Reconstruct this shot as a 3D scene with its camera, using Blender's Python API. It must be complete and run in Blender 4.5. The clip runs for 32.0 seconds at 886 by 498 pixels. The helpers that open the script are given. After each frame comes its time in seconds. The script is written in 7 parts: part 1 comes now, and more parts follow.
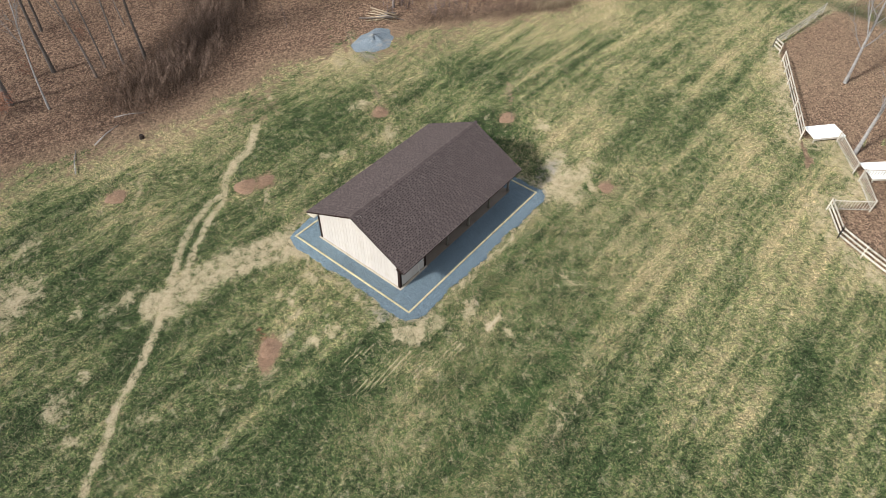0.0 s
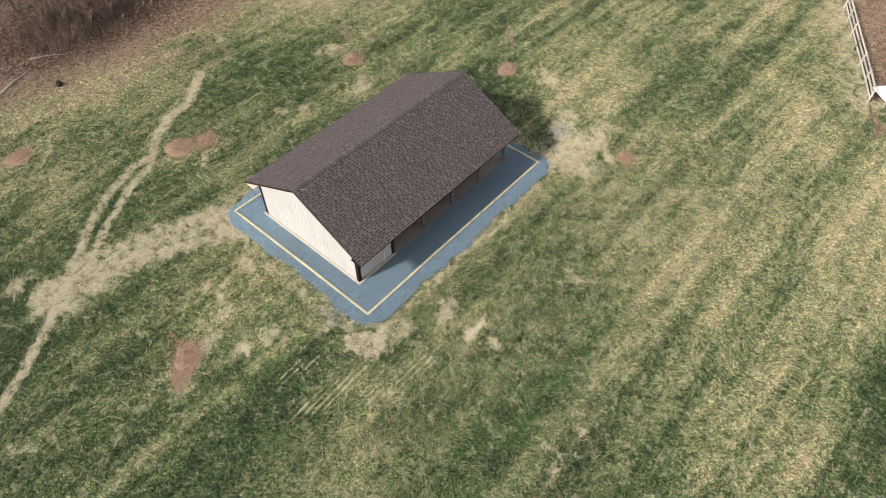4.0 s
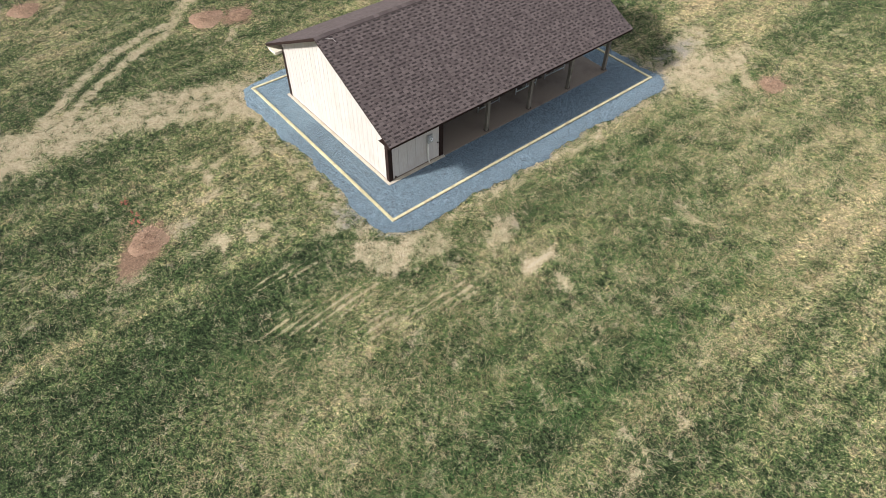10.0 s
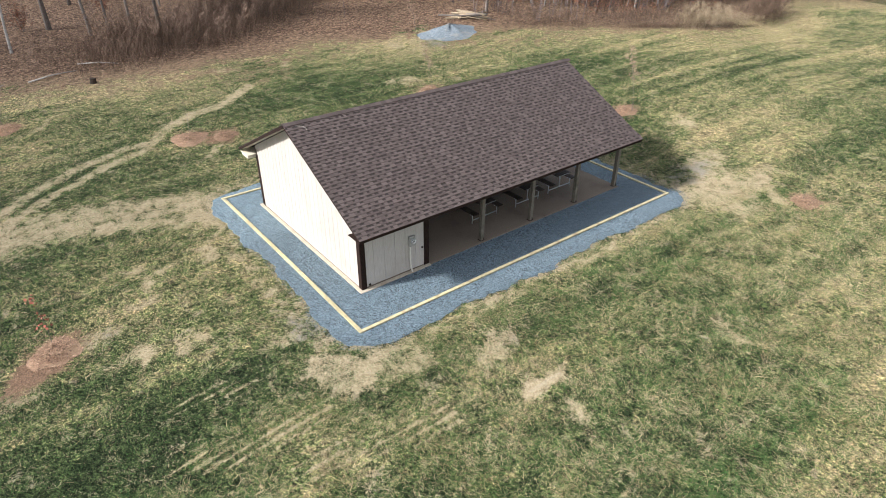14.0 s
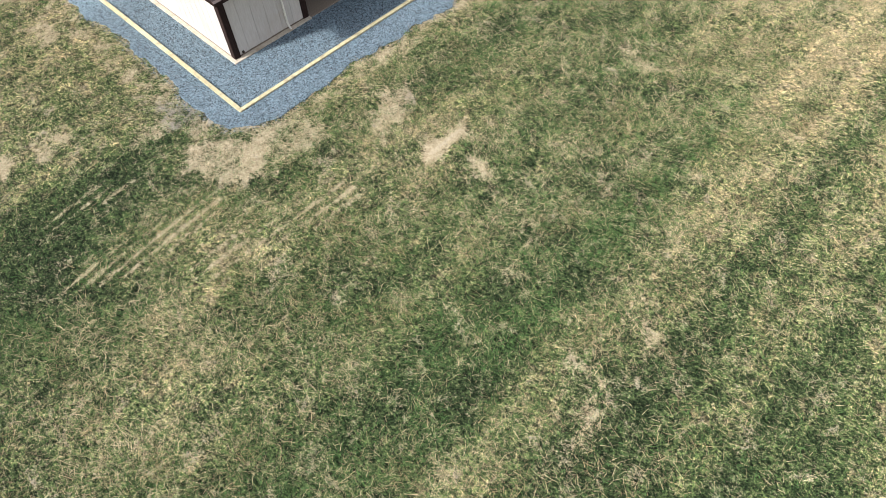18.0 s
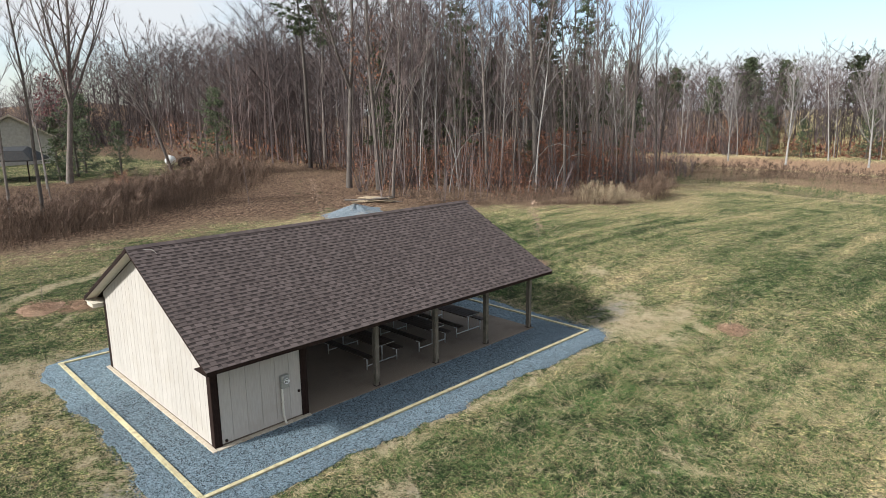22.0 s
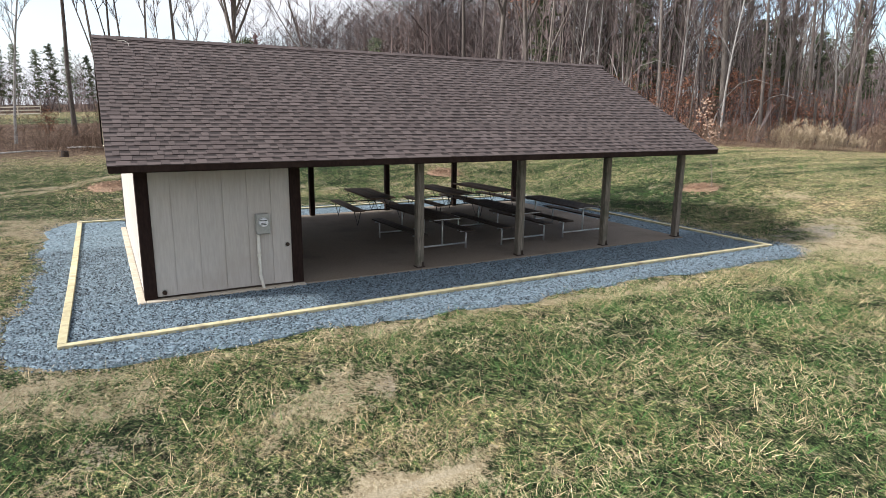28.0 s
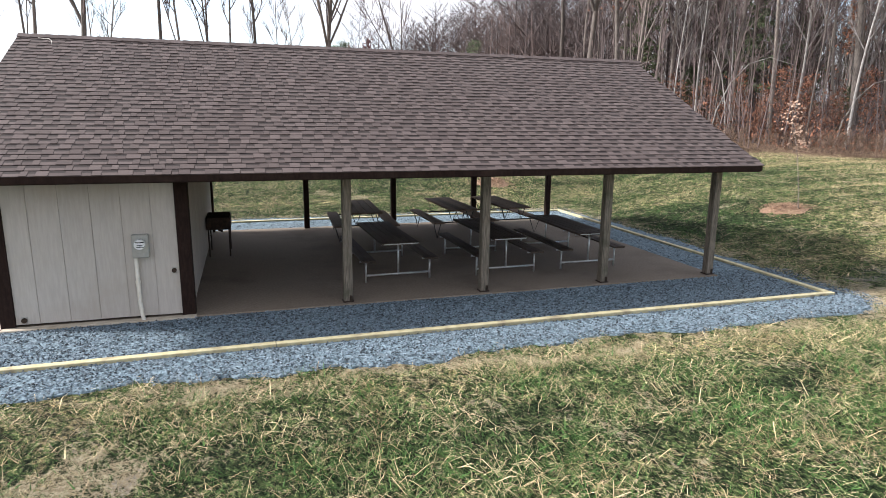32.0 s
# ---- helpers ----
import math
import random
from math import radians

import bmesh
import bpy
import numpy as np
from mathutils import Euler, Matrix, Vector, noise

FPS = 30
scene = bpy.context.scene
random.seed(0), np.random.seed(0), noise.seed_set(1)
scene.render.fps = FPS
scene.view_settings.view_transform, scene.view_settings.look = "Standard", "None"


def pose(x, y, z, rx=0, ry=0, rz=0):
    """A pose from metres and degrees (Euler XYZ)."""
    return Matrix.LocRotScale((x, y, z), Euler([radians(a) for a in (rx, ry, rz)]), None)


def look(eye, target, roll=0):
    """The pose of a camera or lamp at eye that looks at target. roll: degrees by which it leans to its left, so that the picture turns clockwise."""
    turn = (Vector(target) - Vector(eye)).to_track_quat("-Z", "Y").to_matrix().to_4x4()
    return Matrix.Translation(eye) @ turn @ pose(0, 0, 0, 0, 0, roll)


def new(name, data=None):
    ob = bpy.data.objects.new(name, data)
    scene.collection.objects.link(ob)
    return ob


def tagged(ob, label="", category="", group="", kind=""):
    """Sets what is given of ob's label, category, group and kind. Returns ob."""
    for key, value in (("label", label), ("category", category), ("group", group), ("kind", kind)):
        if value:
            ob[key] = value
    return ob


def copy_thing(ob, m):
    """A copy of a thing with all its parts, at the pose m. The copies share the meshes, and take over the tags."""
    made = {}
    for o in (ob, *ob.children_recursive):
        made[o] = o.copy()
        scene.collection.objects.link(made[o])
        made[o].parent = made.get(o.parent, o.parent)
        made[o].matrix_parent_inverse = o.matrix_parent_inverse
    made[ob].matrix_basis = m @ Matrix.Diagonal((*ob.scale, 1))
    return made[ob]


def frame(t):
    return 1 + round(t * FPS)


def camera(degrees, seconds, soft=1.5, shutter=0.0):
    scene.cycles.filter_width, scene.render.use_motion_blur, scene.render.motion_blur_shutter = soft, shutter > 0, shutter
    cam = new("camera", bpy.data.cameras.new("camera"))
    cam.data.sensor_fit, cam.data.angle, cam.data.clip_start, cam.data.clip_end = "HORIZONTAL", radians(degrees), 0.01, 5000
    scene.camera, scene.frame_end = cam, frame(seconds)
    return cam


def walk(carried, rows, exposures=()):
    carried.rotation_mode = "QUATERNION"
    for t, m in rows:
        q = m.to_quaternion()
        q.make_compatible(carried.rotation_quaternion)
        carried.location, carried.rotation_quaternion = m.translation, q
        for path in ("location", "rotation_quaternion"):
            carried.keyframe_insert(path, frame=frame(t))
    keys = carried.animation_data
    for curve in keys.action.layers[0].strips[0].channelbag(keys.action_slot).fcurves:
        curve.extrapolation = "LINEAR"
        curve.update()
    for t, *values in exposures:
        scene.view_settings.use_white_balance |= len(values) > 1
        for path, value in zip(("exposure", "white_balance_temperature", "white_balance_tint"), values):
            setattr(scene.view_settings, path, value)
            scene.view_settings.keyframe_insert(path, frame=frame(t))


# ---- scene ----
cam = camera(71.0, 32.0, soft=0.6)
PATH = [
    (0, (-18.281, -17.637, 31.245), (-17.21, -16.802, 29.777), 1.2),
    (0.5, (-17.46, -17.304, 30.542), (-16.403, -16.474, 29.06), 1.3),
    (1, (-16.363, -16.894, 29.878), (-15.323, -16.071, 28.381), 1.3),
    (1.5, (-15.112, -16.411, 29.218), (-14.088, -15.596, 27.705), 1.4),
    (2, (-13.837, -15.864, 28.462), (-12.828, -15.058, 26.935), 1.4),
    (2.5, (-12.674, -15.367, 27.702), (-11.674, -14.564, 26.167), 1.5),
    (3, (-12.108, -15.073, 26.986), (-11.115, -14.274, 25.445), 1.6),
    (3.5, (-11.765, -15.025, 26.326), (-10.781, -14.224, 24.78), 1.5),
    (5.5, (-11.674, -15.107, 23.244), (-10.711, -14.279, 21.698), 1.5),
    (6, (-11.635, -15.15, 22.425), (-10.697, -14.3, 20.877), 1.5),
    (6.5, (-11.696, -15.178, 21.541), (-10.778, -14.304, 19.994), 1.5),
    (7, (-11.69, -15.249, 20.667), (-10.796, -14.348, 19.122), 1.5),
    (7.5, (-11.579, -15.221, 19.797), (-10.701, -14.302, 18.252), 1.4),
    (8, (-11.39, -15.16, 18.951), (-10.519, -14.233, 17.408), 1.5),
    (8.5, (-10.982, -14.985, 18.208), (-10.124, -14.053, 16.66), 1.5),
    (9, (-10.486, -14.877, 17.388), (-9.634, -13.922, 15.852), 1.2),
    (9.5, (-10.049, -14.775, 16.538), (-9.191, -13.79, 15.023), 1.0),
    (10, (-9.606, -14.571, 15.768), (-8.748, -13.551, 14.277), 0.9),
    (10.5, (-9.187, -14.313, 14.949), (-8.351, -13.237, 13.485), 0.9),
    (11, (-8.79, -14.084, 14.126), (-7.973, -12.954, 12.693), 1.0),
    (11.5, (-8.314, -13.927, 13.28), (-7.495, -12.751, 11.885), 0.9),
    (12, (-7.957, -13.786, 12.629), (-7.097, -12.522, 11.339), 0.9),
    (12.5, (-7.822, -13.755, 12.062), (-6.902, -12.371, 10.949), 0.8),
    (13, (-7.781, -13.785, 11.536), (-6.845, -12.366, 10.482), 0.8),
    (13.5, (-7.796, -13.82, 11.335), (-6.847, -12.408, 10.284), 0.8),
    (14, (-7.747, -13.907, 11.298), (-6.696, -12.568, 10.248), 0.4),
    (14.5, (-7.694, -13.945, 11.215), (-6.487, -12.761, 10.147), 0.1),
    (15, (-7.572, -13.896, 11.244), (-6.367, -12.775, 10.107), 0.1),
    (15.5, (-7.31, -13.792, 11.225), (-6.177, -12.754, 9.946), 0.0),
    (17.5, (-6.132, -13.679, 11.399), (-5.247, -12.824, 9.822), -1.3),
    (18, (-5.992, -13.608, 11.159), (-5.198, -12.827, 9.498), -1.6),
    (18.5, (-5.984, -13.599, 10.856), (-5.159, -12.783, 9.227), -1.5),
    (19, (-6.044, -13.572, 10.503), (-5.072, -12.608, 9.045), -0.9),
    (19.5, (-6.062, -13.559, 10.119), (-4.924, -12.435, 8.918), -0.6),
    (20, (-6.118, -13.546, 9.674), (-4.841, -12.286, 8.79), -0.4),
    (20.5, (-6.159, -13.547, 9.16), (-4.788, -12.192, 8.627), -0.4),
    (21, (-6.148, -13.569, 8.649), (-4.761, -12.193, 8.224), -0.4),
    (21.5, (-5.953, -13.476, 8.157), (-4.567, -12.094, 7.741), -0.4),
    (22, (-5.638, -13.275, 7.598), (-4.253, -11.890, 7.192), -0.4),
    (22.5, (-5.296, -12.788, 7.018), (-3.904, -11.412, 6.607), -0.3),
    (23, (-4.859, -12.220, 6.386), (-3.460, -10.853, 5.970), -0.3),
    (23.5, (-4.309, -11.814, 5.791), (-2.914, -10.443, 5.371), -0.2),
    (24, (-3.689, -11.353, 5.144), (-2.299, -9.979, 4.720), -0.1),
    (24.5, (-3.051, -10.866, 4.629), (-1.708, -9.447, 4.200), 0.0),
    (25, (-2.392, -10.350, 4.135), (-1.078, -8.908, 3.696), 0.3),
    (25.5, (-1.990, -9.972, 3.442), (-0.693, -8.512, 3.012), 0.1),
    (26, (-1.839, -9.876, 3.072), (-0.662, -8.317, 2.642), 0.2),
    (26.5, (-1.620, -9.950, 3.089), (-0.502, -8.352, 2.647), 0.5),
    (28.5, (0.132, -10.845, 2.976), (1.002, -9.093, 2.557), 0.6),
    (29, (0.665, -11.008, 3.002), (1.475, -9.228, 2.583), 0.7),
    (29.5, (1.21, -11.159, 3.059), (1.985, -9.364, 2.638), 0.7),
    (30, (1.717, -10.954, 3.113), (2.427, -9.134, 2.682), 0.8),
    (30.5, (2.249, -10.791, 3.122), (2.896, -8.948, 2.692), 1.0),
    (31, (2.671, -10.485, 3.12), (3.298, -8.635, 2.69), 0.8),
    (31.5, (3.168, -10.214, 3.074), (3.764, -8.352, 2.652), 0.8),
    (32, (3.496, -9.847, 3.051), (4.088, -7.983, 2.633), 0.7),
]
walk(cam, [(t, look(eye, target, roll)) for t, eye, target, roll in PATH], [(t, stops, 6300, tint) for t, stops, tint in ((0.0, 0.64, 8.5), (8.0, 0.81, 10.0), (13.0, 0.97, 10.0), (18.5, 1.05, 10.5), (20.5, 0.82, 7.5), (23.0, 0.62, 7.0), (26.0, 0.83, 8.5), (29.0, 1.00, 11.0), (32.0, 1.15, 12.0))])

# ---- world and sun ----
SUN = Vector((-1.36, 0.43, 1.0)).normalized()
world = bpy.data.worlds.new("world")
scene.world = world
world.use_nodes = True
wn, wl = world.node_tree.nodes, world.node_tree.links
wn.clear()
w_out = wn.new("ShaderNodeOutputWorld")
w_bg = wn.new("ShaderNodeBackground")
w_sky = wn.new("ShaderNodeTexSky")
w_sky.sky_type, w_sky.sun_disc = "NISHITA", False
w_sky.sun_elevation = math.asin(SUN.z)
w_sky.sun_rotation = math.atan2(SUN.x, SUN.y)
w_sky.air_density, w_sky.dust_density = 1.0, 1.6
w_tc = wn.new("ShaderNodeTexCoord")
w_map = wn.new("ShaderNodeMapping")
w_map.inputs["Scale"].default_value = (1.0, 1.0, 2.6)
w_map.inputs["Location"].default_value = (3.1, 1.4, 0.0)
w_noise = wn.new("ShaderNodeTexNoise")
w_noise.inputs["Scale"].default_value, w_noise.inputs["Detail"].default_value = 2.2, 6.0
w_ramp = wn.new("ShaderNodeValToRGB")
w_ramp.color_ramp.elements[0].position, w_ramp.color_ramp.elements[1].position = 0.30, 0.50
w_ramp.color_ramp.elements[0].color = (0.15, 0.15, 0.15, 1.0)
w_mix = wn.new("ShaderNodeMix")
w_mix.data_type = "RGBA"
w_mix.inputs["B"].default_value = (6.5, 6.6, 6.85, 1.0)
wl.new(w_tc.outputs["Generated"], w_map.inputs["Vector"])
wl.new(w_map.outputs["Vector"], w_noise.inputs["Vector"])
w_sep = wn.new("ShaderNodeSeparateXYZ")
wl.new(w_tc.outputs["Generated"], w_sep.inputs["Vector"])
# the clouds thin out towards one quarter of the sky, above its horizon
w_open = []
for axis, lo, hi, top in (("X", 0.55, 0.92, 0.34), ("Z", 0.02, 0.13, 1.0)):
    w_n = wn.new("ShaderNodeMapRange")
    w_n.interpolation_type = "SMOOTHSTEP"
    w_n.inputs["From Min"].default_value, w_n.inputs["From Max"].default_value, w_n.inputs["To Max"].default_value = lo, hi, top
    wl.new(w_sep.outputs[axis], w_n.inputs["Value"])
    w_open.append(w_n.outputs["Result"])
w_mul, w_sub = wn.new("ShaderNodeMath"), wn.new("ShaderNodeMath")
w_mul.operation, w_sub.operation = "MULTIPLY", "SUBTRACT"
wl.new(w_open[0], w_mul.inputs[0])
wl.new(w_open[1], w_mul.inputs[1])
wl.new(w_noise.outputs["Fac"], w_sub.inputs[0])
wl.new(w_mul.outputs["Value"], w_sub.inputs[1])
wl.new(w_sub.outputs["Value"], w_ramp.inputs["Fac"])
wl.new(w_ramp.outputs["Color"], w_mix.inputs["Factor"])
w_blue = wn.new("ShaderNodeVectorMath")
w_blue.operation = "SCALE"
w_blue.inputs["Scale"].default_value = 1.7
wl.new(w_sky.outputs["Color"], w_blue.inputs[0])
wl.new(w_blue.outputs["Vector"], w_mix.inputs["A"])
wl.new(w_mix.outputs["Result"], w_bg.inputs["Color"])
w_bg.inputs["Strength"].default_value = 0.083
wl.new(w_bg.outputs["Background"], w_out.inputs["Surface"])
sun = new("sun", bpy.data.lights.new("sun", "SUN"))
sun.data.energy, sun.data.angle, sun.data.color = 4.45, radians(6.0), (1.0, 0.965, 0.915)
sun.matrix_world = look(SUN * 60, (0, 0, 0))


# ---- materials ----
def mat_base(name):
    m = bpy.data.materials.new(name)
    m.use_nodes = True
    nt = m.node_tree
    return m, nt.nodes, nt.links, nt.nodes["Principled BSDF"]


def n_noise(nodes, links, vec, scale, detail=4.0, rough=0.55, distort=0.0):
    n = nodes.new("ShaderNodeTexNoise")
    n.inputs["Scale"].default_value, n.inputs["Detail"].default_value = scale, detail
    n.inputs["Roughness"].default_value, n.inputs["Distortion"].default_value = rough, distort
    links.new(vec, n.inputs["Vector"])
    return n.outputs["Fac"]


def n_step(nodes, links, fac, lo, hi, to_lo=0.0, to_hi=1.0):
    n = nodes.new("ShaderNodeMapRange")
    n.interpolation_type = "SMOOTHSTEP"
    for key, v in (("From Min", lo), ("From Max", hi), ("To Min", to_lo), ("To Max", to_hi)):
        n.inputs[key].default_value = v
    links.new(fac, n.inputs["Value"])
    return n.outputs["Result"]


def n_mix(nodes, links, fac, a, b, blend="MIX"):
    n = nodes.new("ShaderNodeMix")
    n.data_type, n.blend_type = "RGBA", blend
    for key, v in (("Factor", fac), ("A", a), ("B", b)):
        if isinstance(v, (int, float)):
            n.inputs[key].default_value = v
        elif isinstance(v, tuple):
            n.inputs[key].default_value = (*v, 1.0)
        else:
            links.new(v, n.inputs[key])
    return n.outputs["Result"]


def n_math(nodes, links, op, a, b=0.0):
    n = nodes.new("ShaderNodeMath")
    n.operation = op
    for k, v in enumerate((a, b)):
        if isinstance(v, (int, float)):
            n.inputs[k].default_value = v
        else:
            links.new(v, n.inputs[k])
    return n.outputs["Value"]


def n_bump(nodes, links, bsdf, height, strength, distance):
    n = nodes.new("ShaderNodeBump")
    n.inputs["Strength"].default_value, n.inputs["Distance"].default_value = strength, distance
    links.new(height, n.inputs["Height"])
    links.new(n.outputs["Normal"], bsdf.inputs["Normal"])


def surface(name, c1, c2, scale, c3=None, scale3=1.0, amount3=0.5, rough=0.8, metal=0.0, bump=0.3, depth=0.01,
            stretch=(1, 1, 1), vary="", vary_by=0.25, spec=0.3):
    """A painted, wooden or mineral surface: grain between c1 and c2, blotches of c3, relief, variation piece by piece."""
    m, nodes, links, bsdf = mat_base(name)
    tc = nodes.new("ShaderNodeTexCoord")
    mp = nodes.new("ShaderNodeMapping")
    mp.inputs["Scale"].default_value = stretch
    links.new(tc.outputs["Object"], mp.inputs["Vector"])
    vec = mp.outputs["Vector"]
    fine = n_noise(nodes, links, vec, scale, 6.0, 0.6)
    col = n_mix(nodes, links, n_step(nodes, links, fine, 0.3, 0.7), c1, c2)
    if c3:
        big = n_noise(nodes, links, tc.outputs["Object"], scale3, 5.0, 0.6)
        col = n_mix(nodes, links, n_step(nodes, links, big, 0.48, 0.72, 0.0, amount3), col, c3)
    if vary:
        rnd = nodes.new("ShaderNodeObjectInfo").outputs["Random"] if vary == "object" else nodes.new("ShaderNodeNewGeometry").outputs["Random Per Island"]
        tone = n_step(nodes, links, rnd, 0.0, 1.0, 1.0 - vary_by, 1.0 + vary_by)
        mul = nodes.new("ShaderNodeVectorMath")
        mul.operation = "SCALE"
        links.new(col, mul.inputs[0])
        links.new(tone, mul.inputs["Scale"])
        col = mul.outputs["Vector"]
    links.new(col, bsdf.inputs["Base Color"])
    bsdf.inputs["Roughness"].default_value, bsdf.inputs["Metallic"].default_value = rough, metal
    bsdf.inputs["Specular IOR Level"].default_value = spec
    if bump:
        n_bump(nodes, links, bsdf, fine, bump, depth)
    return m


SHINGLE_A, SHINGLE_B, SHINGLE_C = (0.056, 0.042, 0.040), (0.073, 0.056, 0.053), (0.102, 0.079, 0.075)


def shingle_material(name, vary):
    m, nodes, links, bsdf = mat_base(name)
    rnd = nodes.new("ShaderNodeObjectInfo").outputs["Random"] if vary == "object" else nodes.new("ShaderNodeNewGeometry").outputs["Random Per Island"]
    ramp = nodes.new("ShaderNodeValToRGB")
    el = ramp.color_ramp.elements
    el[0].color, el[1].color = (*SHINGLE_A, 1), (*SHINGLE_C, 1)
    el.new(0.5).color = (*SHINGLE_B, 1)
    links.new(rnd, ramp.inputs["Fac"])
    pos = nodes.new("ShaderNodeNewGeometry").outputs["Position"]
    grain = n_noise(nodes, links, pos, 160.0, 3.0, 0.7)
    blot = n_noise(nodes, links, pos, 2.2, 5.0, 0.6)
    col = n_mix(nodes, links, n_step(nodes, links, grain, 0.3, 0.75, 0.0, 0.5), ramp.outputs["Color"], (0.092, 0.069, 0.063))
    col = n_mix(nodes, links, n_step(nodes, links, blot, 0.45, 0.75, 0.0, 0.35), col, (0.075, 0.06, 0.055))
    links.new(col, bsdf.inputs["Base Color"])
    bsdf.inputs["Roughness"].default_value = 0.88
    bsdf.inputs["Specular IOR Level"].default_value = 0.25
    n_bump(nodes, links, bsdf, grain, 0.4, 0.004)
    return m


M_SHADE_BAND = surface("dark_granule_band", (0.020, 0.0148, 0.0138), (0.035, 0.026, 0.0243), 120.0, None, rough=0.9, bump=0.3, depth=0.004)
M_SHINGLE = shingle_material("asphalt_shingle", "object")
M_SHINGLES = shingle_material("asphalt_shingle_field", "island")
M_SIDING = surface("cream_siding_paint", (0.395, 0.362, 0.328), (0.447, 0.414, 0.378), 5.0, (0.375, 0.332, 0.283), 1.3, 0.45, 0.7, bump=0.15, depth=0.004, stretch=(6, 6, 0.7), vary="object", vary_by=0.03)
M_TRIM = surface("dark_brown_trim_paint", (0.015, 0.0085, 0.007), (0.026, 0.015, 0.012), 9.0, (0.045, 0.03, 0.024), 3.0, 0.35, 0.85, spec=0.12, bump=0.2, depth=0.004, stretch=(3, 3, 0.8))
M_SOFFIT = surface("cream_soffit_paint", (0.52, 0.47, 0.38), (0.60, 0.55, 0.46), 6.0, None, rough=0.7, bump=0.1, depth=0.003)
M_POST = surface("weathered_post_wood", (0.085, 0.072, 0.057), (0.22, 0.19, 0.155), 7.0, (0.07, 0.072, 0.05), 2.4, 0.75, 0.85, bump=0.5, depth=0.008, stretch=(9, 9, 0.6))
M_BEAM = surface("brown_beam_wood", (0.045, 0.03, 0.022), (0.085, 0.06, 0.045), 6.0, None, rough=0.8, bump=0.4, depth=0.006, stretch=(0.6, 8, 8))
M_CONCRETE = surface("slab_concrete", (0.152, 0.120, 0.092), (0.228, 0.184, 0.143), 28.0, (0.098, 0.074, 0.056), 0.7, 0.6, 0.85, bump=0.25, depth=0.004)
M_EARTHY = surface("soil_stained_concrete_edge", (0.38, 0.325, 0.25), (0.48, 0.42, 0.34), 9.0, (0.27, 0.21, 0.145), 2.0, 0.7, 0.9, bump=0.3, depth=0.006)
M_LUMBER = surface("new_treated_lumber", (0.37, 0.32, 0.185), (0.485, 0.435, 0.272), 8.0, (0.20, 0.165, 0.11), 3.2, 0.85, 0.75, bump=0.3, depth=0.004, stretch=(1, 1, 1), vary="object", vary_by=0.12)
M_GALV = surface("galvanised_pipe", (0.38, 0.40, 0.40), (0.50, 0.52, 0.52), 18.0, (0.36, 0.35, 0.33), 4.0, 0.5, 0.45, 0.75, 0.1, 0.001)
M_BLACKPIPE = surface("black_painted_steel", (0.012, 0.012, 0.013), (0.03, 0.03, 0.03), 20.0, (0.06, 0.035, 0.02), 6.0, 0.4, 0.5, 0.3, 0.1, 0.001)
M_PLANK = surface("brown_stained_table_plank", (0.028, 0.019, 0.014), (0.060, 0.042, 0.032), 10.0, (0.11, 0.095, 0.08), 2.0, 0.4, 0.6, bump=0.35, depth=0.004, stretch=(7, 0.7, 7), vary="object", vary_by=0.2)
M_PLANK_OLD = surface("weathered_brown_plank", (0.085, 0.052, 0.034), (0.16, 0.105, 0.072), 10.0, (0.17, 0.14, 0.115), 2.0, 0.4, 0.8, bump=0.4, depth=0.004, stretch=(7, 0.7, 7), vary="object", vary_by=0.25)
M_METAL_BOX = surface("grey_meter_enamel", (0.30, 0.30, 0.28), (0.37, 0.37, 0.345), 12.0, (0.30, 0.28, 0.24), 6.0, 0.4, 0.5, 0.2, 0.08, 0.001)
M_CONDUIT = surface("cream_pvc_conduit", (0.58, 0.55, 0.48), (0.66, 0.63, 0.56), 10.0, None, rough=0.5, bump=0.05, depth=0.001)
M_RUST = surface("dark_rusty_steel", (0.022, 0.016, 0.013), (0.05, 0.034, 0.026), 16.0, (0.09, 0.045, 0.022), 4.0, 0.4, 0.7, 0.4, 0.2, 0.002)
M_FENCE = surface("weathered_fence_wood", (0.34, 0.30, 0.24), (0.50, 0.46, 0.39), 7.0, (0.24, 0.21, 0.17), 2.0, 0.5, 0.85, bump=0.4, depth=0.006, vary="object", vary_by=0.15)
M_DECK = surface("whitewashed_deck_boards", (0.72, 0.71, 0.68), (0.82, 0.81, 0.79), 6.0, (0.6, 0.57, 0.52), 1.5, 0.4, 0.6, bump=0.15, depth=0.003, vary="object", vary_by=0.04)
M_GRAVEL = surface("blue_grey_crushed_stone", (0.022, 0.036, 0.047), (0.225, 0.305, 0.355), 21.0, (0.185, 0.22, 0.245), 6.0, 0.55, 0.9, bump=1.0, depth=0.03)
M_STONES = surface("blue_grey_stones", (0.076, 0.102, 0.126), (0.152, 0.188, 0.216), 60.0, None, rough=0.8, bump=0.2, depth=0.004, vary="island", vary_by=0.85)
M_HEAP = surface("dusty_gravel_heap", (0.05, 0.068, 0.085), (0.235, 0.27, 0.30), 12.0, (0.30, 0.27, 0.22), 1.1, 0.6, 0.9, bump=1.0, depth=0.04)
M_PLUME = surface("feathery_weed_tops", (0.118, 0.078, 0.060), (0.205, 0.142, 0.107), 1.2, None, rough=0.95, bump=0.0, vary="island", vary_by=0.35)
M_CHIPS = surface("loose_bark_chips", (0.185, 0.112, 0.074), (0.36, 0.245, 0.165), 3.0, None, rough=0.95, bump=0.0, vary="island", vary_by=0.6)
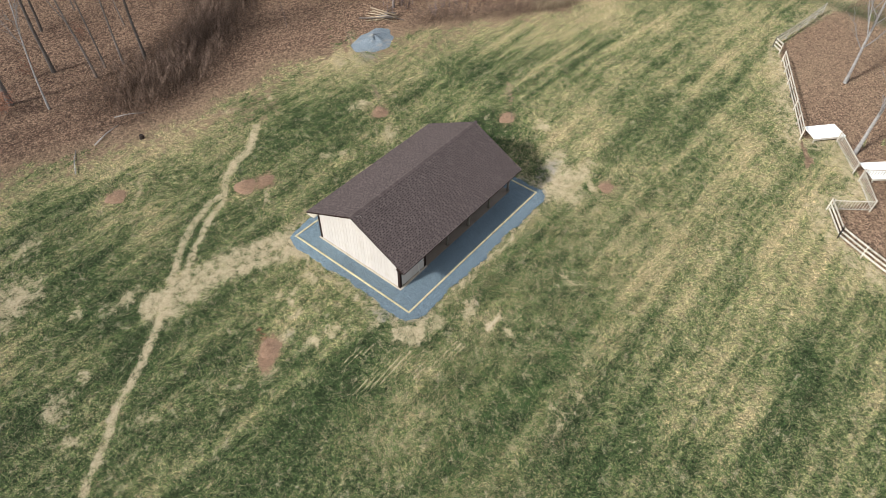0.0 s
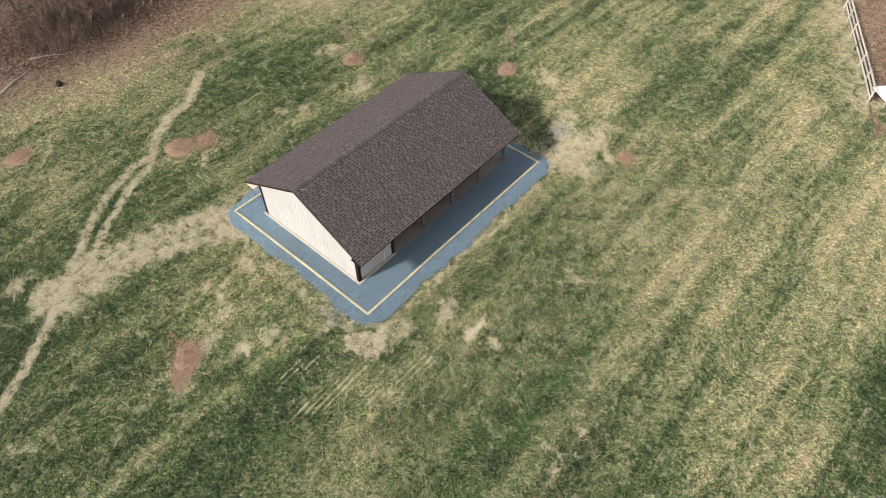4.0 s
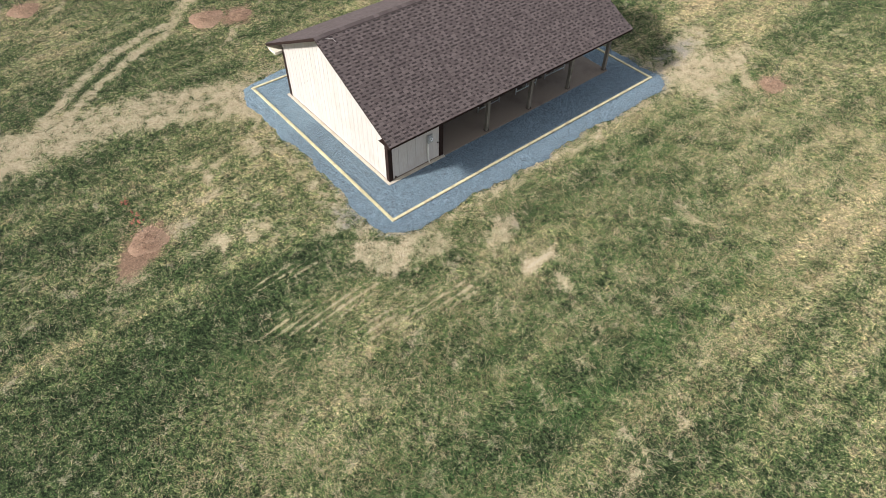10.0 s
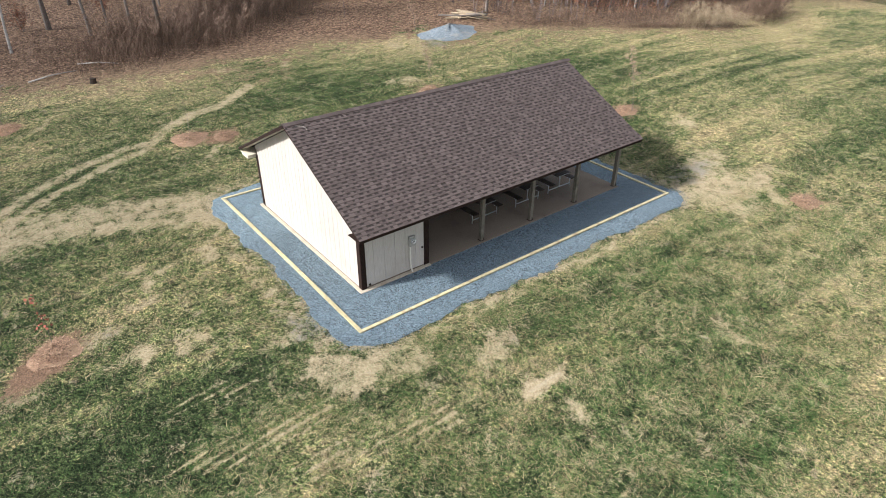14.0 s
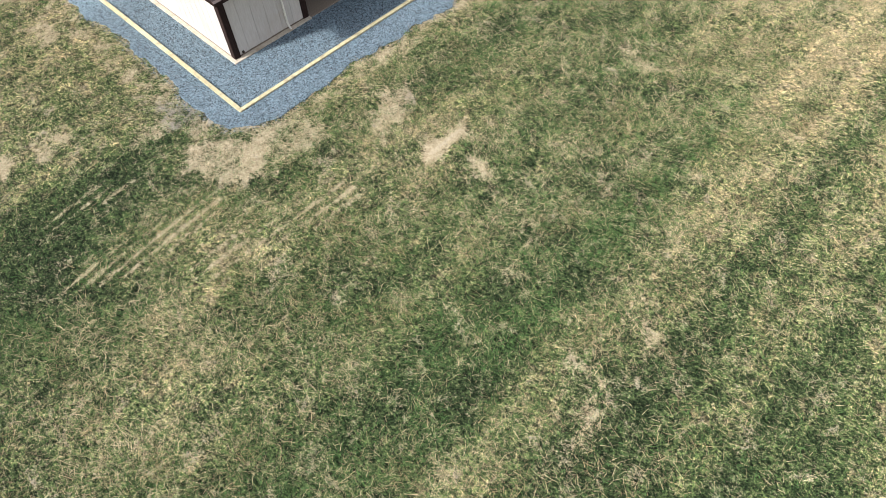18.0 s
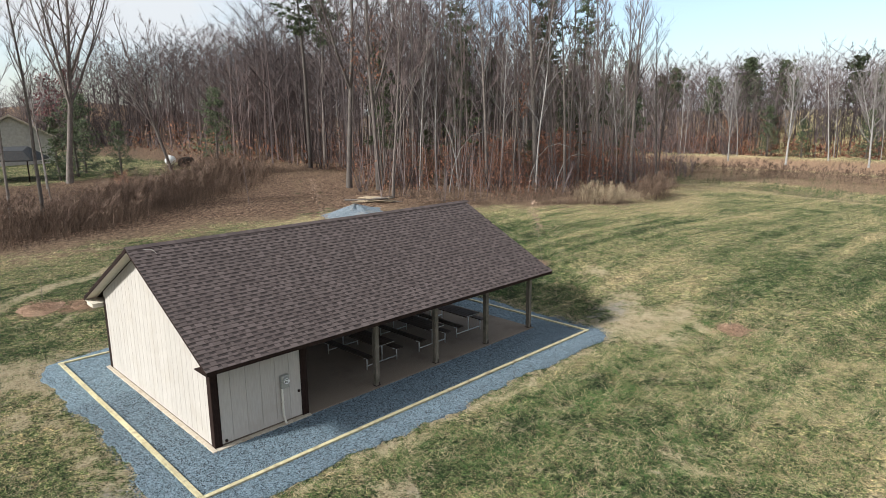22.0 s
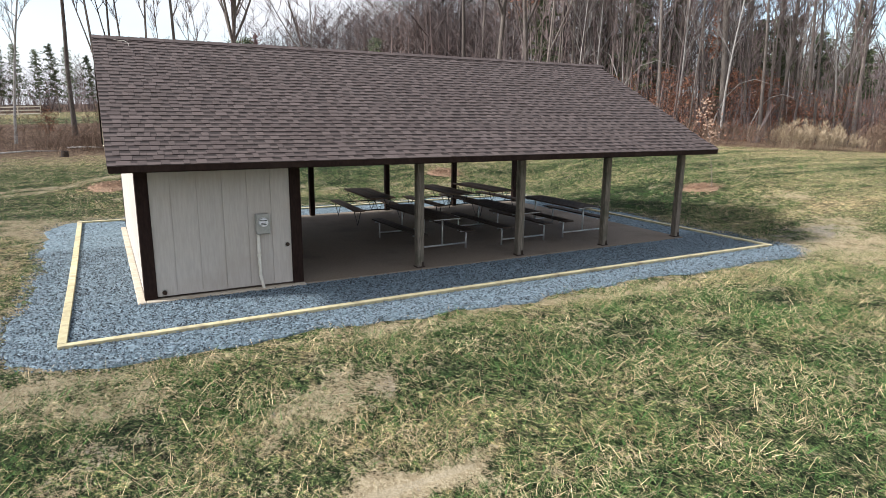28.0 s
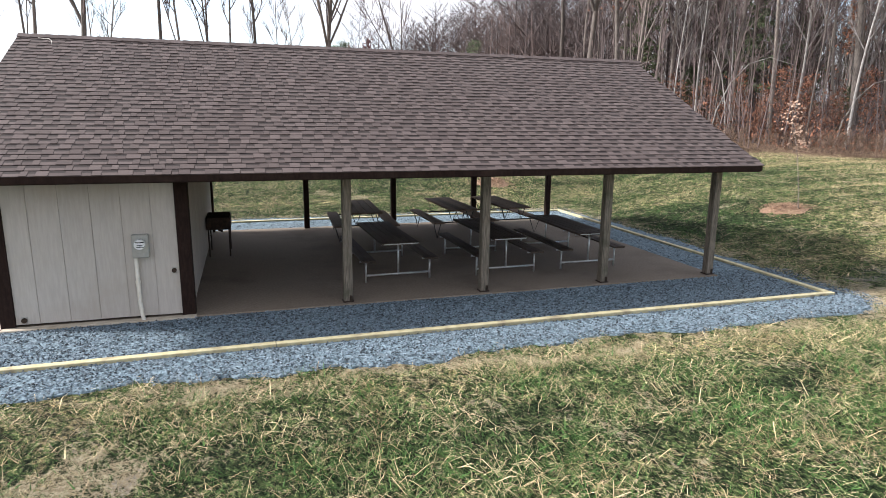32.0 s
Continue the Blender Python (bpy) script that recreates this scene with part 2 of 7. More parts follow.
M_MULCH = surface("reddish_bark_mulch", (0.18, 0.105, 0.068), (0.36, 0.238, 0.16), 30.0, (0.30, 0.23, 0.15), 2.0, 0.5, 0.95, bump=1.0, depth=0.03)
M_BARK = surface("grey_brown_bark", (0.072, 0.060, 0.052), (0.185, 0.157, 0.140), 9.0, (0.27, 0.24, 0.215), 0.8, 0.45, 0.95, bump=0.7, depth=0.02, stretch=(3, 3, 0.6), vary="object", vary_by=0.3)
M_BARK_PALE = surface("pale_mottled_bark", (0.20, 0.185, 0.172), (0.34, 0.322, 0.305), 4.0, (0.25, 0.23, 0.20), 1.2, 0.6, 0.9, bump=0.3, depth=0.01, vary="object", vary_by=0.15)
M_TWIG = surface("grey_twigs", (0.105, 0.078, 0.073), (0.185, 0.146, 0.139), 3.0, None, rough=0.95, bump=0.0, vary="object", vary_by=0.3)
M_TWIG_PALE = surface("pale_twigs", (0.165, 0.146, 0.139), (0.26, 0.24, 0.23), 3.0, None, rough=0.95, bump=0.0, vary="object", vary_by=0.15)
M_NEEDLE = surface("pine_needles", (0.036, 0.050, 0.025), (0.088, 0.106, 0.050), 2.0, None, rough=0.8, bump=0.0, vary="island", vary_by=0.5)
M_LEAF_RUST = surface("rust_dry_leaves", (0.155, 0.068, 0.042), (0.265, 0.125, 0.077), 2.0, None, rough=0.85, bump=0.0, vary="island", vary_by=0.5)
M_LEAF_WINE = surface("dull_red_leaves", (0.10, 0.035, 0.038), (0.19, 0.075, 0.075), 0.5, None, rough=0.85, bump=0.0, vary="island", vary_by=0.4)
M_LEAF_PALE = surface("pale_dry_leaves", (0.22, 0.14, 0.10), (0.34, 0.235, 0.17), 2.0, None, rough=0.85, bump=0.0, vary="island", vary_by=0.3)
M_LEAF_RED = surface("red_sapling_leaves", (0.26, 0.075, 0.05), (0.36, 0.13, 0.085), 2.0, None, rough=0.8, bump=0.0, vary="island", vary_by=0.3)
M_REED = surface("dark_green_reeds", (0.045, 0.062, 0.027), (0.115, 0.135, 0.058), 0.4, None, rough=0.9, bump=0.0, vary="island", vary_by=0.4)
M_BRUSH = surface("dry_brown_weeds", (0.080, 0.052, 0.037), (0.155, 0.105, 0.075), 1.2, None, rough=0.95, bump=0.0, vary="island", vary_by=0.45)
M_STRAW = surface("tan_tall_grass", (0.25, 0.19, 0.125), (0.36, 0.285, 0.195), 1.2, None, rough=0.95, bump=0.0, vary="island", vary_by=0.3)
M_FARWOOD = surface("far_bare_woods", (0.055, 0.043, 0.042), (0.130, 0.104, 0.102), 0.08, (0.15, 0.092, 0.076), 0.05, 0.5, rough=0.95, bump=0.0, vary="island", vary_by=0.45)
M_CREEK = surface("brown_creek_weeds", (0.12, 0.082, 0.055), (0.24, 0.17, 0.11), 0.3, None, rough=0.95, bump=0.0, vary="island", vary_by=0.4)
M_LOG = surface("cut_branch_wood", (0.19, 0.145, 0.098), (0.34, 0.27, 0.185), 8.0, None, rough=0.9, bump=0.4, depth=0.01, vary="object", vary_by=0.3)
M_TANK = surface("white_tank_enamel", (0.72, 0.72, 0.71), (0.80, 0.80, 0.79), 3.0, None, rough=0.4, bump=0.0)
M_HOUSE = surface("grey_house_siding", (0.30, 0.28, 0.26), (0.38, 0.36, 0.33), 3.0, None, rough=0.8, bump=0.1)
M_HOUSEROOF = surface("tan_house_roof", (0.32, 0.27, 0.21), (0.42, 0.36, 0.29), 6.0, None, rough=0.9, bump=0.2)
M_DARKGLASS = surface("dark_window_glass", (0.02, 0.022, 0.025), (0.03, 0.033, 0.036), 3.0, None, rough=0.1, bump=0.0, spec=0.6)


def glass_material(name):
    m, nodes, links, bsdf = mat_base(name)
    bsdf.inputs["Base Color"].default_value = (0.9, 0.93, 0.93, 1)
    bsdf.inputs["Transmission Weight"].default_value = 1.0
    bsdf.inputs["Roughness"].default_value, bsdf.inputs["IOR"].default_value = 0.05, 1.3
    return m


M_GLASS = glass_material("meter_glass")


def ground_material():
    m, nodes, links, bsdf = mat_base("meadow_and_forest_floor")
    pos = nodes.new("ShaderNodeNewGeometry").outputs["Position"]
    za, zb, zc, zd = (nodes.new("ShaderNodeAttribute") for _ in range(4))
    za.attribute_name, zb.attribute_name, zc.attribute_name, zd.attribute_name = "zone_soil", "zone_growth", "cleat_marks", "zone_grit"
    sa, sb = nodes.new("ShaderNodeSeparateColor"), nodes.new("ShaderNodeSeparateColor")
    links.new(za.outputs["Color"], sa.inputs["Color"])
    links.new(zb.outputs["Color"], sb.inputs["Color"])
    bare, red, leaf = sa.outputs[0], sa.outputs[1], sa.outputs[2]
    lush_and_shade, tan, wet = sb.outputs[0], sb.outputs[1], sb.outputs[2]

    def add(a, b):
        return n_math(nodes, links, "ADD", a, b)

    def times(a, b):
        return n_math(nodes, links, "MULTIPLY", a, b)

    def centred(src, share):
        return times(n_math(nodes, links, "SUBTRACT", src, 0.5), share)

    def laid(turn, sx, sy):
        mp = nodes.new("ShaderNodeMapping")
        mp.vector_type = "TEXTURE"
        mp.inputs["Rotation"].default_value = (0, 0, radians(turn))
        mp.inputs["Scale"].default_value = (1 / sx, 1 / sy, 1.0)
        links.new(pos, mp.inputs["Vector"])
        return mp.outputs["Vector"]

    def tinted(col, tone):
        return n_mix(nodes, links, 1.0, col, tone, "MULTIPLY")

    def scaled(col, by):
        n = nodes.new("ShaderNodeVectorMath")
        n.operation = "SCALE"
        links.new(col, n.inputs[0])
        links.new(by, n.inputs["Scale"])
        return n.outputs["Vector"]

    # mown stripes run along one direction of the field
    stripe = n_noise(nodes, links, laid(-2, 0.04, 0.8), 0.8, 4.0, 0.6, 0.4)
    swath = n_noise(nodes, links, laid(-3, 0.035, 0.9), 2.0, 3.0, 0.65, 0.3)
    broad = n_noise(nodes, links, pos, 0.13, 5.0, 0.6, 0.5)
    mid = n_noise(nodes, links, laid(2, 0.35, 0.9), 0.8, 5.0, 0.65, 0.6)
    tuft = n_noise(nodes, links, pos, 1.9, 6.0, 0.70, 0.5)
    blade = n_noise(nodes, links, laid(20, 1.0, 0.6), 15.0, 6.0, 0.8, 2.0)
    fine = n_noise(nodes, links, pos, 38.0, 4.0, 0.75, 0.8)
    speck = n_noise(nodes, links, pos, 5.5, 6.0, 0.78, 0.9)
    # how dry the grass is: broad areas, mown stripes and tufts, each a little
    dry = add(add(centred(broad, 0.9), centred(stripe, 1.0)), add(centred(swath, 0.8), -0.08))
    for src, share in ((mid, 1.2), (tuft, 0.8), (speck, 0.6)):
        dry = add(dry, centred(src, share))
    dry = add(dry, add(times(tan, 0.7), times(lush_and_shade, -0.45)))
    dry = add(dry, add(times(bare, 0.5), times(red, 0.3)))
    # the matted growth below: gaps painted dark as if shaded, green, olive, tan
    base = add(times(dry, 0.42), add(centred(blade, 1.9), centred(fine, 1.1)))
    tone = nodes.new("ShaderNodeValToRGB")
    el = tone.color_ramp.elements
    el[0].position, el[0].color = 0.0, (0.016, 0.026, 0.014, 1)
    el[1].position, el[1].color = 1.0, (0.56, 0.475, 0.285, 1)
    for at, c in ((0.20, (0.038, 0.062, 0.025, 1)), (0.42, (0.084, 0.128, 0.046, 1)), (0.58, (0.158, 0.200, 0.076, 1)), (0.74, (0.285, 0.262, 0.122, 1))):
        el.new(at).color = c
    span = nodes.new("ShaderNodeMapRange")
    for key, v in (("From Min", -0.40), ("From Max", 0.76)):
        span.inputs[key].default_value = v
    links.new(base, span.inputs["Value"])
    links.new(span.outputs["Result"], tone.inputs["Fac"])
    col = tone.outputs["Color"]
    # strands of straw lying across it in several directions, long and fine, then in coarser handfuls
    strand = None
    for turn in (4, 38, 79, 121, 158):
        s1 = n_noise(nodes, links, laid(turn, 6.5, 52.0), 1.0, 2.0, 0.6, 1.1)
        strand = s1 if strand is None else n_math(nodes, links, "MAXIMUM", strand, s1)
    handful = None
    for turn in (12, 66, 128):
        s1 = n_noise(nodes, links, laid(turn, 3.2, 17.0), 1.0, 3.0, 0.7, 1.3)
        handful = s1 if handful is None else n_math(nodes, links, "MAXIMUM", handful, s1)
    # self-shading between the clumps, mixed in as a near-black green
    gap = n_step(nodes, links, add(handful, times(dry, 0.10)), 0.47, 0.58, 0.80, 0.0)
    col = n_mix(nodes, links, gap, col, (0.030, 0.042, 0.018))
    lie = n_step(nodes, links, add(strand, times(dry, 0.13)), 0.655, 0.715, 0.0, 1.0)
    lie2 = n_step(nodes, links, add(handful, times(dry, 0.17)), 0.635, 0.715, 0.0, 0.75)
    straw = n_mix(nodes, links, n_step(nodes, links, blade, 0.35, 0.65), (0.31, 0.25, 0.13), (0.70, 0.61, 0.395))
    col = n_mix(nodes, links, n_math(nodes, links, "MAXIMUM", lie, lie2), col, straw)
    # worn, brownish handfuls of dead thatch
    thatch = n_noise(nodes, links, pos, 2.6, 5.0, 0.75, 0.8)
    dead = n_step(nodes, links, add(thatch, times(dry, 0.22)), 0.55, 0.66, 0.0, 0.5)
    col = n_mix(nodes, links, dead, col, n_mix(nodes, links, n_step(nodes, links, blade, 0.35, 0.65), (0.165, 0.115, 0.07), (0.48, 0.365, 0.245)))
    # tussocks, and the shade of the gaps between them put into the colour
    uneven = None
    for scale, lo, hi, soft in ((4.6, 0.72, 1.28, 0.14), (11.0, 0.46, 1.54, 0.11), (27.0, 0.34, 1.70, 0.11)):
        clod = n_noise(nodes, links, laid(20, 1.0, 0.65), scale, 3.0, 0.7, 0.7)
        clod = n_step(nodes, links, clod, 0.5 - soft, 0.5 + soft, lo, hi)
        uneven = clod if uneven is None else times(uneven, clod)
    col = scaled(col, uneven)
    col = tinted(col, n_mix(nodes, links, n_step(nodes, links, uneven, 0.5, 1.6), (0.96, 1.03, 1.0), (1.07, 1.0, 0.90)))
    # pale soil and straw, grit, red clay, fallen leaves
    soil = n_mix(nodes, links, n_step(nodes, links, fine, 0.25, 0.75), (0.47, 0.385, 0.25), (0.77, 0.66, 0.455))
    soil = n_mix(nodes, links, n_step(nodes, links, uneven, 0.4, 1.5), tinted(soil, (0.74, 0.70, 0.66)), soil)
    soil = n_mix(nodes, links, n_step(nodes, links, bare, 0.92, 1.1), soil, n_mix(nodes, links, n_step(nodes, links, fine, 0.3, 0.7), (0.50, 0.415, 0.28), (0.68, 0.585, 0.42)))
    edge = add(add(bare, centred(tuft, 2.4)), add(centred(blade, 2.8), times(n_math(nodes, links, "SUBTRACT", strand, 0.66), 2.0)))
    edge = add(edge, times(n_math(nodes, links, "SUBTRACT", handful, 0.60), 1.2))
    # cleat marks of a tracked machine
    sep = nodes.new("ShaderNodeSeparateXYZ")
    links.new(pos, sep.inputs["Vector"])
    bars = n_math(nodes, links, "SINE", times(add(sep.outputs["Y"], times(sep.outputs["X"], 0.02)), 24.0))
    edge = add(edge, times(times(bars, zc.outputs["Fac"]), 0.42))
    col = n_mix(nodes, links, n_step(nodes, links, edge, 0.12, 0.38), col, soil)
    grit = n_mix(nodes, links, n_step(nodes, links, fine, 0.3, 0.7), (0.19, 0.175, 0.165), (0.44, 0.405, 0.38))
    edge_g = add(add(zd.outputs["Fac"], centred(tuft, 2.2)), centred(blade, 2.6))
    col = n_mix(nodes, links, n_step(nodes, links, edge_g, 0.30, 0.75, 0.0, 0.75), col, grit)
    clay = n_mix(nodes, links, n_step(nodes, links, fine, 0.3, 0.7), (0.225, 0.135, 0.088), (0.43, 0.285, 0.195))
    clay = scaled(clay, n_step(nodes, links, uneven, 0.3, 1.6, 0.7, 1.15))
    edge_r = add(add(red, centred(tuft, 1.5)), centred(blade, 1.2))
    col = n_mix(nodes, links, n_step(nodes, links, edge_r, 0.40, 0.66), col, clay)
    # the leaf litter: curled pale and rusty leaves over dark mould
    flake = nodes.new("ShaderNodeTexVoronoi")
    flake.inputs["Scale"].default_value = 8.5
    links.new(pos, flake.inputs["Vector"])
    fsep = nodes.new("ShaderNodeSeparateColor")
    links.new(flake.outputs["Color"], fsep.inputs["Color"])
    leafy = nodes.new("ShaderNodeValToRGB")
    el = leafy.color_ramp.elements
    el[0].position, el[0].color = 0.0, (0.055, 0.036, 0.028, 1)
    el[1].position, el[1].color = 1.0, (0.56, 0.42, 0.31, 1)
    for at, c in ((0.30, (0.115, 0.072, 0.052, 1)), (0.55, (0.245, 0.155, 0.105, 1)), (0.80, (0.39, 0.265, 0.18, 1))):
        el.new(at).color = c
    links.new(add(times(fsep.outputs[0], 0.62), times(speck, 0.36)), leafy.inputs["Fac"])
    litter = scaled(leafy.outputs["Color"], n_step(nodes, links, uneven, 0.3, 1.7, 0.55, 1.3))
    litter = n_mix(nodes, links, times(tan, n_step(nodes, links, handful, 0.50, 0.66)), litter, (0.40, 0.30, 0.19))
    edge_l = add(add(leaf, centred(tuft, 1.1)), add(centred(speck, 0.9), centred(mid, 0.5)))
    col = n_mix(nodes, links, n_step(nodes, links, edge_l, 0.40, 0.62), col, litter)
    col = n_mix(nodes, links, times(wet, 0.8), col, (0.05, 0.06, 0.03))
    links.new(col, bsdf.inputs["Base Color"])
    bsdf.inputs["Roughness"].default_value, bsdf.inputs["Specular IOR Level"].default_value = 0.95, 0.1
    bsdf.inputs["Diffuse Roughness"].default_value = 1.0
    high = add(add(times(blade, 0.7), times(speck, 1.2)), times(strand, 0.5))
    n_bump(nodes, links, bsdf, high, 1.0, 0.2)
    return m


def blade_material(name, base_green, base_straw, lo, hi):
    """Grass blades, green or straw, blade by blade and by the same broad areas as the ground."""
    m, nodes, links, bsdf = mat_base(name)
    geo = nodes.new("ShaderNodeNewGeometry")
    pos, rnd = geo.outputs["Position"], geo.outputs["Random Per Island"]
    zone = nodes.new("ShaderNodeAttribute")
    zone.attribute_name = "parched"
    broad = n_noise(nodes, links, pos, 0.13, 5.0, 0.6, 0.5)
    tuft = n_noise(nodes, links, pos, 1.9, 6.0, 0.70, 0.5)
    dry = n_math(nodes, links, "ADD", n_math(nodes, links, "MULTIPLY", broad, 0.9), n_math(nodes, links, "MULTIPLY", tuft, 0.9))
    dry = n_math(nodes, links, "ADD", dry, n_math(nodes, links, "MULTIPLY", rnd, 0.6))
    dry = n_math(nodes, links, "ADD", dry, n_math(nodes, links, "MULTIPLY", zone.outputs["Fac"], 0.35))
    col = n_mix(nodes, links, n_step(nodes, links, dry, lo, hi), base_green, base_straw)
    ob = nodes.new("ShaderNodeVectorMath")
    ob.operation = "SCALE"
    links.new(col, ob.inputs[0])
    links.new(n_step(nodes, links, n_math(nodes, links, "FRACT", n_math(nodes, links, "MULTIPLY", rnd, 17.0)), 0.0, 1.0, 0.5, 1.35), ob.inputs["Scale"])
    links.new(ob.outputs["Vector"], bsdf.inputs["Base Color"])
    bsdf.inputs["Roughness"].default_value, bsdf.inputs["Specular IOR Level"].default_value = 0.8, 0.2
    return m


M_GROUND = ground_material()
M_BLADE = blade_material("grass_blades", (0.072, 0.152, 0.040), (0.42, 0.34, 0.20), 1.27, 1.49)
M_STRAND = surface("loose_straw", (0.32, 0.23, 0.118), (0.67, 0.54, 0.335), 1.0, None, rough=0.8, bump=0.0, vary="island", vary_by=0.5)


# ---- mesh helpers ----
def bm_box(bm, lo, hi, bevel=0.0):
    vs = [bm.verts.new((x, y, z)) for x in (lo[0], hi[0]) for y in (lo[1], hi[1]) for z in (lo[2], hi[2])]
    fs = [bm.faces.new([vs[i] for i in f]) for f in ((0, 1, 3, 2), (4, 6, 7, 5), (0, 4, 5, 1), (2, 3, 7, 6), (0, 2, 6, 4), (1, 5, 7, 3))]
    if bevel:
        edges = list({e for f in fs for e in f.edges})
        bmesh.ops.bevel(bm, geom=edges, offset=bevel, segments=1, affect="EDGES")
    return vs


def bm_prism(bm, profile, axis, lo, hi):
    """A closed outline, given in the two axes other than axis, drawn out from lo to hi."""
    def at(p, v):
        q = list(p)
        q.insert(axis, v)
        return q
    a = [bm.verts.new(at(p, lo)) for p in profile]
    b = [bm.verts.new(at(p, hi)) for p in profile]
    n = len(profile)
    bm.faces.new(a[::-1])
    bm.faces.new(b)
    for i in range(n):
        bm.faces.new((a[i], a[(i + 1) % n], b[(i + 1) % n], b[i]))


def bm_tube(bm, points, radii, sides=8):
    pts = [Vector(p) for p in points]
    rings = []
    for i, p in enumerate(pts):
        d = (pts[min(i + 1, len(pts) - 1)] - pts[max(i - 1, 0)]).normalized()
        u = d.orthogonal().normalized() if abs(d.z) > 0.9 else d.cross(Vector((0, 0, 1))).normalized()
        v = d.cross(u)
        r = radii[i] if hasattr(radii, "__len__") else radii
        rings.append([bm.verts.new(p + r * (math.cos(a) * u + math.sin(a) * v)) for a in (2 * math.pi * k / sides for k in range(sides))])
    for a, b in zip(rings, rings[1:]):
        for k in range(sides):
            bm.faces.new((a[k], a[(k + 1) % sides], b[(k + 1) % sides], b[k]))
    bm.faces.new(rings[0][::-1])
    bm.faces.new(rings[-1])


def mesh_of(name, bm, material, smooth=False):
    bmesh.ops.recalc_face_normals(bm, faces=bm.faces)
    me = bpy.data.meshes.new(name)
    bm.to_mesh(me)
    bm.free()
    me.materials.append(material)
    if smooth:
        me.shade_smooth()
    return me


def part(name, bm, material, parent=None, label="", smooth=False):
    """One mesh object under a thing or under a part."""
    ob = new(name, mesh_of(name, bm, material, smooth) if isinstance(bm, bmesh.types.BMesh) else bm)
    if parent:
        ob.parent = parent
    return tagged(ob, label)


def thing(name, label, category, at=(0, 0, 0), turn=0.0, group="", kind=""):
    ob = new(name)
    ob.matrix_world = pose(*at, 0, 0, turn)
    return tagged(ob, label, category, group, kind)


def mesh_raw(name, verts, faces, material, smooth=False):
    """A large joined mesh from arrays: faces all with the same number of corners."""
    me = bpy.data.meshes.new(name)
    verts, faces = np.asarray(verts, dtype=np.float32), np.asarray(faces, dtype=np.int32)
    me.vertices.add(len(verts))
    me.vertices.foreach_set("co", verts.ravel())
    k = faces.shape[1]
    me.loops.add(faces.size)
    me.loops.foreach_set("vertex_index", faces.ravel())
    me.polygons.add(len(faces))
    me.polygons.foreach_set("loop_start", np.arange(0, faces.size, k, dtype=np.int32))
    me.materials.append(material)
    me.update(calc_edges=True)
    me.polygons.foreach_set("use_smooth", np.full(len(faces), smooth))
    return me


# ---- the land ----
def smooth(a, b, v):
    t = np.clip((np.asarray(v, dtype=float) - a) / (b - a), 0, 1)
    return t * t * (3 - 2 * t)


def wave(x, y, s, k=0.0):
    """A cheap, rolling unevenness, about -1 to 1."""
    return (np.sin(x * s + 1.3 * np.sin(y * s * 0.7 + k)) + np.sin(y * s * 1.13 + 1.7 * np.sin(x * s * 0.61 + 2 + k)) + np.sin((x + y) * s * 0.53 + k)) / 3


PAD = (-2.2, 14.6, -2.7, 10.0)


def creek_gap(x, y):
    """How far a point lies from the creek at the low end of the field."""
    return np.abs(x - (68.4 + 0.25 * y + 1.2 * np.sin(y * 0.12)))


def height(x, y):
    x, y = np.asarray(x, dtype=float), np.asarray(y, dtype=float)
    far = smooth(28, 85, x)
    z = -0.45 + 0.035 * np.clip(x, -40, 30) + np.where(y > 0, 3.4 * np.tanh(y / 65), 0.05 * np.maximum(y, -60))
    z = z * (1 - far) - 0.6 * far
    z = z + 11.0 * smooth(146, 225, x) + (2.0 + 5.0 * smooth(20, 60, x)) * smooth(110, 200, y) * (1 - smooth(60, 130, x)) + 5.0 * smooth(55, 110, y) * smooth(34, 50, x) * (1 - smooth(90, 130, x))
    z = z + 0.05 * wave(x, y, 0.55) + 0.02 * wave(x, y, 1.9, 4.0)
    # the creek bed on the low side of the field
    z = z - 0.9 * (1 - smooth(1, 5, creek_gap(x, y)))
    # the shelter's level pad
    d = np.maximum.reduce([PAD[0] - x, x - PAD[1], PAD[2] - y, y - PAD[3], np.zeros_like(x)])
    k = smooth(0, 7, d)
    return -0.07 * (1 - k) + z * k


def ground_z(x, y):
    return float(height(x, y))


def blob(x, y, cx, cy, rx, ry, turn=0.0, soft=0.6):
    c, s = math.cos(radians(turn)), math.sin(radians(turn))
    u, v = (x - cx) * c + (y - cy) * s, -(x - cx) * s + (y - cy) * c
    return 1 - smooth(1 - soft, 1 + soft, np.sqrt((u / rx) ** 2 + (v / ry) ** 2))


def strip(x, y, pts, half, soft=0.5):
    """How near a point lies to a broken line: 1 on it, 0 beyond its half width."""
    best = np.full(np.shape(x), 1e9)
    for (ax, ay), (bx, by) in zip(pts, pts[1:]):
        dx, dy = bx - ax, by - ay
        t = np.clip(((x - ax) * dx + (y - ay) * dy) / (dx * dx + dy * dy), 0, 1)
        best = np.minimum(best, np.hypot(x - ax - t * dx, y - ay - t * dy))
    return 1 - smooth(half * (1 - soft), half * (1 + soft), best)


def side(x, y, pts):
    """Signed distance to a broken line, positive on its left."""
    best, sign = np.full(np.shape(x), 1e9), np.zeros(np.shape(x))
    for (ax, ay), (bx, by) in zip(pts, pts[1:]):
        dx, dy = bx - ax, by - ay
        t = np.clip(((x - ax) * dx + (y - ay) * dy) / (dx * dx + dy * dy), 0, 1)
        d = np.hypot(x - ax - t * dx, y - ay - t * dy)
        s = np.sign(dx * (y - ay) - dy * (x - ax))
        sign = np.where(d < best - 1e-6, s, sign)
        best = np.minimum(best, d)
    return best * sign


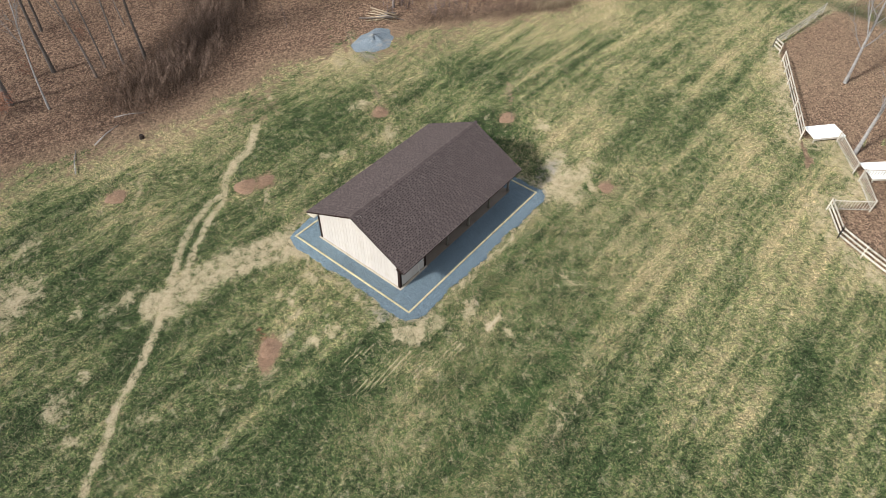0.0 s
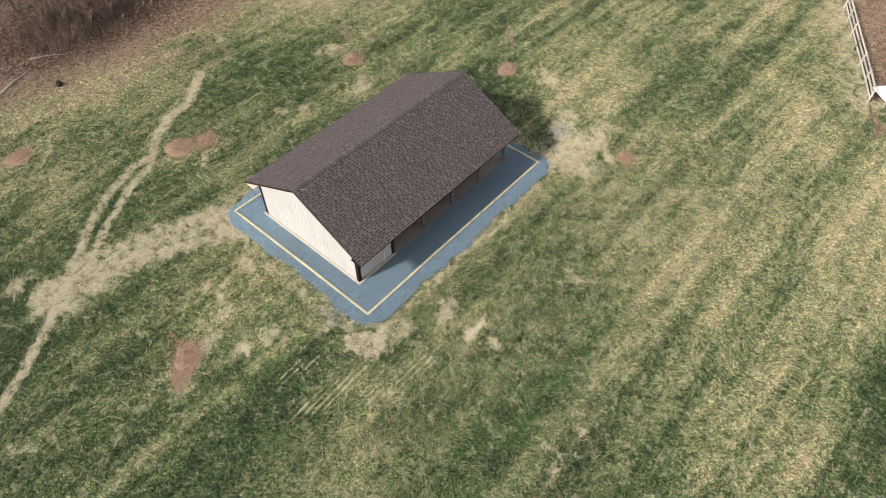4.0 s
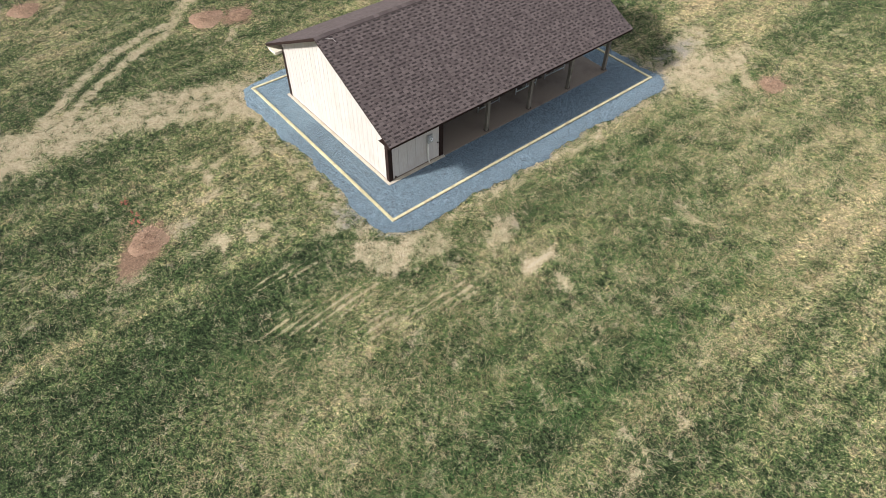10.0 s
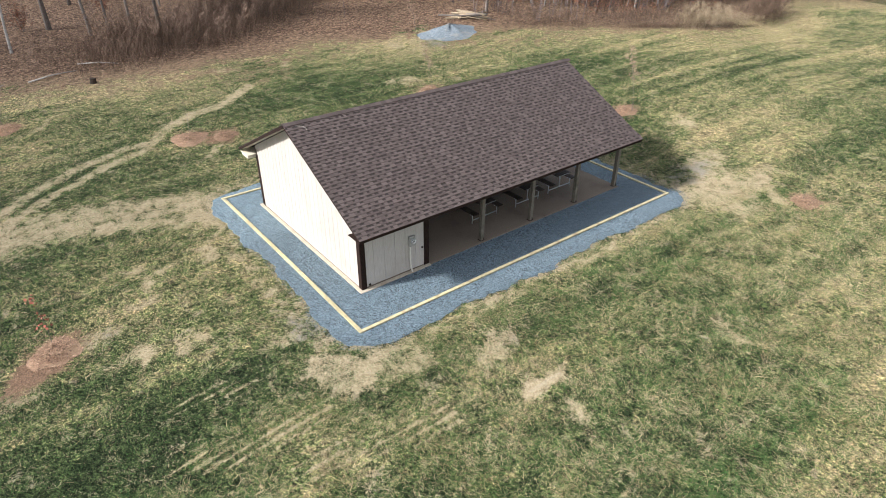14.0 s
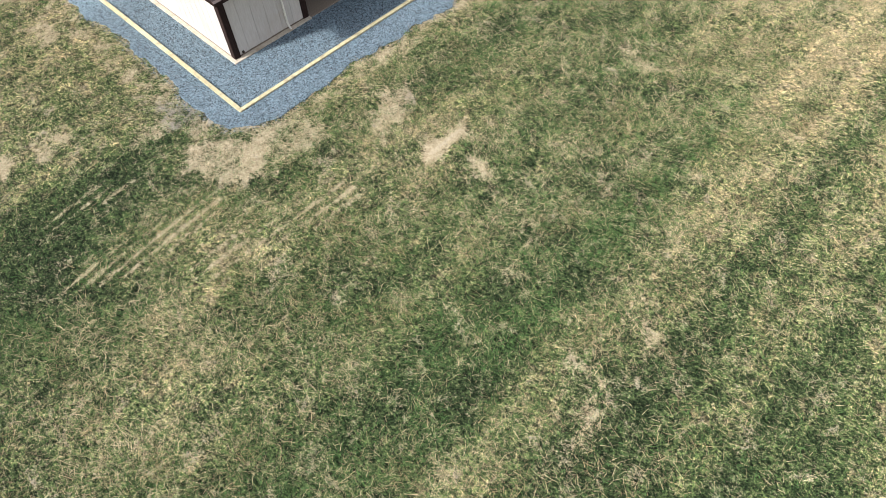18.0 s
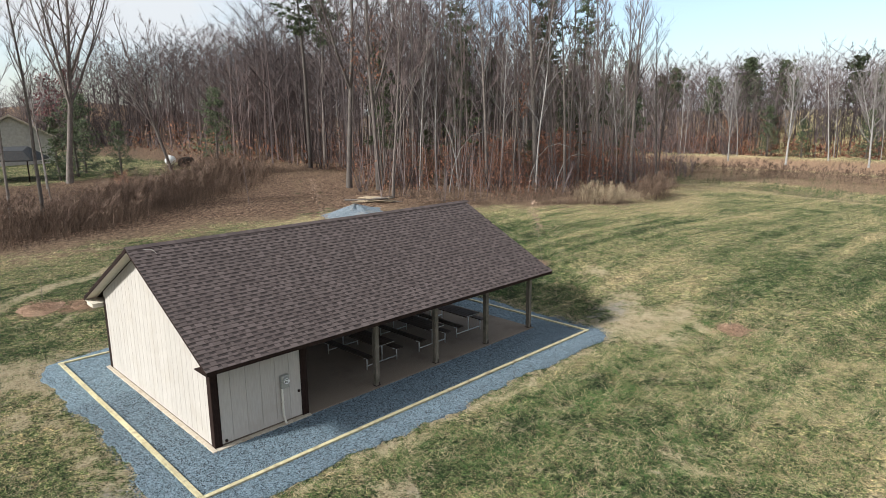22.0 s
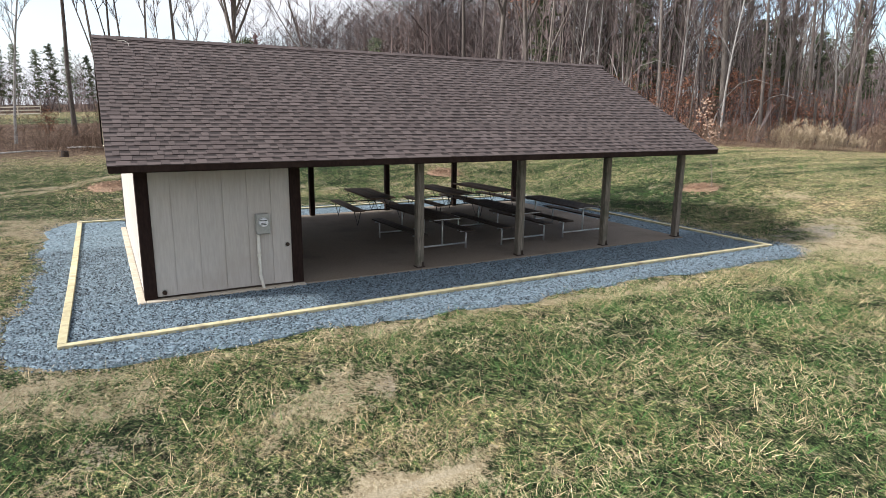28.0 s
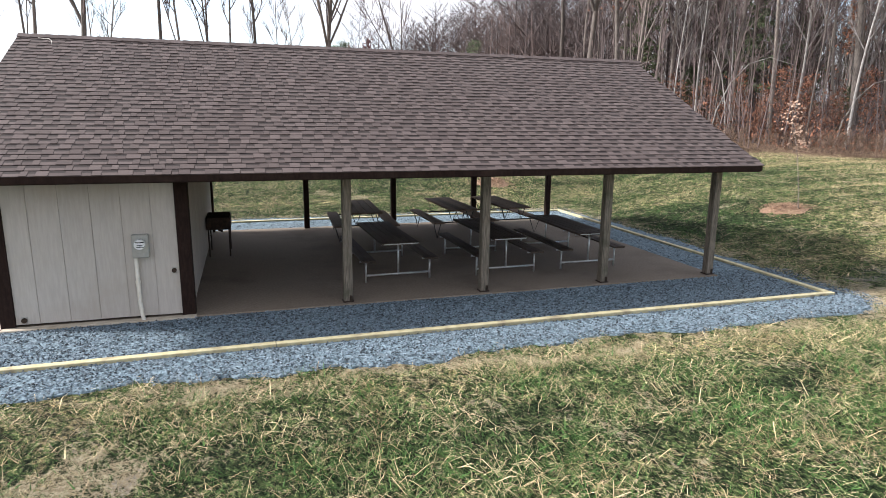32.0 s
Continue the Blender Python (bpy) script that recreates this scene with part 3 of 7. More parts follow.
WOOD_EDGE = [(-70, 40), (-40, 33), (-11.4, 29.3), (-2.0, 25.6), (6.0, 24.0), (12, 24.5), (17, 21.5), (23, 19.5), (28, 16.5), (38, 11), (48, 13), (58, 17), (70, 19), (150, 40), (300, 60)]


def past_edge(x, y):
    """How far a point lies inside the wood, beyond its edge."""
    return 0.85 * (y - np.interp(x, [p[0] for p in WOOD_EDGE], [p[1] for p in WOOD_EDGE]))


GARDEN = [(70, -12), (46.6, -8), (44.6, -9.6), (33.3, -14.9), (35.3, -17.3), (31.8, -19.9), (29.5, -21.5), (26.3, -19.2), (23.9, -20.7), (22.5, -24.4), (16, -40)]
LANE = [(16.0, 20.5), (18.5, 23.5), (23, 31), (28.3, 39.6), (27, 52), (20, 64)]
RUT_LEFT, RUT_RIGHT = ([(x + d, y - 0.6 * d) for x, y in LANE[:4]] for d in (-0.75, 0.75))
TRACK = [(-23.5, 1.2), (-19.5, 4.5), (-18.9, 4.9), (-17.4, 6.0), (-16.1, 7.1), (-14.2, 8.1), (-12.6, 9.1), (-10.6, 10.5)]
RUT_1 = [(-10.0, 11.0), (-6.8, 13.9), (-5.1, 15.0), (-2.9, 15.9), (-1.7, 15.8), (-0.3, 17.3)]
RUT_2 = [(-8.6, 11.3), (-6.2, 13.2), (-4.0, 14.6), (-1.8, 15.4)]
WORN = [(-0.2, 17.2), (0.9, 17.8), (2.7, 18.2), (4.0, 19.2), (4.9, 19.9)]
TURNING = [(-10.4, 10.9), (-8.6, 10.8), (-6.0, 10.4), (-3.3, 9.3), (-2.0, 8.5)]
MOUNDS = [(-6.9, 21.4, 1.0), (-0.1, 15.3, 1.1), (1.4, 14.7, 0.8), (17.4, -5.4, 0.85), (-8.1, 3.4, 0.95), (13.1, 13.9, 0.95), (19.4, 5.2, 0.95)]
# bare and straw-strewn spots: x, y, half length, half width, turn, strength
SPOTS_CORNER = [(-2.3, -2.5, 0.95, 0.55, -35, 0.85), (-1.9, -3.1, 0.7, 0.45, -40, 0.75), (-1.0, -3.1, 0.5, 0.3, 0, 0.68), (-0.5, -3.7, 0.6, 0.35, 10, 0.68), (-3.0, -0.4, 0.55, 0.5, 0, 0.6)]
SPOTS_FRONT = [(1.8, -4.2, 0.8, 0.4, 20, 0.6), (0.8, -5.0, 0.7, 0.14, 25, 0.63), (2.0, -7.3, 0.5, 0.28, 20, 0.7), (6.5, -2.75, 0.7, 0.2, 0, 0.84), (8.3, -2.9, 0.6, 0.25, 0, 0.84), (3.3, -2.9, 0.7, 0.2, 0, 0.77),
               (5.0, -2.75, 0.5, 0.16, 0, 0.77), (11.0, -2.8, 0.7, 0.2, 0, 0.7), (8.0, -7.7, 0.6, 0.3, 60, 0.49), (0.8, -9.3, 0.6, 0.35, 30, 0.25), (1.3, -12.5, 0.7, 0.4, 40, 0.25), (-0.8, -12.2, 0.9, 0.4, 50, 0.28)]
SPOTS_EAST = [(15.4, -2.7, 1.5, 1.3, 20, 0.9), (17.2, -2.9, 1.3, 1.0, -20, 0.75), (16.9, -4.5, 0.5, 0.28, 30, 1), (17.4, -0.9, 1.5, 0.8, 20, 0.68), (18.9, -2.9, 0.8, 0.5, 0, 0.6), (14.9, -4.3, 0.6, 0.5, 0, 0.6), (14.7, -6.2, 0.5, 0.25, 30, 0.52), (20.4, 2.3, 0.8, 0.5, 0, 0.6)]
SPOTS_WEST = [(-5.2, 5.8, 0.42, 0.25, 60, 0.96), (-4.7, 5.0, 0.6, 0.16, 30, 0.96), (-5.5, 4.1, 0.55, 0.28, 10, 0.96), (-6.8, 3.0, 0.6, 0.45, 0, 0.8), (-6.3, 1.5, 0.5, 0.28, 0, 0.8), (-4.9, 1.3, 0.45, 0.35, 0, 0.64), (-3.0, 5.2, 0.5, 0.8, 0, 0.56), (-9.1, 2.6, 0.8, 0.5, 40, 0.56)]
SPOTS_MEADOW = [(-16.4, 18.2, 1.9, 1.4, 20, 0.7), (-18.3, 9.5, 0.9, 0.5, 40, 0.7), (-18.9, 7.1, 0.5, 0.4, 0, 0.63), (-16.4, 10.1, 0.6, 0.35, 30, 0.56), (-15.2, 5.0, 0.6, 0.35, 0, 0.49), (-11.4, 12.9, 0.9, 0.35, 0, 0.7), (-14.2, 14.4, 0.8, 0.3, 45, 0.49), (-10.9, 11.2, 0.9, 0.5, 0, 0.7), (-13.5, 21.5, 1.5, 0.5, 30, 0.49)]
SPOTS_BEHIND = [(4.5, 23.3, 0.9, 0.25, -30, 0.98), (8.2, 22.1, 0.5, 0.4, 50, 0.84), (12.5, 15.6, 0.9, 0.5, -40, 0.77), (11.6, 11.6, 1.0, 0.5, 20, 0.56), (7.5, 12.5, 0.6, 0.4, 0, 0.7), (6.3, 13.3, 0.4, 0.3, 0, 0.63), (0.4, 13.6, 0.9, 0.2, 40, 0.7), (-5.2, 21.0, 1.6, 0.2, 40, 0.56)]


def axis_steps(lo, hi, fine, reach):
    core = np.arange(lo, hi + fine / 2, fine)
    out, step = [], fine
    while sum(out) < reach:
        step *= 1.12
        out.append(step)
    far = np.cumsum(out)
    return np.concatenate([lo - far[::-1], core, hi + far])


def zones(x, y):
    """What covers the land at each point: bare soil, red clay, fallen leaves, lush grass with one spot of painted
    shade, parched grass, wet bank, grit, cleat marks.
    """
    sx = x + 0.30 * wave(x, y, 2.3, 0.7) + 0.16 * wave(x, y, 6.1, 2.0)
    sy = y + 0.30 * wave(x, y, 2.0, 3.1) + 0.16 * wave(x, y, 5.7, 5.0)
    bare = 0.78 * strip(x, y, TRACK, 0.24, 0.6) + 0.8 * strip(x, y, RUT_1, 0.24) + 0.8 * strip(x, y, RUT_2, 0.22) + 1.0 * strip(x, y, WORN, 0.32) + 0.72 * strip(sx, sy, TURNING, 1.25, 0.45)
    pad_gap = np.maximum.reduce([PAD[0] - x, x - PAD[1], PAD[2] - y, y - PAD[3]])
    bare += 0.36 * (1 - smooth(0.0, 0.6, pad_gap))
    for rows in (SPOTS_CORNER, SPOTS_FRONT, SPOTS_EAST, SPOTS_WEST, SPOTS_MEADOW, SPOTS_BEHIND):
        for cx, cy, rx, ry, turn, amount in rows:
            bare += amount * blob(sx, sy, cx, cy, rx, ry, turn)
    # cleat marks pressed into the soft corner in front of the shelter
    cleats = np.clip(strip(x, y, [(-0.9, -5.3), (-2.4, -5.2), (-4.6, -4.7)], 0.42, 0.6) + strip(x, y, [(-3.5, -3.5), (-5.2, -3.3), (-6.5, -2.6)], 0.4, 0.6) + 0.8 * strip(x, y, [(-4.6, -1.4), (-6.0, -0.9)], 0.35, 0.6), 0, 1)
    bare += 0.13 * cleats
    # the one patch of clean pale sand
    bare = 0.75 * np.tanh(bare / 0.75) + 1.3 * blob(sx, sy, 2.0, -6.2, 0.62, 0.26, -5, 0.5) + 0.9 * blob(sx, sy, 2.4, -6.2, 0.26, 0.30, 30, 0.5)
    red = np.zeros_like(x)
    for cx, cy, r in MOUNDS:
        red += 0.42 * blob(sx, sy, cx, cy, 1.35 * r, 1.2 * r, 20, 0.7)
    red += 0.5 * blob(x, y, -8.8, 2.9, 1.3, 0.6, 35) + 0.35 * blob(x, y, -18.3, 9.5, 0.9, 0.5, 40) + 0.3 * blob(x, y, -8.0, 7.2, 0.9, 0.7)
    edge = past_edge(x, y)
    lane = strip(x, y, LANE, 2.4, 0.4)
    ruts = np.maximum(strip(sx, sy, RUT_LEFT, 0.5, 0.7), strip(sx, sy, RUT_RIGHT, 0.5, 0.7))
    leaf = 0.45 * smooth(-6.5, -1.0, edge + 1.2 * wave(x, y, 0.4, 1.0)) + 0.55 * smooth(-1.0, 3.0, edge + 1.0 * wave(x, y, 0.9, 3.0))
    yard = smooth(53, 57, y + 0.25 * x) * (1 - smooth(22, 30, x + 0.1 * (y - 50))) * (1 - smooth(114, 122, y))
    garden = smooth(-0.6, 0.8, side(x, y, GARDEN)) * (1 - smooth(-8, -5, y))
    bare += 0.12 * lane + 0.2 * ruts + 0.42 * (1 - smooth(0.3, 2.6, np.abs(side(x, y, GARDEN)))) * (1 - smooth(-9, -6, y)) - 0.3 * smooth(30, 40, y)
    leaf = np.clip(leaf - 0.12 * lane - 0.22 * ruts + 0.85 * garden - 0.75 * yard, 0, 1) * (1 - smooth(72, 80, x) * (1 - smooth(136, 146, x))) + 0.85 * smooth(72, 78, x - 0.25 * y) * (1 - smooth(94, 100, x - 0.25 * y))
    red += 0.3 * yard * smooth(70, 84, y) + 0.72 * smooth(94, 100, x - 0.25 * y) * (1 - smooth(134, 142, x))
    bare += 0.08 * smooth(94, 100, x - 0.25 * y) * (1 - smooth(132, 140, x))
    lush_and_shade, tan = np.zeros_like(x), np.zeros_like(x)
    # the spot at (16.4, 6.0) paints the shelter's shade as darker green
    for cx, cy, rx, ry, turn, amount in ((-4.8, 14.7, 2.6, 1.0, 35, 0.5), (8.0, 17.8, 4.0, 3.4, -30, 0.75), (-12.8, 16.0, 2.2, 4.5, -30, 0.6), (-13.1, 10.2, 1.6, 3.0, -40, 0.6), (-7.2, -1.2, 4.5, 2.6, 10, 0.55), (16.4, 6.0, 2.2, 2.0, 0, 0.7),
                                         (11.5, -22.7, 2.2, 1.8, 0, 0.6), (41.0, 1.4, 10, 4, 10, 0.15), (27.9, -3.8, 3.5, 2.0, 10, 0.25), (21.9, -4.3, 3.0, 1.5, 0, 0.4), (-9.0, 24.0, 5.0, 1.4, -25, 0.7), (7.0, -6.0, 7.0, 2.6, -6, 0.12), (-3.0, -10.0, 6.0, 4.0, -20, 0.22), (3.0, -14.5, 6.0, 3.0, -10, 0.1)):
        lush_and_shade += amount * blob(x, y, cx, cy, rx, ry, turn, 0.9)
    for cx, cy, rx, ry, turn, amount in ((-9.0, 20.2, 4.5, 1.4, 20, 0.35), (-17.0, 16.0, 4.0, 4.0, 0, 0.3), (-6.5, -5.0, 4.0, 2.4, -10, 0.25), (-4.0, 4.0, 3.6, 4.0, 0, 0.5), (-11.0, 13.5, 5.0, 4.0, 20, 0.22), (-6.0, 17.5, 4.0, 2.5, 20, 0.3), (1.4, -17.2, 6.0, 3.5, -10, 0.12), (8.0, -17.7, 5.0, 3.5, -10, 0.12), (17.0, -18.0, 9.0, 6.0, 0, 0.16),
                                         (29.0, -13.0, 6.0, 5.0, 20, 0.3), (12.5, -10.0, 6.0, 3.0, -10, 0.12), (21.0, 1.0, 5.0, 3.0, 0, 0.45), (8.0, 14.0, 9.0, 3.5, 0, 0.28), (-2.0, 24.2, 6.0, 2.0, 0, 0.45), (9.0, -27.0, 8.0, 3.0, 0, 0.1)):
        tan += amount * blob(x, y, cx, cy, rx, ry, turn, 0.9)
    # the x - y term: drier grass, plus lens-haze brightness put into its colour
    tan += (0.5 + 0.2 * smooth(66, 80, y)) * yard + 0.6 * smooth(-7.0, -3.0, edge) * (1 - smooth(0.5, 3.0, edge)) + (0.12 * smooth(10, 24, x) + 0.30 * smooth(22, 40, x)) * (0.6 + 0.4 * wave(x, y, 0.14, 2)) + 0.4 * smooth(59, 63, x - 0.25 * y) + 0.25 * smooth(12, 26, x - y) * (0.75 + 0.5 * wave(x, y, 0.35, 1.5))
    # mown swaths, parched and green by turns, clearest on the open side
    u, v = x - 0.03 * y, y + 0.03 * x
    mow = 0.5 * np.sin(2.1 * v + 1.3 * np.sin(0.11 * u + 1.0)) + 0.4 * np.sin(4.3 * v + 2.0 * np.sin(0.13 * u + 0.3 * v) + 0.5) + 0.4 * np.sin(0.95 * v + 1.2 * np.sin(0.07 * u + 2.0))
    mow = mow * (0.65 + 0.45 * wave(0.3 * u, 1.2 * v, 0.8, 1.0)) * (0.35 + 0.65 * smooth(-2, 9, x - y)) * (1 - smooth(40, 60, x))
    tan += 0.42 * np.maximum(mow, 0)
    lush_and_shade += 0.42 * np.maximum(-mow, 0)
    wet = 1 - smooth(1.2, 3.4, creek_gap(x, y))
    grit = 0.42 * blob(sx, sy, 15.8, -0.9, 1.4, 0.8, 10) + 0.4 * blob(sx, sy, 17.3, -0.9, 1.0, 0.6, 20) + 0.55 * blob(sx, sy, -2.25, -0.3, 0.55, 0.8, 10) + 0.6 * blob(x, y, 18.9, 20.6, 2.0, 1.2, 50) + 0.4 * blob(x, y, -6.9, 3.0, 0.6, 0.4)
    return bare, red, leaf, lush_and_shade, tan, wet, grit, cleats


def build_ground():
    xs, ys = axis_steps(-22, 30, 0.25, 2600), axis_steps(-23, 28, 0.25, 2600)
    gx, gy = np.meshgrid(xs, ys)
    z = height(gx, gy)
    verts = np.stack([gx.ravel(), gy.ravel(), z.ravel()], 1)
    nx, ny = len(xs), len(ys)
    i = (np.arange(ny - 1)[:, None] * nx + np.arange(nx - 1)[None, :]).ravel()
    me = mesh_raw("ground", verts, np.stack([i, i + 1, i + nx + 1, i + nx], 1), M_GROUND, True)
    bare, red, leaf, lush_and_shade, tan, wet, grit, cleats = zones(gx.ravel(), gy.ravel())
    for name, cols in (("zone_soil", (bare, red, leaf)), ("zone_growth", (lush_and_shade, tan, wet))):
        att = me.attributes.new(name, "FLOAT_COLOR", "POINT")
        data = np.ones((len(bare), 4), dtype=np.float32)
        for k, c in enumerate(cols):
            data[:, k] = np.clip(c, 0, 1.2)
        att.data.foreach_set("color", data.ravel())
    for name, c in (("cleat_marks", cleats), ("zone_grit", grit)):
        me.attributes.new(name, "FLOAT", "POINT").data.foreach_set("value", c.astype(np.float32))
    ob = new("ground", me)
    tagged(ob, "sloping mown meadow of green and straw grass with bare soil", "ground", kind="structure")


build_ground()


# ---- the gravel apron and its timber edging ----
def gravel_outline(n=520):
    """A rounded, uneven rectangle round the slab."""
    out = []
    cx, cy, hx, hy = 6.2, 3.48, 7.95, 6.02
    for k in range(n):
        a = 2 * math.pi * k / n
        c, s = math.cos(a), math.sin(a)
        r = (abs(c / hx) ** 14 + abs(s / hy) ** 14) ** (-1 / 14)
        r += 0.10 * math.sin(7 * a + 1) + 0.07 * math.sin(19 * a + 2) + 0.05 * math.sin(41 * a) + 0.03 * math.sin(97 * a + 3) + 0.025 * math.sin(171 * a) * math.sin(13 * a)
        out.append((cx + r * c, cy + r * s))
    return out


OUTLINE = gravel_outline()


def in_gravel(x, y):
    a = np.arctan2(y - 3.48, x - 6.2) % (2 * math.pi)
    rad = np.array([math.hypot(px - 6.2, py - 3.48) for px, py in OUTLINE])
    ang = np.array([math.atan2(py - 3.48, px - 6.2) % (2 * math.pi) for px, py in OUTLINE])
    order = np.argsort(ang)
    lim = np.interp(a, ang[order], rad[order], period=2 * math.pi)
    return np.hypot(x - 6.2, y - 3.48) < lim


def build_gravel():
    bm = bmesh.new()
    rings = []
    for f, z in ((1.0, -0.16), (0.985, -0.05), (0.955, -0.022), (0.6, -0.02), (0.25, -0.02)):
        rings.append([bm.verts.new((6.2 + (x - 6.2) * f, 3.48 + (y - 3.48) * f, z)) for x, y in OUTLINE])
    n = len(OUTLINE)
    for a, b in zip(rings, rings[1:]):
        for k in range(n):
            bm.faces.new((a[k], a[(k + 1) % n], b[(k + 1) % n], b[k]))
    bm.faces.new(rings[-1])
    bed = part("gravel_bed", bm, M_GRAVEL)
    tagged(bed, "blue-grey crushed stone apron laid round the slab", "gravel", kind="structure")
    # loose stones, the front and near sides thickest
    rng = np.random.default_rng(5)
    total = 190000
    x, y = rng.uniform(-2.4, 14.8, total), rng.uniform(-3.2, 9.8, total)
    stray = rng.uniform(0.985, 1.02, total)
    keep = in_gravel(6.2 + (x - 6.2) / stray, 3.48 + (y - 3.48) / stray) & ~((x > -0.02) & (x < 12.45) & (y > -0.02) & (y < 7.5))
    keep &= (y < 0.3) & (rng.random(total) < 0.95) | (x < 0) & (y < 5) | (rng.random(total) < 0.2)
    x, y = x[keep], y[keep]
    n = len(x)
    base = np.array([(1, 0, -0.3), (0, 1, -0.3), (-1, 0, -0.3), (0, -1, -0.3), (0.1, 0.1, 0.8)], dtype=float)
    tri = np.array([(0, 1, 4), (1, 2, 4), (2, 3, 4), (3, 0, 4)])
    size = rng.uniform(0.008, 0.020, (n, 1, 1)) * rng.uniform(0.6, 1.4, (n, 5, 1))
    spin = rng.uniform(0, 2 * math.pi, n)
    c, s = np.cos(spin)[:, None], np.sin(spin)[:, None]
    p = base[None] * size
    px, py, pz = p[..., 0] * c - p[..., 1] * s, p[..., 0] * s + p[..., 1] * c, p[..., 2] * 0.7
    tilt = rng.uniform(-0.7, 0.7, (n, 1))
    px, pz = px + pz * tilt, pz - px * tilt
    v = np.stack([px + x[:, None], py + y[:, None], pz - 0.012 + rng.uniform(-0.006, 0.008, (n, 1))], 2)
    faces = (tri[None] + 5 * np.arange(n)[:, None, None]).reshape(-1, 3)
    ob = new("gravel_stones", mesh_raw("gravel_stones", v.reshape(-1, 3), faces, M_STONES))
    tagged(ob, "loose angular blue-grey stones on the gravel apron", "gravel", kind="stuff")


build_gravel()

EDGE = (-1.035, 13.48, -1.605, 8.79)
edging = thing("timber_edging", "pale yellow new lumber edging set in the gravel", "edging")


def timber(a, b, along_x, fixed):
    bm = bmesh.new()
    w = 0.056
    lo, hi = ((a, fixed - w, -0.09), (b, fixed + w, 0.028)) if along_x else ((fixed - w, a, -0.09), (fixed + w, b, 0.028))
    bm_box(bm, lo, hi, 0.006)
    for v in bm.verts:
        t = v.co.x if along_x else v.co.y
        bend = 0.018 * math.sin(t * 0.9 + fixed)
        v.co += Vector((0, bend, 0.006 * math.sin(t * 1.7))) if along_x else Vector((bend, 0, 0.006 * math.sin(t * 1.7)))
    part("timber", bm, M_LUMBER, edging)


for fixed, cuts in ((EDGE[2], (-1.095, 3.77, 8.66, 13.545)), (EDGE[3], (-1.095, 2.1, 6.98, 11.0, 13.545))):
    for a, b in zip(cuts, cuts[1:]):
        timber(a, b - 0.008, True, fixed)
for fixed, cuts in ((EDGE[0], (-1.55, 1.6, 3.9, 8.74)), (EDGE[1], (-1.55, 3.3, 8.74))):
    for a, b in zip(cuts, cuts[1:]):
        timber(a, b - 0.008, False, fixed)

# ---- the picnic shelter ----
SLOPE, RIDGE_Y, RIDGE_Z = 0.5, 3.74, 4.41
EAVE_F, EAVE_B, ROOF_X0, ROOF_X1 = -0.585, 8.065, -0.29, 12.61
BAYS = [0.17 + 2.424 * k for k in range(6)]


def roof_z(y):
    return RIDGE_Z - SLOPE * abs(y - RIDGE_Y)


shelter = thing("picnic_shelter", "open gabled picnic shelter with cream siding and brown shingle roof", "pavilion")
bm = bmesh.new()
bm_box(bm, (0.0, 0.0, -0.16), (12.42, 7.47, 0.0), 0.012)
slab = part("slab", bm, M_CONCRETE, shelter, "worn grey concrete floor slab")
bm = bmesh.new()
bm_box(bm, (-0.07, -0.05, -0.16), (0.055, 7.50, 0.006), 0.01)
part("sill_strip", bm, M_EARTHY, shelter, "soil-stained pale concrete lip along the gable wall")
bm = bmesh.new()
bm_box(bm, (0.058, -0.05, -0.16), (2.66, 0.10, 0.005), 0.01)
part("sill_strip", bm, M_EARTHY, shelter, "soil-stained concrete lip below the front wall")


def siding(bx, name, label, paint, width=0.3048):
    """A backing panel and its grooved boards, laid flat against one face. bx: axis, face, from, to, outward sign."""
    axis, face, lo, hi, out = bx
    under = lambda p: (roof_z(p) - 0.14) if axis == 0 else 2.10
    bm = bmesh.new()
    steps = [lo] + ([RIDGE_Y] if axis == 0 else []) + [hi]
    prof = [(lo, 0.03)] + [(hi, 0.03)] + [(p, under(p)) for p in steps[::-1]]
    bm_prism(bm, prof, axis, face - out * 0.05, face - out * 0.001)
    wall = part(name, bm, paint, shelter, label)
    n = round((hi - lo) / width)
    w = (hi - lo) / n
    for k in range(n):
        a, b = lo + k * w + 0.005, lo + (k + 1) * w - 0.005
        bm = bmesh.new()
        mids = [RIDGE_Y] if axis == 0 and a < RIDGE_Y < b else []
        z0 = 0.033 + 0.003 * math.sin(k * 2.3)
        prof = [(a, z0), (b, z0)] + [(p, under(p) - 0.004) for p in [b] + mids + [a]]
        bm_prism(bm, prof, axis, face - out * 0.001, face + out * 0.010)
        part("siding_board", bm, paint, wall)
    return wall


siding((0, 0.06, 0.14, 7.34, -1), "gable_wall", "cream painted grooved plywood gable wall", M_SIDING)
siding((1, 0.12, 0.14, 2.52, -1), "front_wall", "cream grooved plywood front wall of the store room", M_SIDING, 0.38)
siding((1, 7.36, 0.14, 2.52, 1), "back_wall", "cream grooved plywood back wall of the store room", M_SIDING, 0.38)
siding((0, 2.58, 0.20, 7.28, 1), "inner_wall", "cream grooved plywood wall facing the picnic tables", M_SIDING)


def post(name, x, y, w, z1, material, label=""):
    bm = bmesh.new()
    bm_box(bm, (x - w / 2, y - w / 2, 0.0), (x + w / 2, y + w / 2, z1), 0.008)
    return part(name, bm, material, shelter, label)


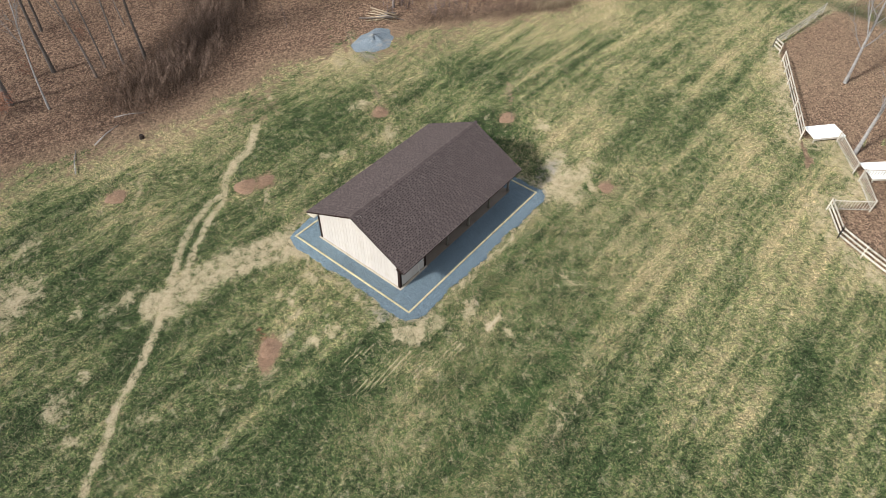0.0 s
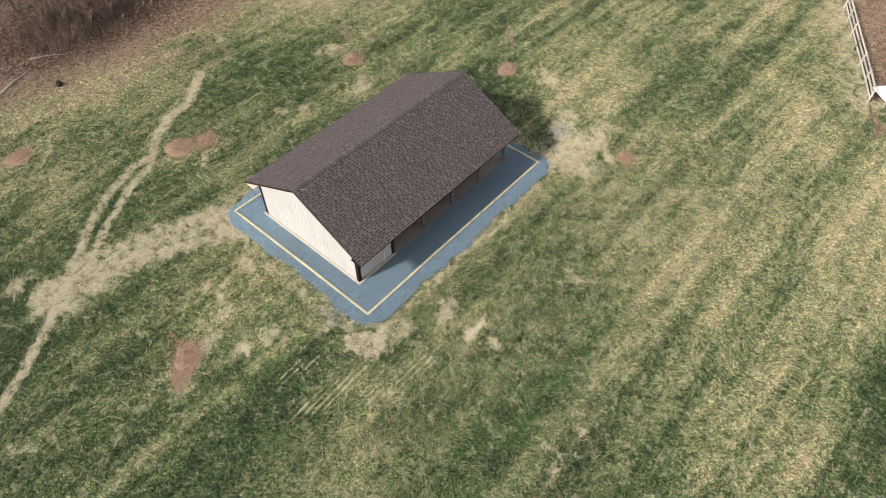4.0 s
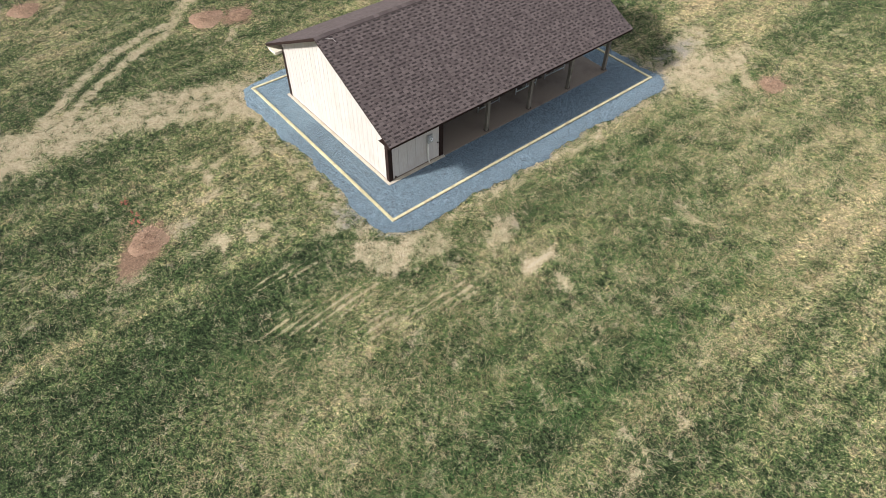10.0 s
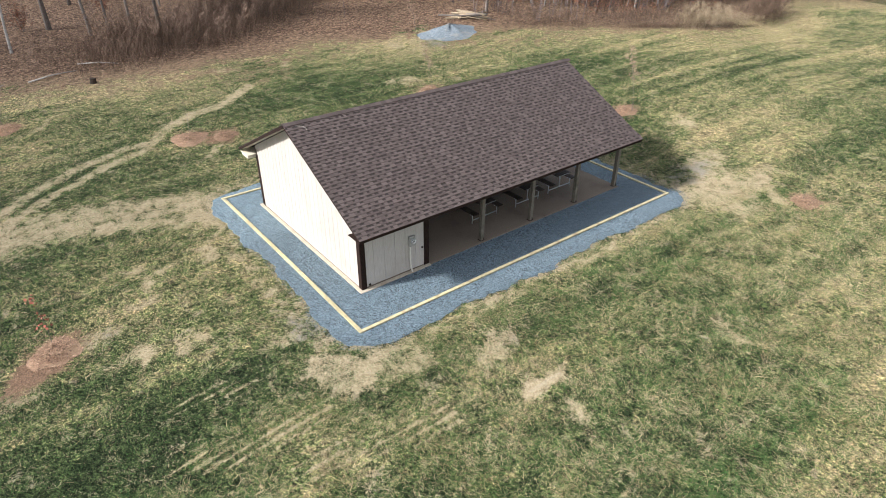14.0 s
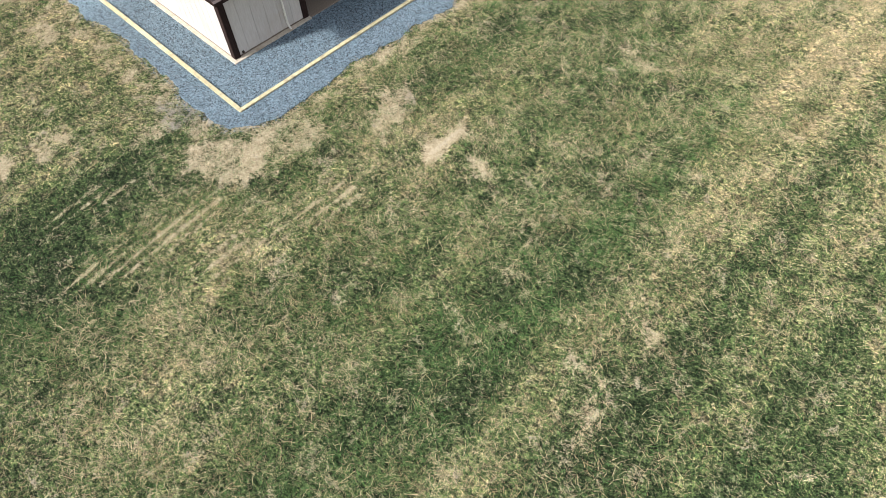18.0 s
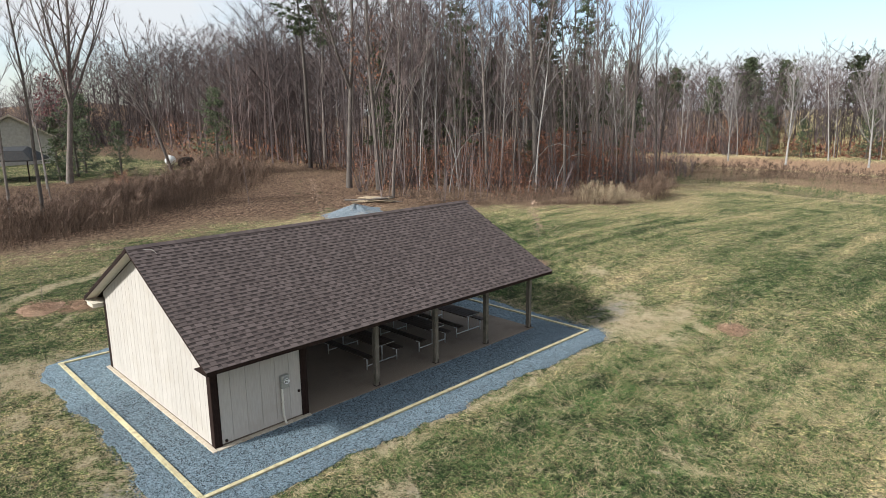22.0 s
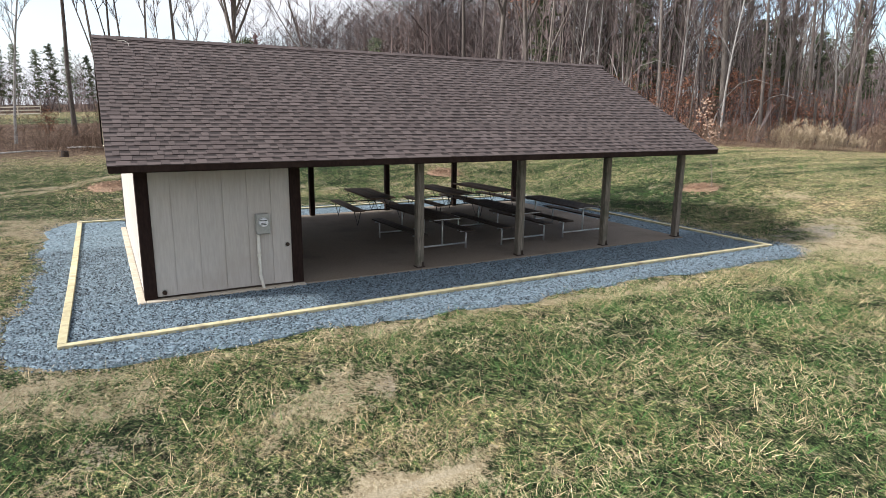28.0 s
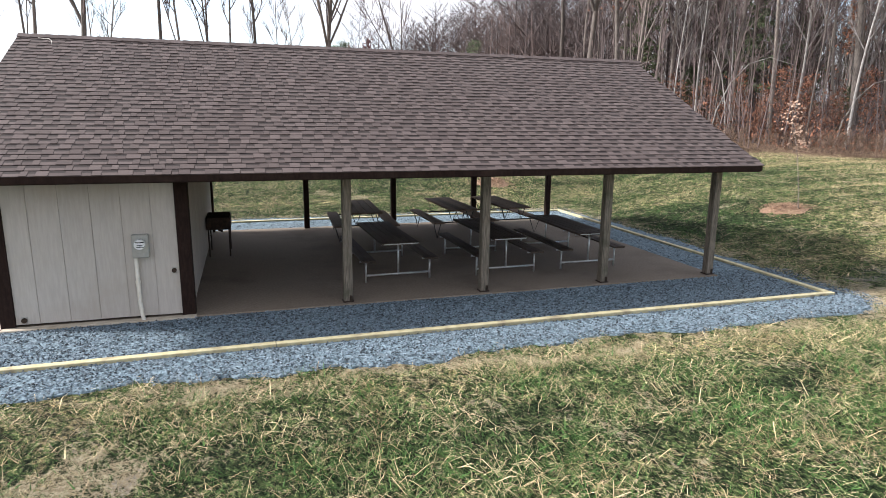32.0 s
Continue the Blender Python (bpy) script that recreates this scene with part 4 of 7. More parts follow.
for x in (0.135, 2.55):
    for y, w in ((0.17, 0.19), (7.30, 0.19)):
        post("corner_post", x, y, w, 2.12, M_TRIM, "dark brown painted corner post")
for x in BAYS[2:]:
    p = post("post", x, 0.17, 0.145, 2.10, M_POST, "weathered grey-brown timber post")
    bm = bmesh.new()
    bm_box(bm, (x + 0.015, 0.085, 0.005), (x + 0.062, 0.099, 0.115), 0.003)
    part("post_bracket", bm, M_RUST, p, "rusty steel post bracket")
    bm = bmesh.new()
    bm_box(bm, (x - 0.09, 0.08, 0.0), (x + 0.09, 0.26, 0.022), 0.004)
    part("base_plate", bm, M_RUST, p)
    post("post", x, 7.30, 0.14, 2.10, M_TRIM, "dark brown painted timber post")
for name, y in (("front_beam", 0.17), ("back_beam", 7.30)):
    bm = bmesh.new()
    bm_box(bm, (0.05, y - 0.075, 2.085), (12.42, y + 0.075, 2.345), 0.006)
    part(name, bm, M_BEAM, shelter, "dark brown header beam")
# trusses over each bay
for x in BAYS[1:] + [1.2, 3.8, 6.2, 8.6, 11.1]:
    bm = bmesh.new()
    for y0, y1 in ((0.0, RIDGE_Y), (7.47, RIDGE_Y)):
        t = [(y0, roof_z(y0) - 0.30), (y0, roof_z(y0) - 0.16), (y1, roof_z(y1) - 0.16), (y1, roof_z(y1) - 0.30)]
        bm_prism(bm, t, 0, x - 0.02, x + 0.02)
    bm_box(bm, (x - 0.019, 0.1, 2.346), (x + 0.019, 7.37, 2.44))
    for y0, y1 in ((2.4, 3.70), (5.08, 3.78)):
        bm_prism(bm, [(y0 - 0.04, 2.441), (y0 + 0.04, 2.441), (y1 + 0.04, 4.05), (y1 - 0.04, 4.05)], 0, x - 0.018, x + 0.018)
    part("truss", bm, M_BEAM, shelter)

# roof: deck, fascia, rake boards, soffits, shingles, ridge caps
bm = bmesh.new()
t = 0.05
prof = [(EAVE_F, roof_z(EAVE_F) - 0.02), (RIDGE_Y, RIDGE_Z - 0.02), (EAVE_B, roof_z(EAVE_B) - 0.02),
        (EAVE_B, roof_z(EAVE_B) - 0.02 - t), (RIDGE_Y, RIDGE_Z - 0.02 - t), (EAVE_F, roof_z(EAVE_F) - 0.02 - t)]
bm_prism(bm, prof, 0, ROOF_X0, ROOF_X1)
roof = part("roof", bm, M_TRIM, shelter, "brown asphalt shingle gable roof")
for name, y in (("fascia", EAVE_F), ("fascia", EAVE_B)):
    s = -1 if y < 0 else 1
    bm = bmesh.new()
    bm_box(bm, (ROOF_X0 - 0.012, min(y, y + s * 0.022), 2.125), (ROOF_X1 + 0.012, max(y, y + s * 0.022), 2.222), 0.004)
    part(name, bm, M_TRIM, shelter, "dark brown eave board")
    bm = bmesh.new()
    inner = 0.10 if s < 0 else 7.37
    bm_box(bm, (ROOF_X0, min(y - s * 0.012, inner), 2.112), (ROOF_X1, max(y - s * 0.012, inner), 2.123))
    part("soffit", bm, M_SOFFIT if s > 0 else M_TRIM, shelter)
for x, s in ((ROOF_X0, -1), (ROOF_X1, 1)):
    for y0 in (EAVE_F, EAVE_B):
        bm = bmesh.new()
        prof = [(y0, roof_z(y0) - 0.022), (y0, roof_z(y0) - (0.075 if y0 < 0 else 0.12)), (RIDGE_Y, RIDGE_Z - (0.075 if y0 < 0 else 0.14)), (RIDGE_Y, RIDGE_Z - 0.022)]
        bm_prism(bm, prof, 0, min(x, x + s * 0.022), max(x, x + s * 0.022))
        part("rake_board", bm, M_TRIM, shelter, "dark brown gable edge board")
        bm = bmesh.new()
        a, b = (x + 0.012, 0.045) if s < 0 else (12.40, x - 0.012)
        prof = [(y0, roof_z(y0) - 0.115), (y0, roof_z(y0) - 0.10), (RIDGE_Y, RIDGE_Z - 0.10), (RIDGE_Y, RIDGE_Z - 0.115)]
        bm_prism(bm, prof, 0, a, b)
        part("gable_soffit", bm, M_SOFFIT, shelter, "cream painted overhang underside")
bm = bmesh.new()
bm_box(bm, (-0.26, 7.42, 1.98), (0.08, 7.98, 2.10), 0.006)
part("eave_return", bm, M_SOFFIT, shelter, "white boxed eave end")

TILT = math.atan(SLOPE)
EXPOSURE_LEN = (RIDGE_Y - EAVE_F) / math.cos(TILT) / 34
WIDTHS = (0.09, 0.12, 0.15, 0.19)


def shingle_corners(w, thick):
    """A tab in its own plane: across, up the slope, proud of the deck; the upper end dives under the next course."""
    h = EXPOSURE_LEN + 0.03
    return [(0.0, 0.0, 0.0), (w, 0.0, 0.0), (w, h, 0.0), (0.0, h, 0.0), (0.002, 0.0, thick), (w - 0.002, 0.0, thick), (w - 0.002, h, 0.002), (0.002, h, 0.002),
            (0.002, h * 0.42, thick * 0.72), (w - 0.002, h * 0.42, thick * 0.72)]


TAB_FACES = ((4, 5, 9, 8), (8, 9, 6, 7), (0, 1, 5, 4), (1, 2, 6, 5), (3, 0, 4, 7))
TABS = {}
for w in WIDTHS:
    for thick in (0.013, 0.0175):
        me = bpy.data.meshes.new("shingle")
        me.from_pydata(shingle_corners(w, thick), [], TAB_FACES)
        me.materials.append(M_SHINGLE)
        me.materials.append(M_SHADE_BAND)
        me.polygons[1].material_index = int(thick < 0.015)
        TABS[w, thick] = me


def build_shingles():
    rng = random.Random(3)
    verts, faces, dark = [], [], []
    for front in (True, False):
        if front:
            base = Matrix.Translation((ROOF_X0 - 0.02, EAVE_F - 0.025, roof_z(EAVE_F) - 0.033)) @ Matrix.Rotation(TILT, 4, "X")
        else:
            base = Matrix.Translation((ROOF_X1 + 0.02, EAVE_B + 0.025, roof_z(EAVE_B) - 0.033)) @ Matrix.Rotation(math.pi, 4, "Z") @ Matrix.Rotation(TILT, 4, "X")
        count = 0
        for row in range(34):
            u, last = 0.0, 1
            end = ROOF_X1 - ROOF_X0 + 0.04
            while u < end - 0.05:
                w = rng.choice(WIDTHS)
                last = 1 - last if rng.random() < 0.92 else last
                thick = (0.013, 0.0175)[last]
                m = base @ Matrix.Translation((u, row * EXPOSURE_LEN + rng.uniform(-0.003, 0.003), 0.006))
                if front and row < 6 and count < 300:
                    ob = new("shingle", TABS[w, thick])
                    ob.parent = roof
                    ob.matrix_world = m
                    count += 1
                else:
                    k = len(verts)
                    verts.extend(m @ Vector(c) for c in shingle_corners(min(w, end - u), thick))
                    dark.append(thick < 0.015)
                    faces.extend(tuple(k + i for i in f) for f in TAB_FACES)
                u += w
    me = mesh_raw("shingle_field", verts, faces, M_SHINGLES)
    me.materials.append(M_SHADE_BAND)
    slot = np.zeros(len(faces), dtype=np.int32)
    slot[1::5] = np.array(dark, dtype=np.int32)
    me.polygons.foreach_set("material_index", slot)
    ob = part("shingle_field", me, None, roof)
    tagged(ob, "brown laminated asphalt shingles in courses", kind="stuff")
    cap = bpy.data.meshes.new("ridge_cap")
    d, drop = 0.13, 0.13 * math.tan(TILT)
    pts = []
    for x, lift in ((0.0, 0.022), (0.30, 0.008)):
        pts += [(x, -d, lift - drop), (x, 0.0, lift + 0.003), (x, d, lift - drop), (x, d, lift - drop - 0.012), (x, 0.0, lift - 0.012), (x, -d, lift - drop - 0.012)]
    quads = [(k, (k + 1) % 6, 6 + (k + 1) % 6, 6 + k) for k in range(6)] + [(0, 1, 4, 5), (1, 2, 3, 4)]
    cap.from_pydata(pts, [], quads)
    cap.materials.append(M_SHINGLE)
    x = ROOF_X0 - 0.02
    while x < ROOF_X1:
        ob = new("ridge_cap", cap)
        ob.parent = roof
        ob.location = (x, RIDGE_Y, RIDGE_Z + 0.004)
        x += 0.213


# a loose pale wire curled over the ridge
bm = bmesh.new()
bm_tube(bm, [(0.05, 3.55, 4.35), (0.15, 3.5, 4.33), (0.24, 3.46, 4.33), (0.30, 3.38, 4.28), (0.31, 3.30, 4.225)], 0.004, 5)
wire = part("loose_wire", bm, M_CONDUIT)
tagged(wire, "loose pale wire lying on the roof ridge", "wire")

# ---- electric meter on the store room's front ----
meter = thing("electric_meter", "grey electric meter box with glass dial and conduit on the wall", "meter")
FRONT = 0.108
bm = bmesh.new()
bm_box(bm, (1.84, FRONT - 0.11, 0.95), (2.07, FRONT, 1.30), 0.012)
box = part("meter_box", bm, M_METAL_BOX, meter, "grey enamelled steel box")
bm = bmesh.new()
bm_tube(bm, [(1.955, FRONT - 0.11, 1.165), (1.955, FRONT - 0.145, 1.165)], 0.082, 20)
part("meter_ring", bm, M_GALV, meter, "bright metal ring")
bm = bmesh.new()
bm_tube(bm, [(1.955, FRONT - 0.145, 1.165), (1.955, FRONT - 0.149, 1.165)], 0.066, 20)
dial = part("dial", bm, M_TANK, meter, "white dial plate")
bm = bmesh.new()
for dz, w in ((0.022, 0.045), (-0.012, 0.03), (-0.032, 0.036)):
    bm_box(bm, (1.955 - w, FRONT - 0.152, 1.165 + dz - 0.005), (1.955 + w, FRONT - 0.1495, 1.165 + dz + 0.005))
part("dial_print", bm, M_BLACKPIPE, dial)
bm = bmesh.new()
bm_tube(bm, [(1.955, FRONT - 0.146, 1.165), (1.955, FRONT - 0.20, 1.165), (1.955, FRONT - 0.225, 1.165)], [0.075, 0.07, 0.045], 20)
glass = part("glass_cover", bm, M_GLASS, meter, "clear glass dome", smooth=True)
glass.visible_shadow = False
bm = bmesh.new()
bm_tube(bm, [(1.875, FRONT - 0.05, 0.96), (1.875, FRONT - 0.05, 0.55), (1.880, FRONT - 0.055, 0.22), (1.905, FRONT - 0.09, 0.06), (1.93, FRONT - 0.12, -0.06)], 0.028, 10)
part("conduit", bm, M_CONDUIT, meter, "cream plastic conduit into the ground", smooth=True)
bm = bmesh.new()
bm_tube(bm, [(1.875, FRONT - 0.05, 0.56), (1.875, FRONT - 0.05, 0.60)], 0.036, 10)
part("coupling", bm, M_CONDUIT, meter)
for x, z, r in ((2.38, 0.72, 0.035), (0.34, 0.10, 0.038)):
    outlet = thing("wall_outlet", "small dark round outlet cap on the wall", "outlet", group="wall outlets")
    bm = bmesh.new()
    bm_tube(bm, [(x, FRONT, z), (x, FRONT - 0.035, z)], r, 12)
    part("cap", bm, M_RUST, outlet)
    bm = bmesh.new()
    bm_box(bm, (x - r, FRONT - 0.012, z - r * 1.2), (x + r, FRONT - 0.001, z + r * 1.2), 0.003)
    part("plate", bm, M_METAL_BOX, outlet)

# ---- picnic tables ----
def plank(name, parent, x0, x1, y0, y1, z0, z1, wood):
    bm = bmesh.new()
    bm_box(bm, (x0, y0, z0), (x1, y1, z1), 0.006)
    return part(name, bm, wood, parent)


def pipe(name, parent, pts, r, material, label=""):
    bm = bmesh.new()
    bm_tube(bm, pts, r, 8)
    return part(name, bm, material, parent, label, smooth=True)


def pipe_table():
    """A 2.4 m table on square galvanised end frames."""
    tb = thing("picnic_table", "picnic table with dark brown planks on a galvanised pipe frame", "picnic table", group="picnic tables under the roof")
    for k in range(5):
        x = -0.355 + k * 0.144
        plank("top_plank", tb, x, x + 0.134, -1.22, 1.22, 0.72, 0.76, M_PLANK)
    for s in (-1, 1):
        for k in range(2):
            x = s * 0.60 - 0.13 + k * 0.133
            plank("bench_plank", tb, x, x + 0.125, -1.22, 1.22, 0.42, 0.455, M_PLANK)
    for y in (-1.0, 1.0):
        pipe("foot_bar", tb, [(-0.62, y, 0.13), (0.62, y, 0.13)], 0.021, M_GALV, "galvanised cross pipe")
        pipe("centre_leg", tb, [(0, y, 0.13), (0, y, 0.70)], 0.021, M_GALV)
        pipe("top_rail", tb, [(-0.32, y, 0.70), (0.32, y, 0.70)], 0.02, M_GALV)
        for s in (-1, 1):
            pipe("leg", tb, [(s * 0.62, y, 0.0), (s * 0.62, y, 0.40)], 0.021, M_GALV)
            pipe("bench_rail", tb, [(s * 0.47, y, 0.40), (s * 0.74, y, 0.40)], 0.018, M_GALV)
    for y, s in ((-1.22, -1), (1.22, 1)):
        bm = bmesh.new()
        bm_box(bm, (-0.33, y - 0.004 if s < 0 else y, 0.735), (0.33, y if s < 0 else y + 0.004, 0.752))
        part("end_trim", bm, M_GALV, tb, "bright metal end strip")
    return tb


def steel_table():
    """A 2.4 m table on splayed black steel legs."""
    tb = thing("picnic_table", "picnic table with weathered brown planks on splayed black steel legs", "picnic table", group="picnic tables under the roof")
    for k in range(4):
        x = -0.37 + k * 0.187
        plank("top_plank", tb, x, x + 0.178, -1.2, 1.2, 0.73, 0.77, M_PLANK_OLD)
    for s in (-1, 1):
        plank("bench_plank", tb, s * 0.66 - 0.14, s * 0.66 + 0.14, -1.2, 1.2, 0.42, 0.455, M_PLANK_OLD)
    for y in (-0.92, 0.92):
        pipe("cross_bar", tb, [(-0.78, y, 0.41), (0.78, y, 0.41)], 0.017, M_BLACKPIPE, "black steel cross bar")
        for s in (-1, 1):
            pipe("leg", tb, [(s * 0.75, y - 0.06, 0.41), (s * 0.64, y, 0.012), (s * 0.52, y + 0.05, 0.41)], 0.013, M_BLACKPIPE)
            pipe("brace", tb, [(s * 0.12, y, 0.72), (s * 0.24, y, 0.41), (s * 0.34, y, 0.72)], 0.013, M_BLACKPIPE)
    return tb


first = pipe_table()
first.matrix_world = pose(6.12, 2.28, 0, 0, 0, 1.5)
for x, y, a in ((8.32, 2.24, 0.5), (10.22, 2.30, -0.5)):
    copy_thing(first, pose(x, y, 0, 0, 0, a))
first = steel_table()
first.matrix_world = pose(6.28, 5.95, 0, 0, 0, -3.0)
for x, y, a in ((8.68, 5.92, 0.5), (10.14, 5.98, 1.0)):
    copy_thing(first, pose(x, y, 0, 0, 0, a))

# the steel fire box that stands against the store room's inner wall
grill = thing("charcoal_grill", "dark rusty steel charcoal grill box on four thin legs", "grill")
bm = bmesh.new()
bm_box(bm, (2.62, 4.15, 0.60), (3.12, 5.05, 0.62), 0.004)
for lo, hi in (((2.62, 4.15, 0.62), (2.64, 5.05, 0.86)), ((3.10, 4.15, 0.62), (3.12, 5.05, 0.86)), ((2.64, 4.15, 0.62), (3.10, 4.17, 0.86)), ((2.64, 5.03, 0.62), (3.10, 5.05, 0.86))):
    bm_box(bm, lo, hi, 0.003)
part("fire_box", bm, M_RUST, grill)
for x in (2.66, 3.08):
    for y in (4.2, 5.0):
        pipe("leg", grill, [(x, y, 0.0), (x, y, 0.60)], 0.016, M_RUST)
pipe("valve", grill, [(2.85, 4.6, 0.60), (2.85, 4.6, 0.52), (2.93, 4.55, 0.50)], 0.022, M_RUST)
for k in range(9):
    y = 4.22 + k * 0.095
    pipe("grate_bar", grill, [(2.64, y, 0.845), (3.10, y, 0.845)], 0.006, M_RUST)


# ---- trees ----
class Sticks:
    """Collects tapered sticks of three to seven sides, and flat leaves, into one array mesh of triangles."""

    def __init__(self):
        self.v, self.f = [], []

    def stick(self, pts, radii, sides):
        base = len(self.v)
        for i, p in enumerate(pts):
            d = (pts[min(i + 1, len(pts) - 1)] - pts[max(i - 1, 0)])
            d = d.normalized() if d.length else Vector((0, 0, 1))
            u = d.orthogonal().normalized()
            w = d.cross(u)
            for k in range(sides):
                a = 2 * math.pi * k / sides
                self.v.append(p + radii[i] * (math.cos(a) * u + math.sin(a) * w))
        for i in range(len(pts) - 1):
            for k in range(sides):
                a, b = base + i * sides + k, base + i * sides + (k + 1) % sides
                self.f.append((a, b, b + sides))
                self.f.append((a, b + sides, a + sides))

    def twig(self, pts, r):
        k = len(self.v)
        a, _, c = pts
        u = (c - a).orthogonal().normalized() * r
        self.v += [a - u, a + u, c]
        self.f += [(k, k + 1, k + 2)]

    def leaf(self, p, size, rng):
        d = Vector((rng.uniform(-1, 1), rng.uniform(-1, 1), rng.uniform(-0.7, 0.5))).normalized()
        u = d.orthogonal().normalized() * size * 0.4
        k = len(self.v)
        self.v += [p - d * size * 0.5, p + u, p + d * size * 0.5, p - u]
        self.f += [(k, k + 1, k + 2), (k, k + 2, k + 3)]

    def arrays(self):
        return np.array([tuple(v) for v in self.v]), np.array(self.f, dtype=np.int64)

    def mesh(self, name, material, smooth=False):
        return mesh_raw(name, [tuple(v) for v in self.v], self.f, material, smooth)


def grow(rng, start, way, length, steps, wander, lift):
    pts, d = [start.copy()], way.normalized()
    for _ in range(steps):
        d = (d + Vector((rng.uniform(-1, 1), rng.uniform(-1, 1), rng.uniform(-0.6, 0.6))) * wander + Vector((0, 0, lift))).normalized()
        pts.append(pts[-1] + d * (length / steps))
    return pts


def bare_tree(seed, tall, radius, first=0.35, limbs=16, spread=0.30, twig_r=0.0085, fork=0):
    """Trunk and crown meshes of a leafless hardwood: trunk, limbs, branches and twigs, each thinner than what bears it."""
    rng = random.Random(seed)
    trunk, crown = Sticks(), Sticks()
    lines = []
    lead = grow(rng, Vector((0, 0, -0.3)), Vector((rng.uniform(-0.05, 0.05), rng.uniform(-0.05, 0.05), 1)), tall, 9, 0.045, 0.05)
    rad = [radius * (1.35 if i == 0 else 1.0) * (1 - 0.9 * (i / 9) ** 1.1) + 0.006 for i in range(10)]
    trunk.stick(lead, rad, 7)
    lines.append((lead, rad, first))
    for f in range(fork):
        k = 3 + f // 3
        a = 2.2 * f + rng.uniform(-0.4, 0.4)
        side_lead = grow(rng, lead[k], Vector((0.42 * math.cos(a), 0.42 * math.sin(a), 1)), tall * rng.uniform(0.6, 0.7), 6, 0.06, 0.06)
        r2 = [rad[k] * rng.uniform(0.5, 0.75) * (1 - 0.88 * i / 6) for i in range(7)]
        trunk.stick(side_lead, r2, 6)
        lines.append((side_lead, r2, 0.2))
    for line, rr, lowest in lines:
        n = len(line) - 1
        for j in range(limbs):
            f = lowest + (1 - lowest) * (j + rng.random() * 0.8) / limbs
            i = min(int(f * n), n - 1)
            p = line[i].lerp(line[i + 1], f * n - i)
            a = j * 2.4 + rng.uniform(-0.5, 0.5)
            size = tall * spread * (1.05 - 0.7 * (f - lowest) / (1 - lowest)) * rng.uniform(0.6, 1.15)
            limb = grow(rng, p, Vector((math.cos(a), math.sin(a), rng.uniform(0.8, 1.9))), size, 5, 0.10, 0.10)
            lr = rr[i] * rng.uniform(0.28, 0.45) + 0.008
            crown.stick(limb, [lr * (1 - 0.85 * q / 5) + 0.004 for q in range(6)], 4)
            for b in range(6):
                q = rng.uniform(1.0, 4.9)
                i2 = int(q)
                bp = limb[i2].lerp(limb[min(i2 + 1, 5)], q - i2)
                bd = (limb[min(i2 + 1, 5)] - limb[i2]).normalized() + Vector((rng.uniform(-1, 1), rng.uniform(-1, 1), rng.uniform(-0.1, 0.9))) * 0.65
                br = grow(rng, bp, bd, size * rng.uniform(0.3, 0.55), 3, 0.12, 0.08)
                crown.stick(br, [0.020, 0.015, 0.011, 0.007], 3)
                for _ in range(9):
                    i3 = rng.randrange(0, 3)
                    tp = br[i3].lerp(br[i3 + 1], rng.random())
                    td = (br[i3 + 1] - br[i3]).normalized() + Vector((rng.uniform(-1, 1), rng.uniform(-1, 1), rng.uniform(-0.2, 0.8))) * 0.7
                    tw = grow(rng, tp, td, size * rng.uniform(0.14, 0.34), 2, 0.12, 0.05)
                    crown.twig(tw, twig_r)
    return trunk, crown


def pine_tree(seed, tall, radius, low=0.55, reach=0.16, limbs=46, sprays=9, needles=9, leaf=0.30, wide=0.26):
    """A conifer: straight trunk, whorled limbs, and tufts of needles along the outer part of each."""
    rng = random.Random(seed)
    trunk, crown = Sticks(), Sticks()
    lead = grow(rng, Vector((0, 0, -0.3)), Vector((0, 0, 1)), tall, 8, 0.03, 0.02)
    trunk.stick(lead, [radius * (1 - 0.85 * i / 8) + 0.01 for i in range(9)], 6)
    for k in range(limbs):
        f = low + (1 - low) * (k + rng.random()) / limbs
        i = min(int(f * 8), 7)
        p = lead[i].lerp(lead[i + 1], f * 8 - i)
        a = k * 2.4 + rng.uniform(-0.6, 0.6)
        up = (f - low) / (1 - low)
        r = tall * reach * (1.0 - 0.72 * up ** 1.4) * rng.choice((0.35, 0.6, 0.85, 1.0, 1.25)) * rng.uniform(0.8, 1.1)
        line = grow(rng, p, Vector((math.cos(a), math.sin(a), rng.uniform(-0.1, 0.35) + 0.5 * up)), r, 3, 0.15, 0.06)
        trunk.stick(line, [0.035, 0.025, 0.016, 0.006], 3)
        for _ in range(sprays):
            q = rng.uniform(0.8, 2.99)
            j = int(q)
            tip = line[j].lerp(line[j + 1], q - j) + Vector((rng.gauss(0, wide), rng.gauss(0, wide), rng.gauss(0.05, wide * 0.4)))
            for _ in range(needles):
                crown.leaf(tip + Vector((rng.gauss(0, wide * 0.5), rng.gauss(0, wide * 0.5), rng.gauss(0, wide * 0.3))), leaf * rng.uniform(0.6, 1.2), rng)
    return trunk, crown


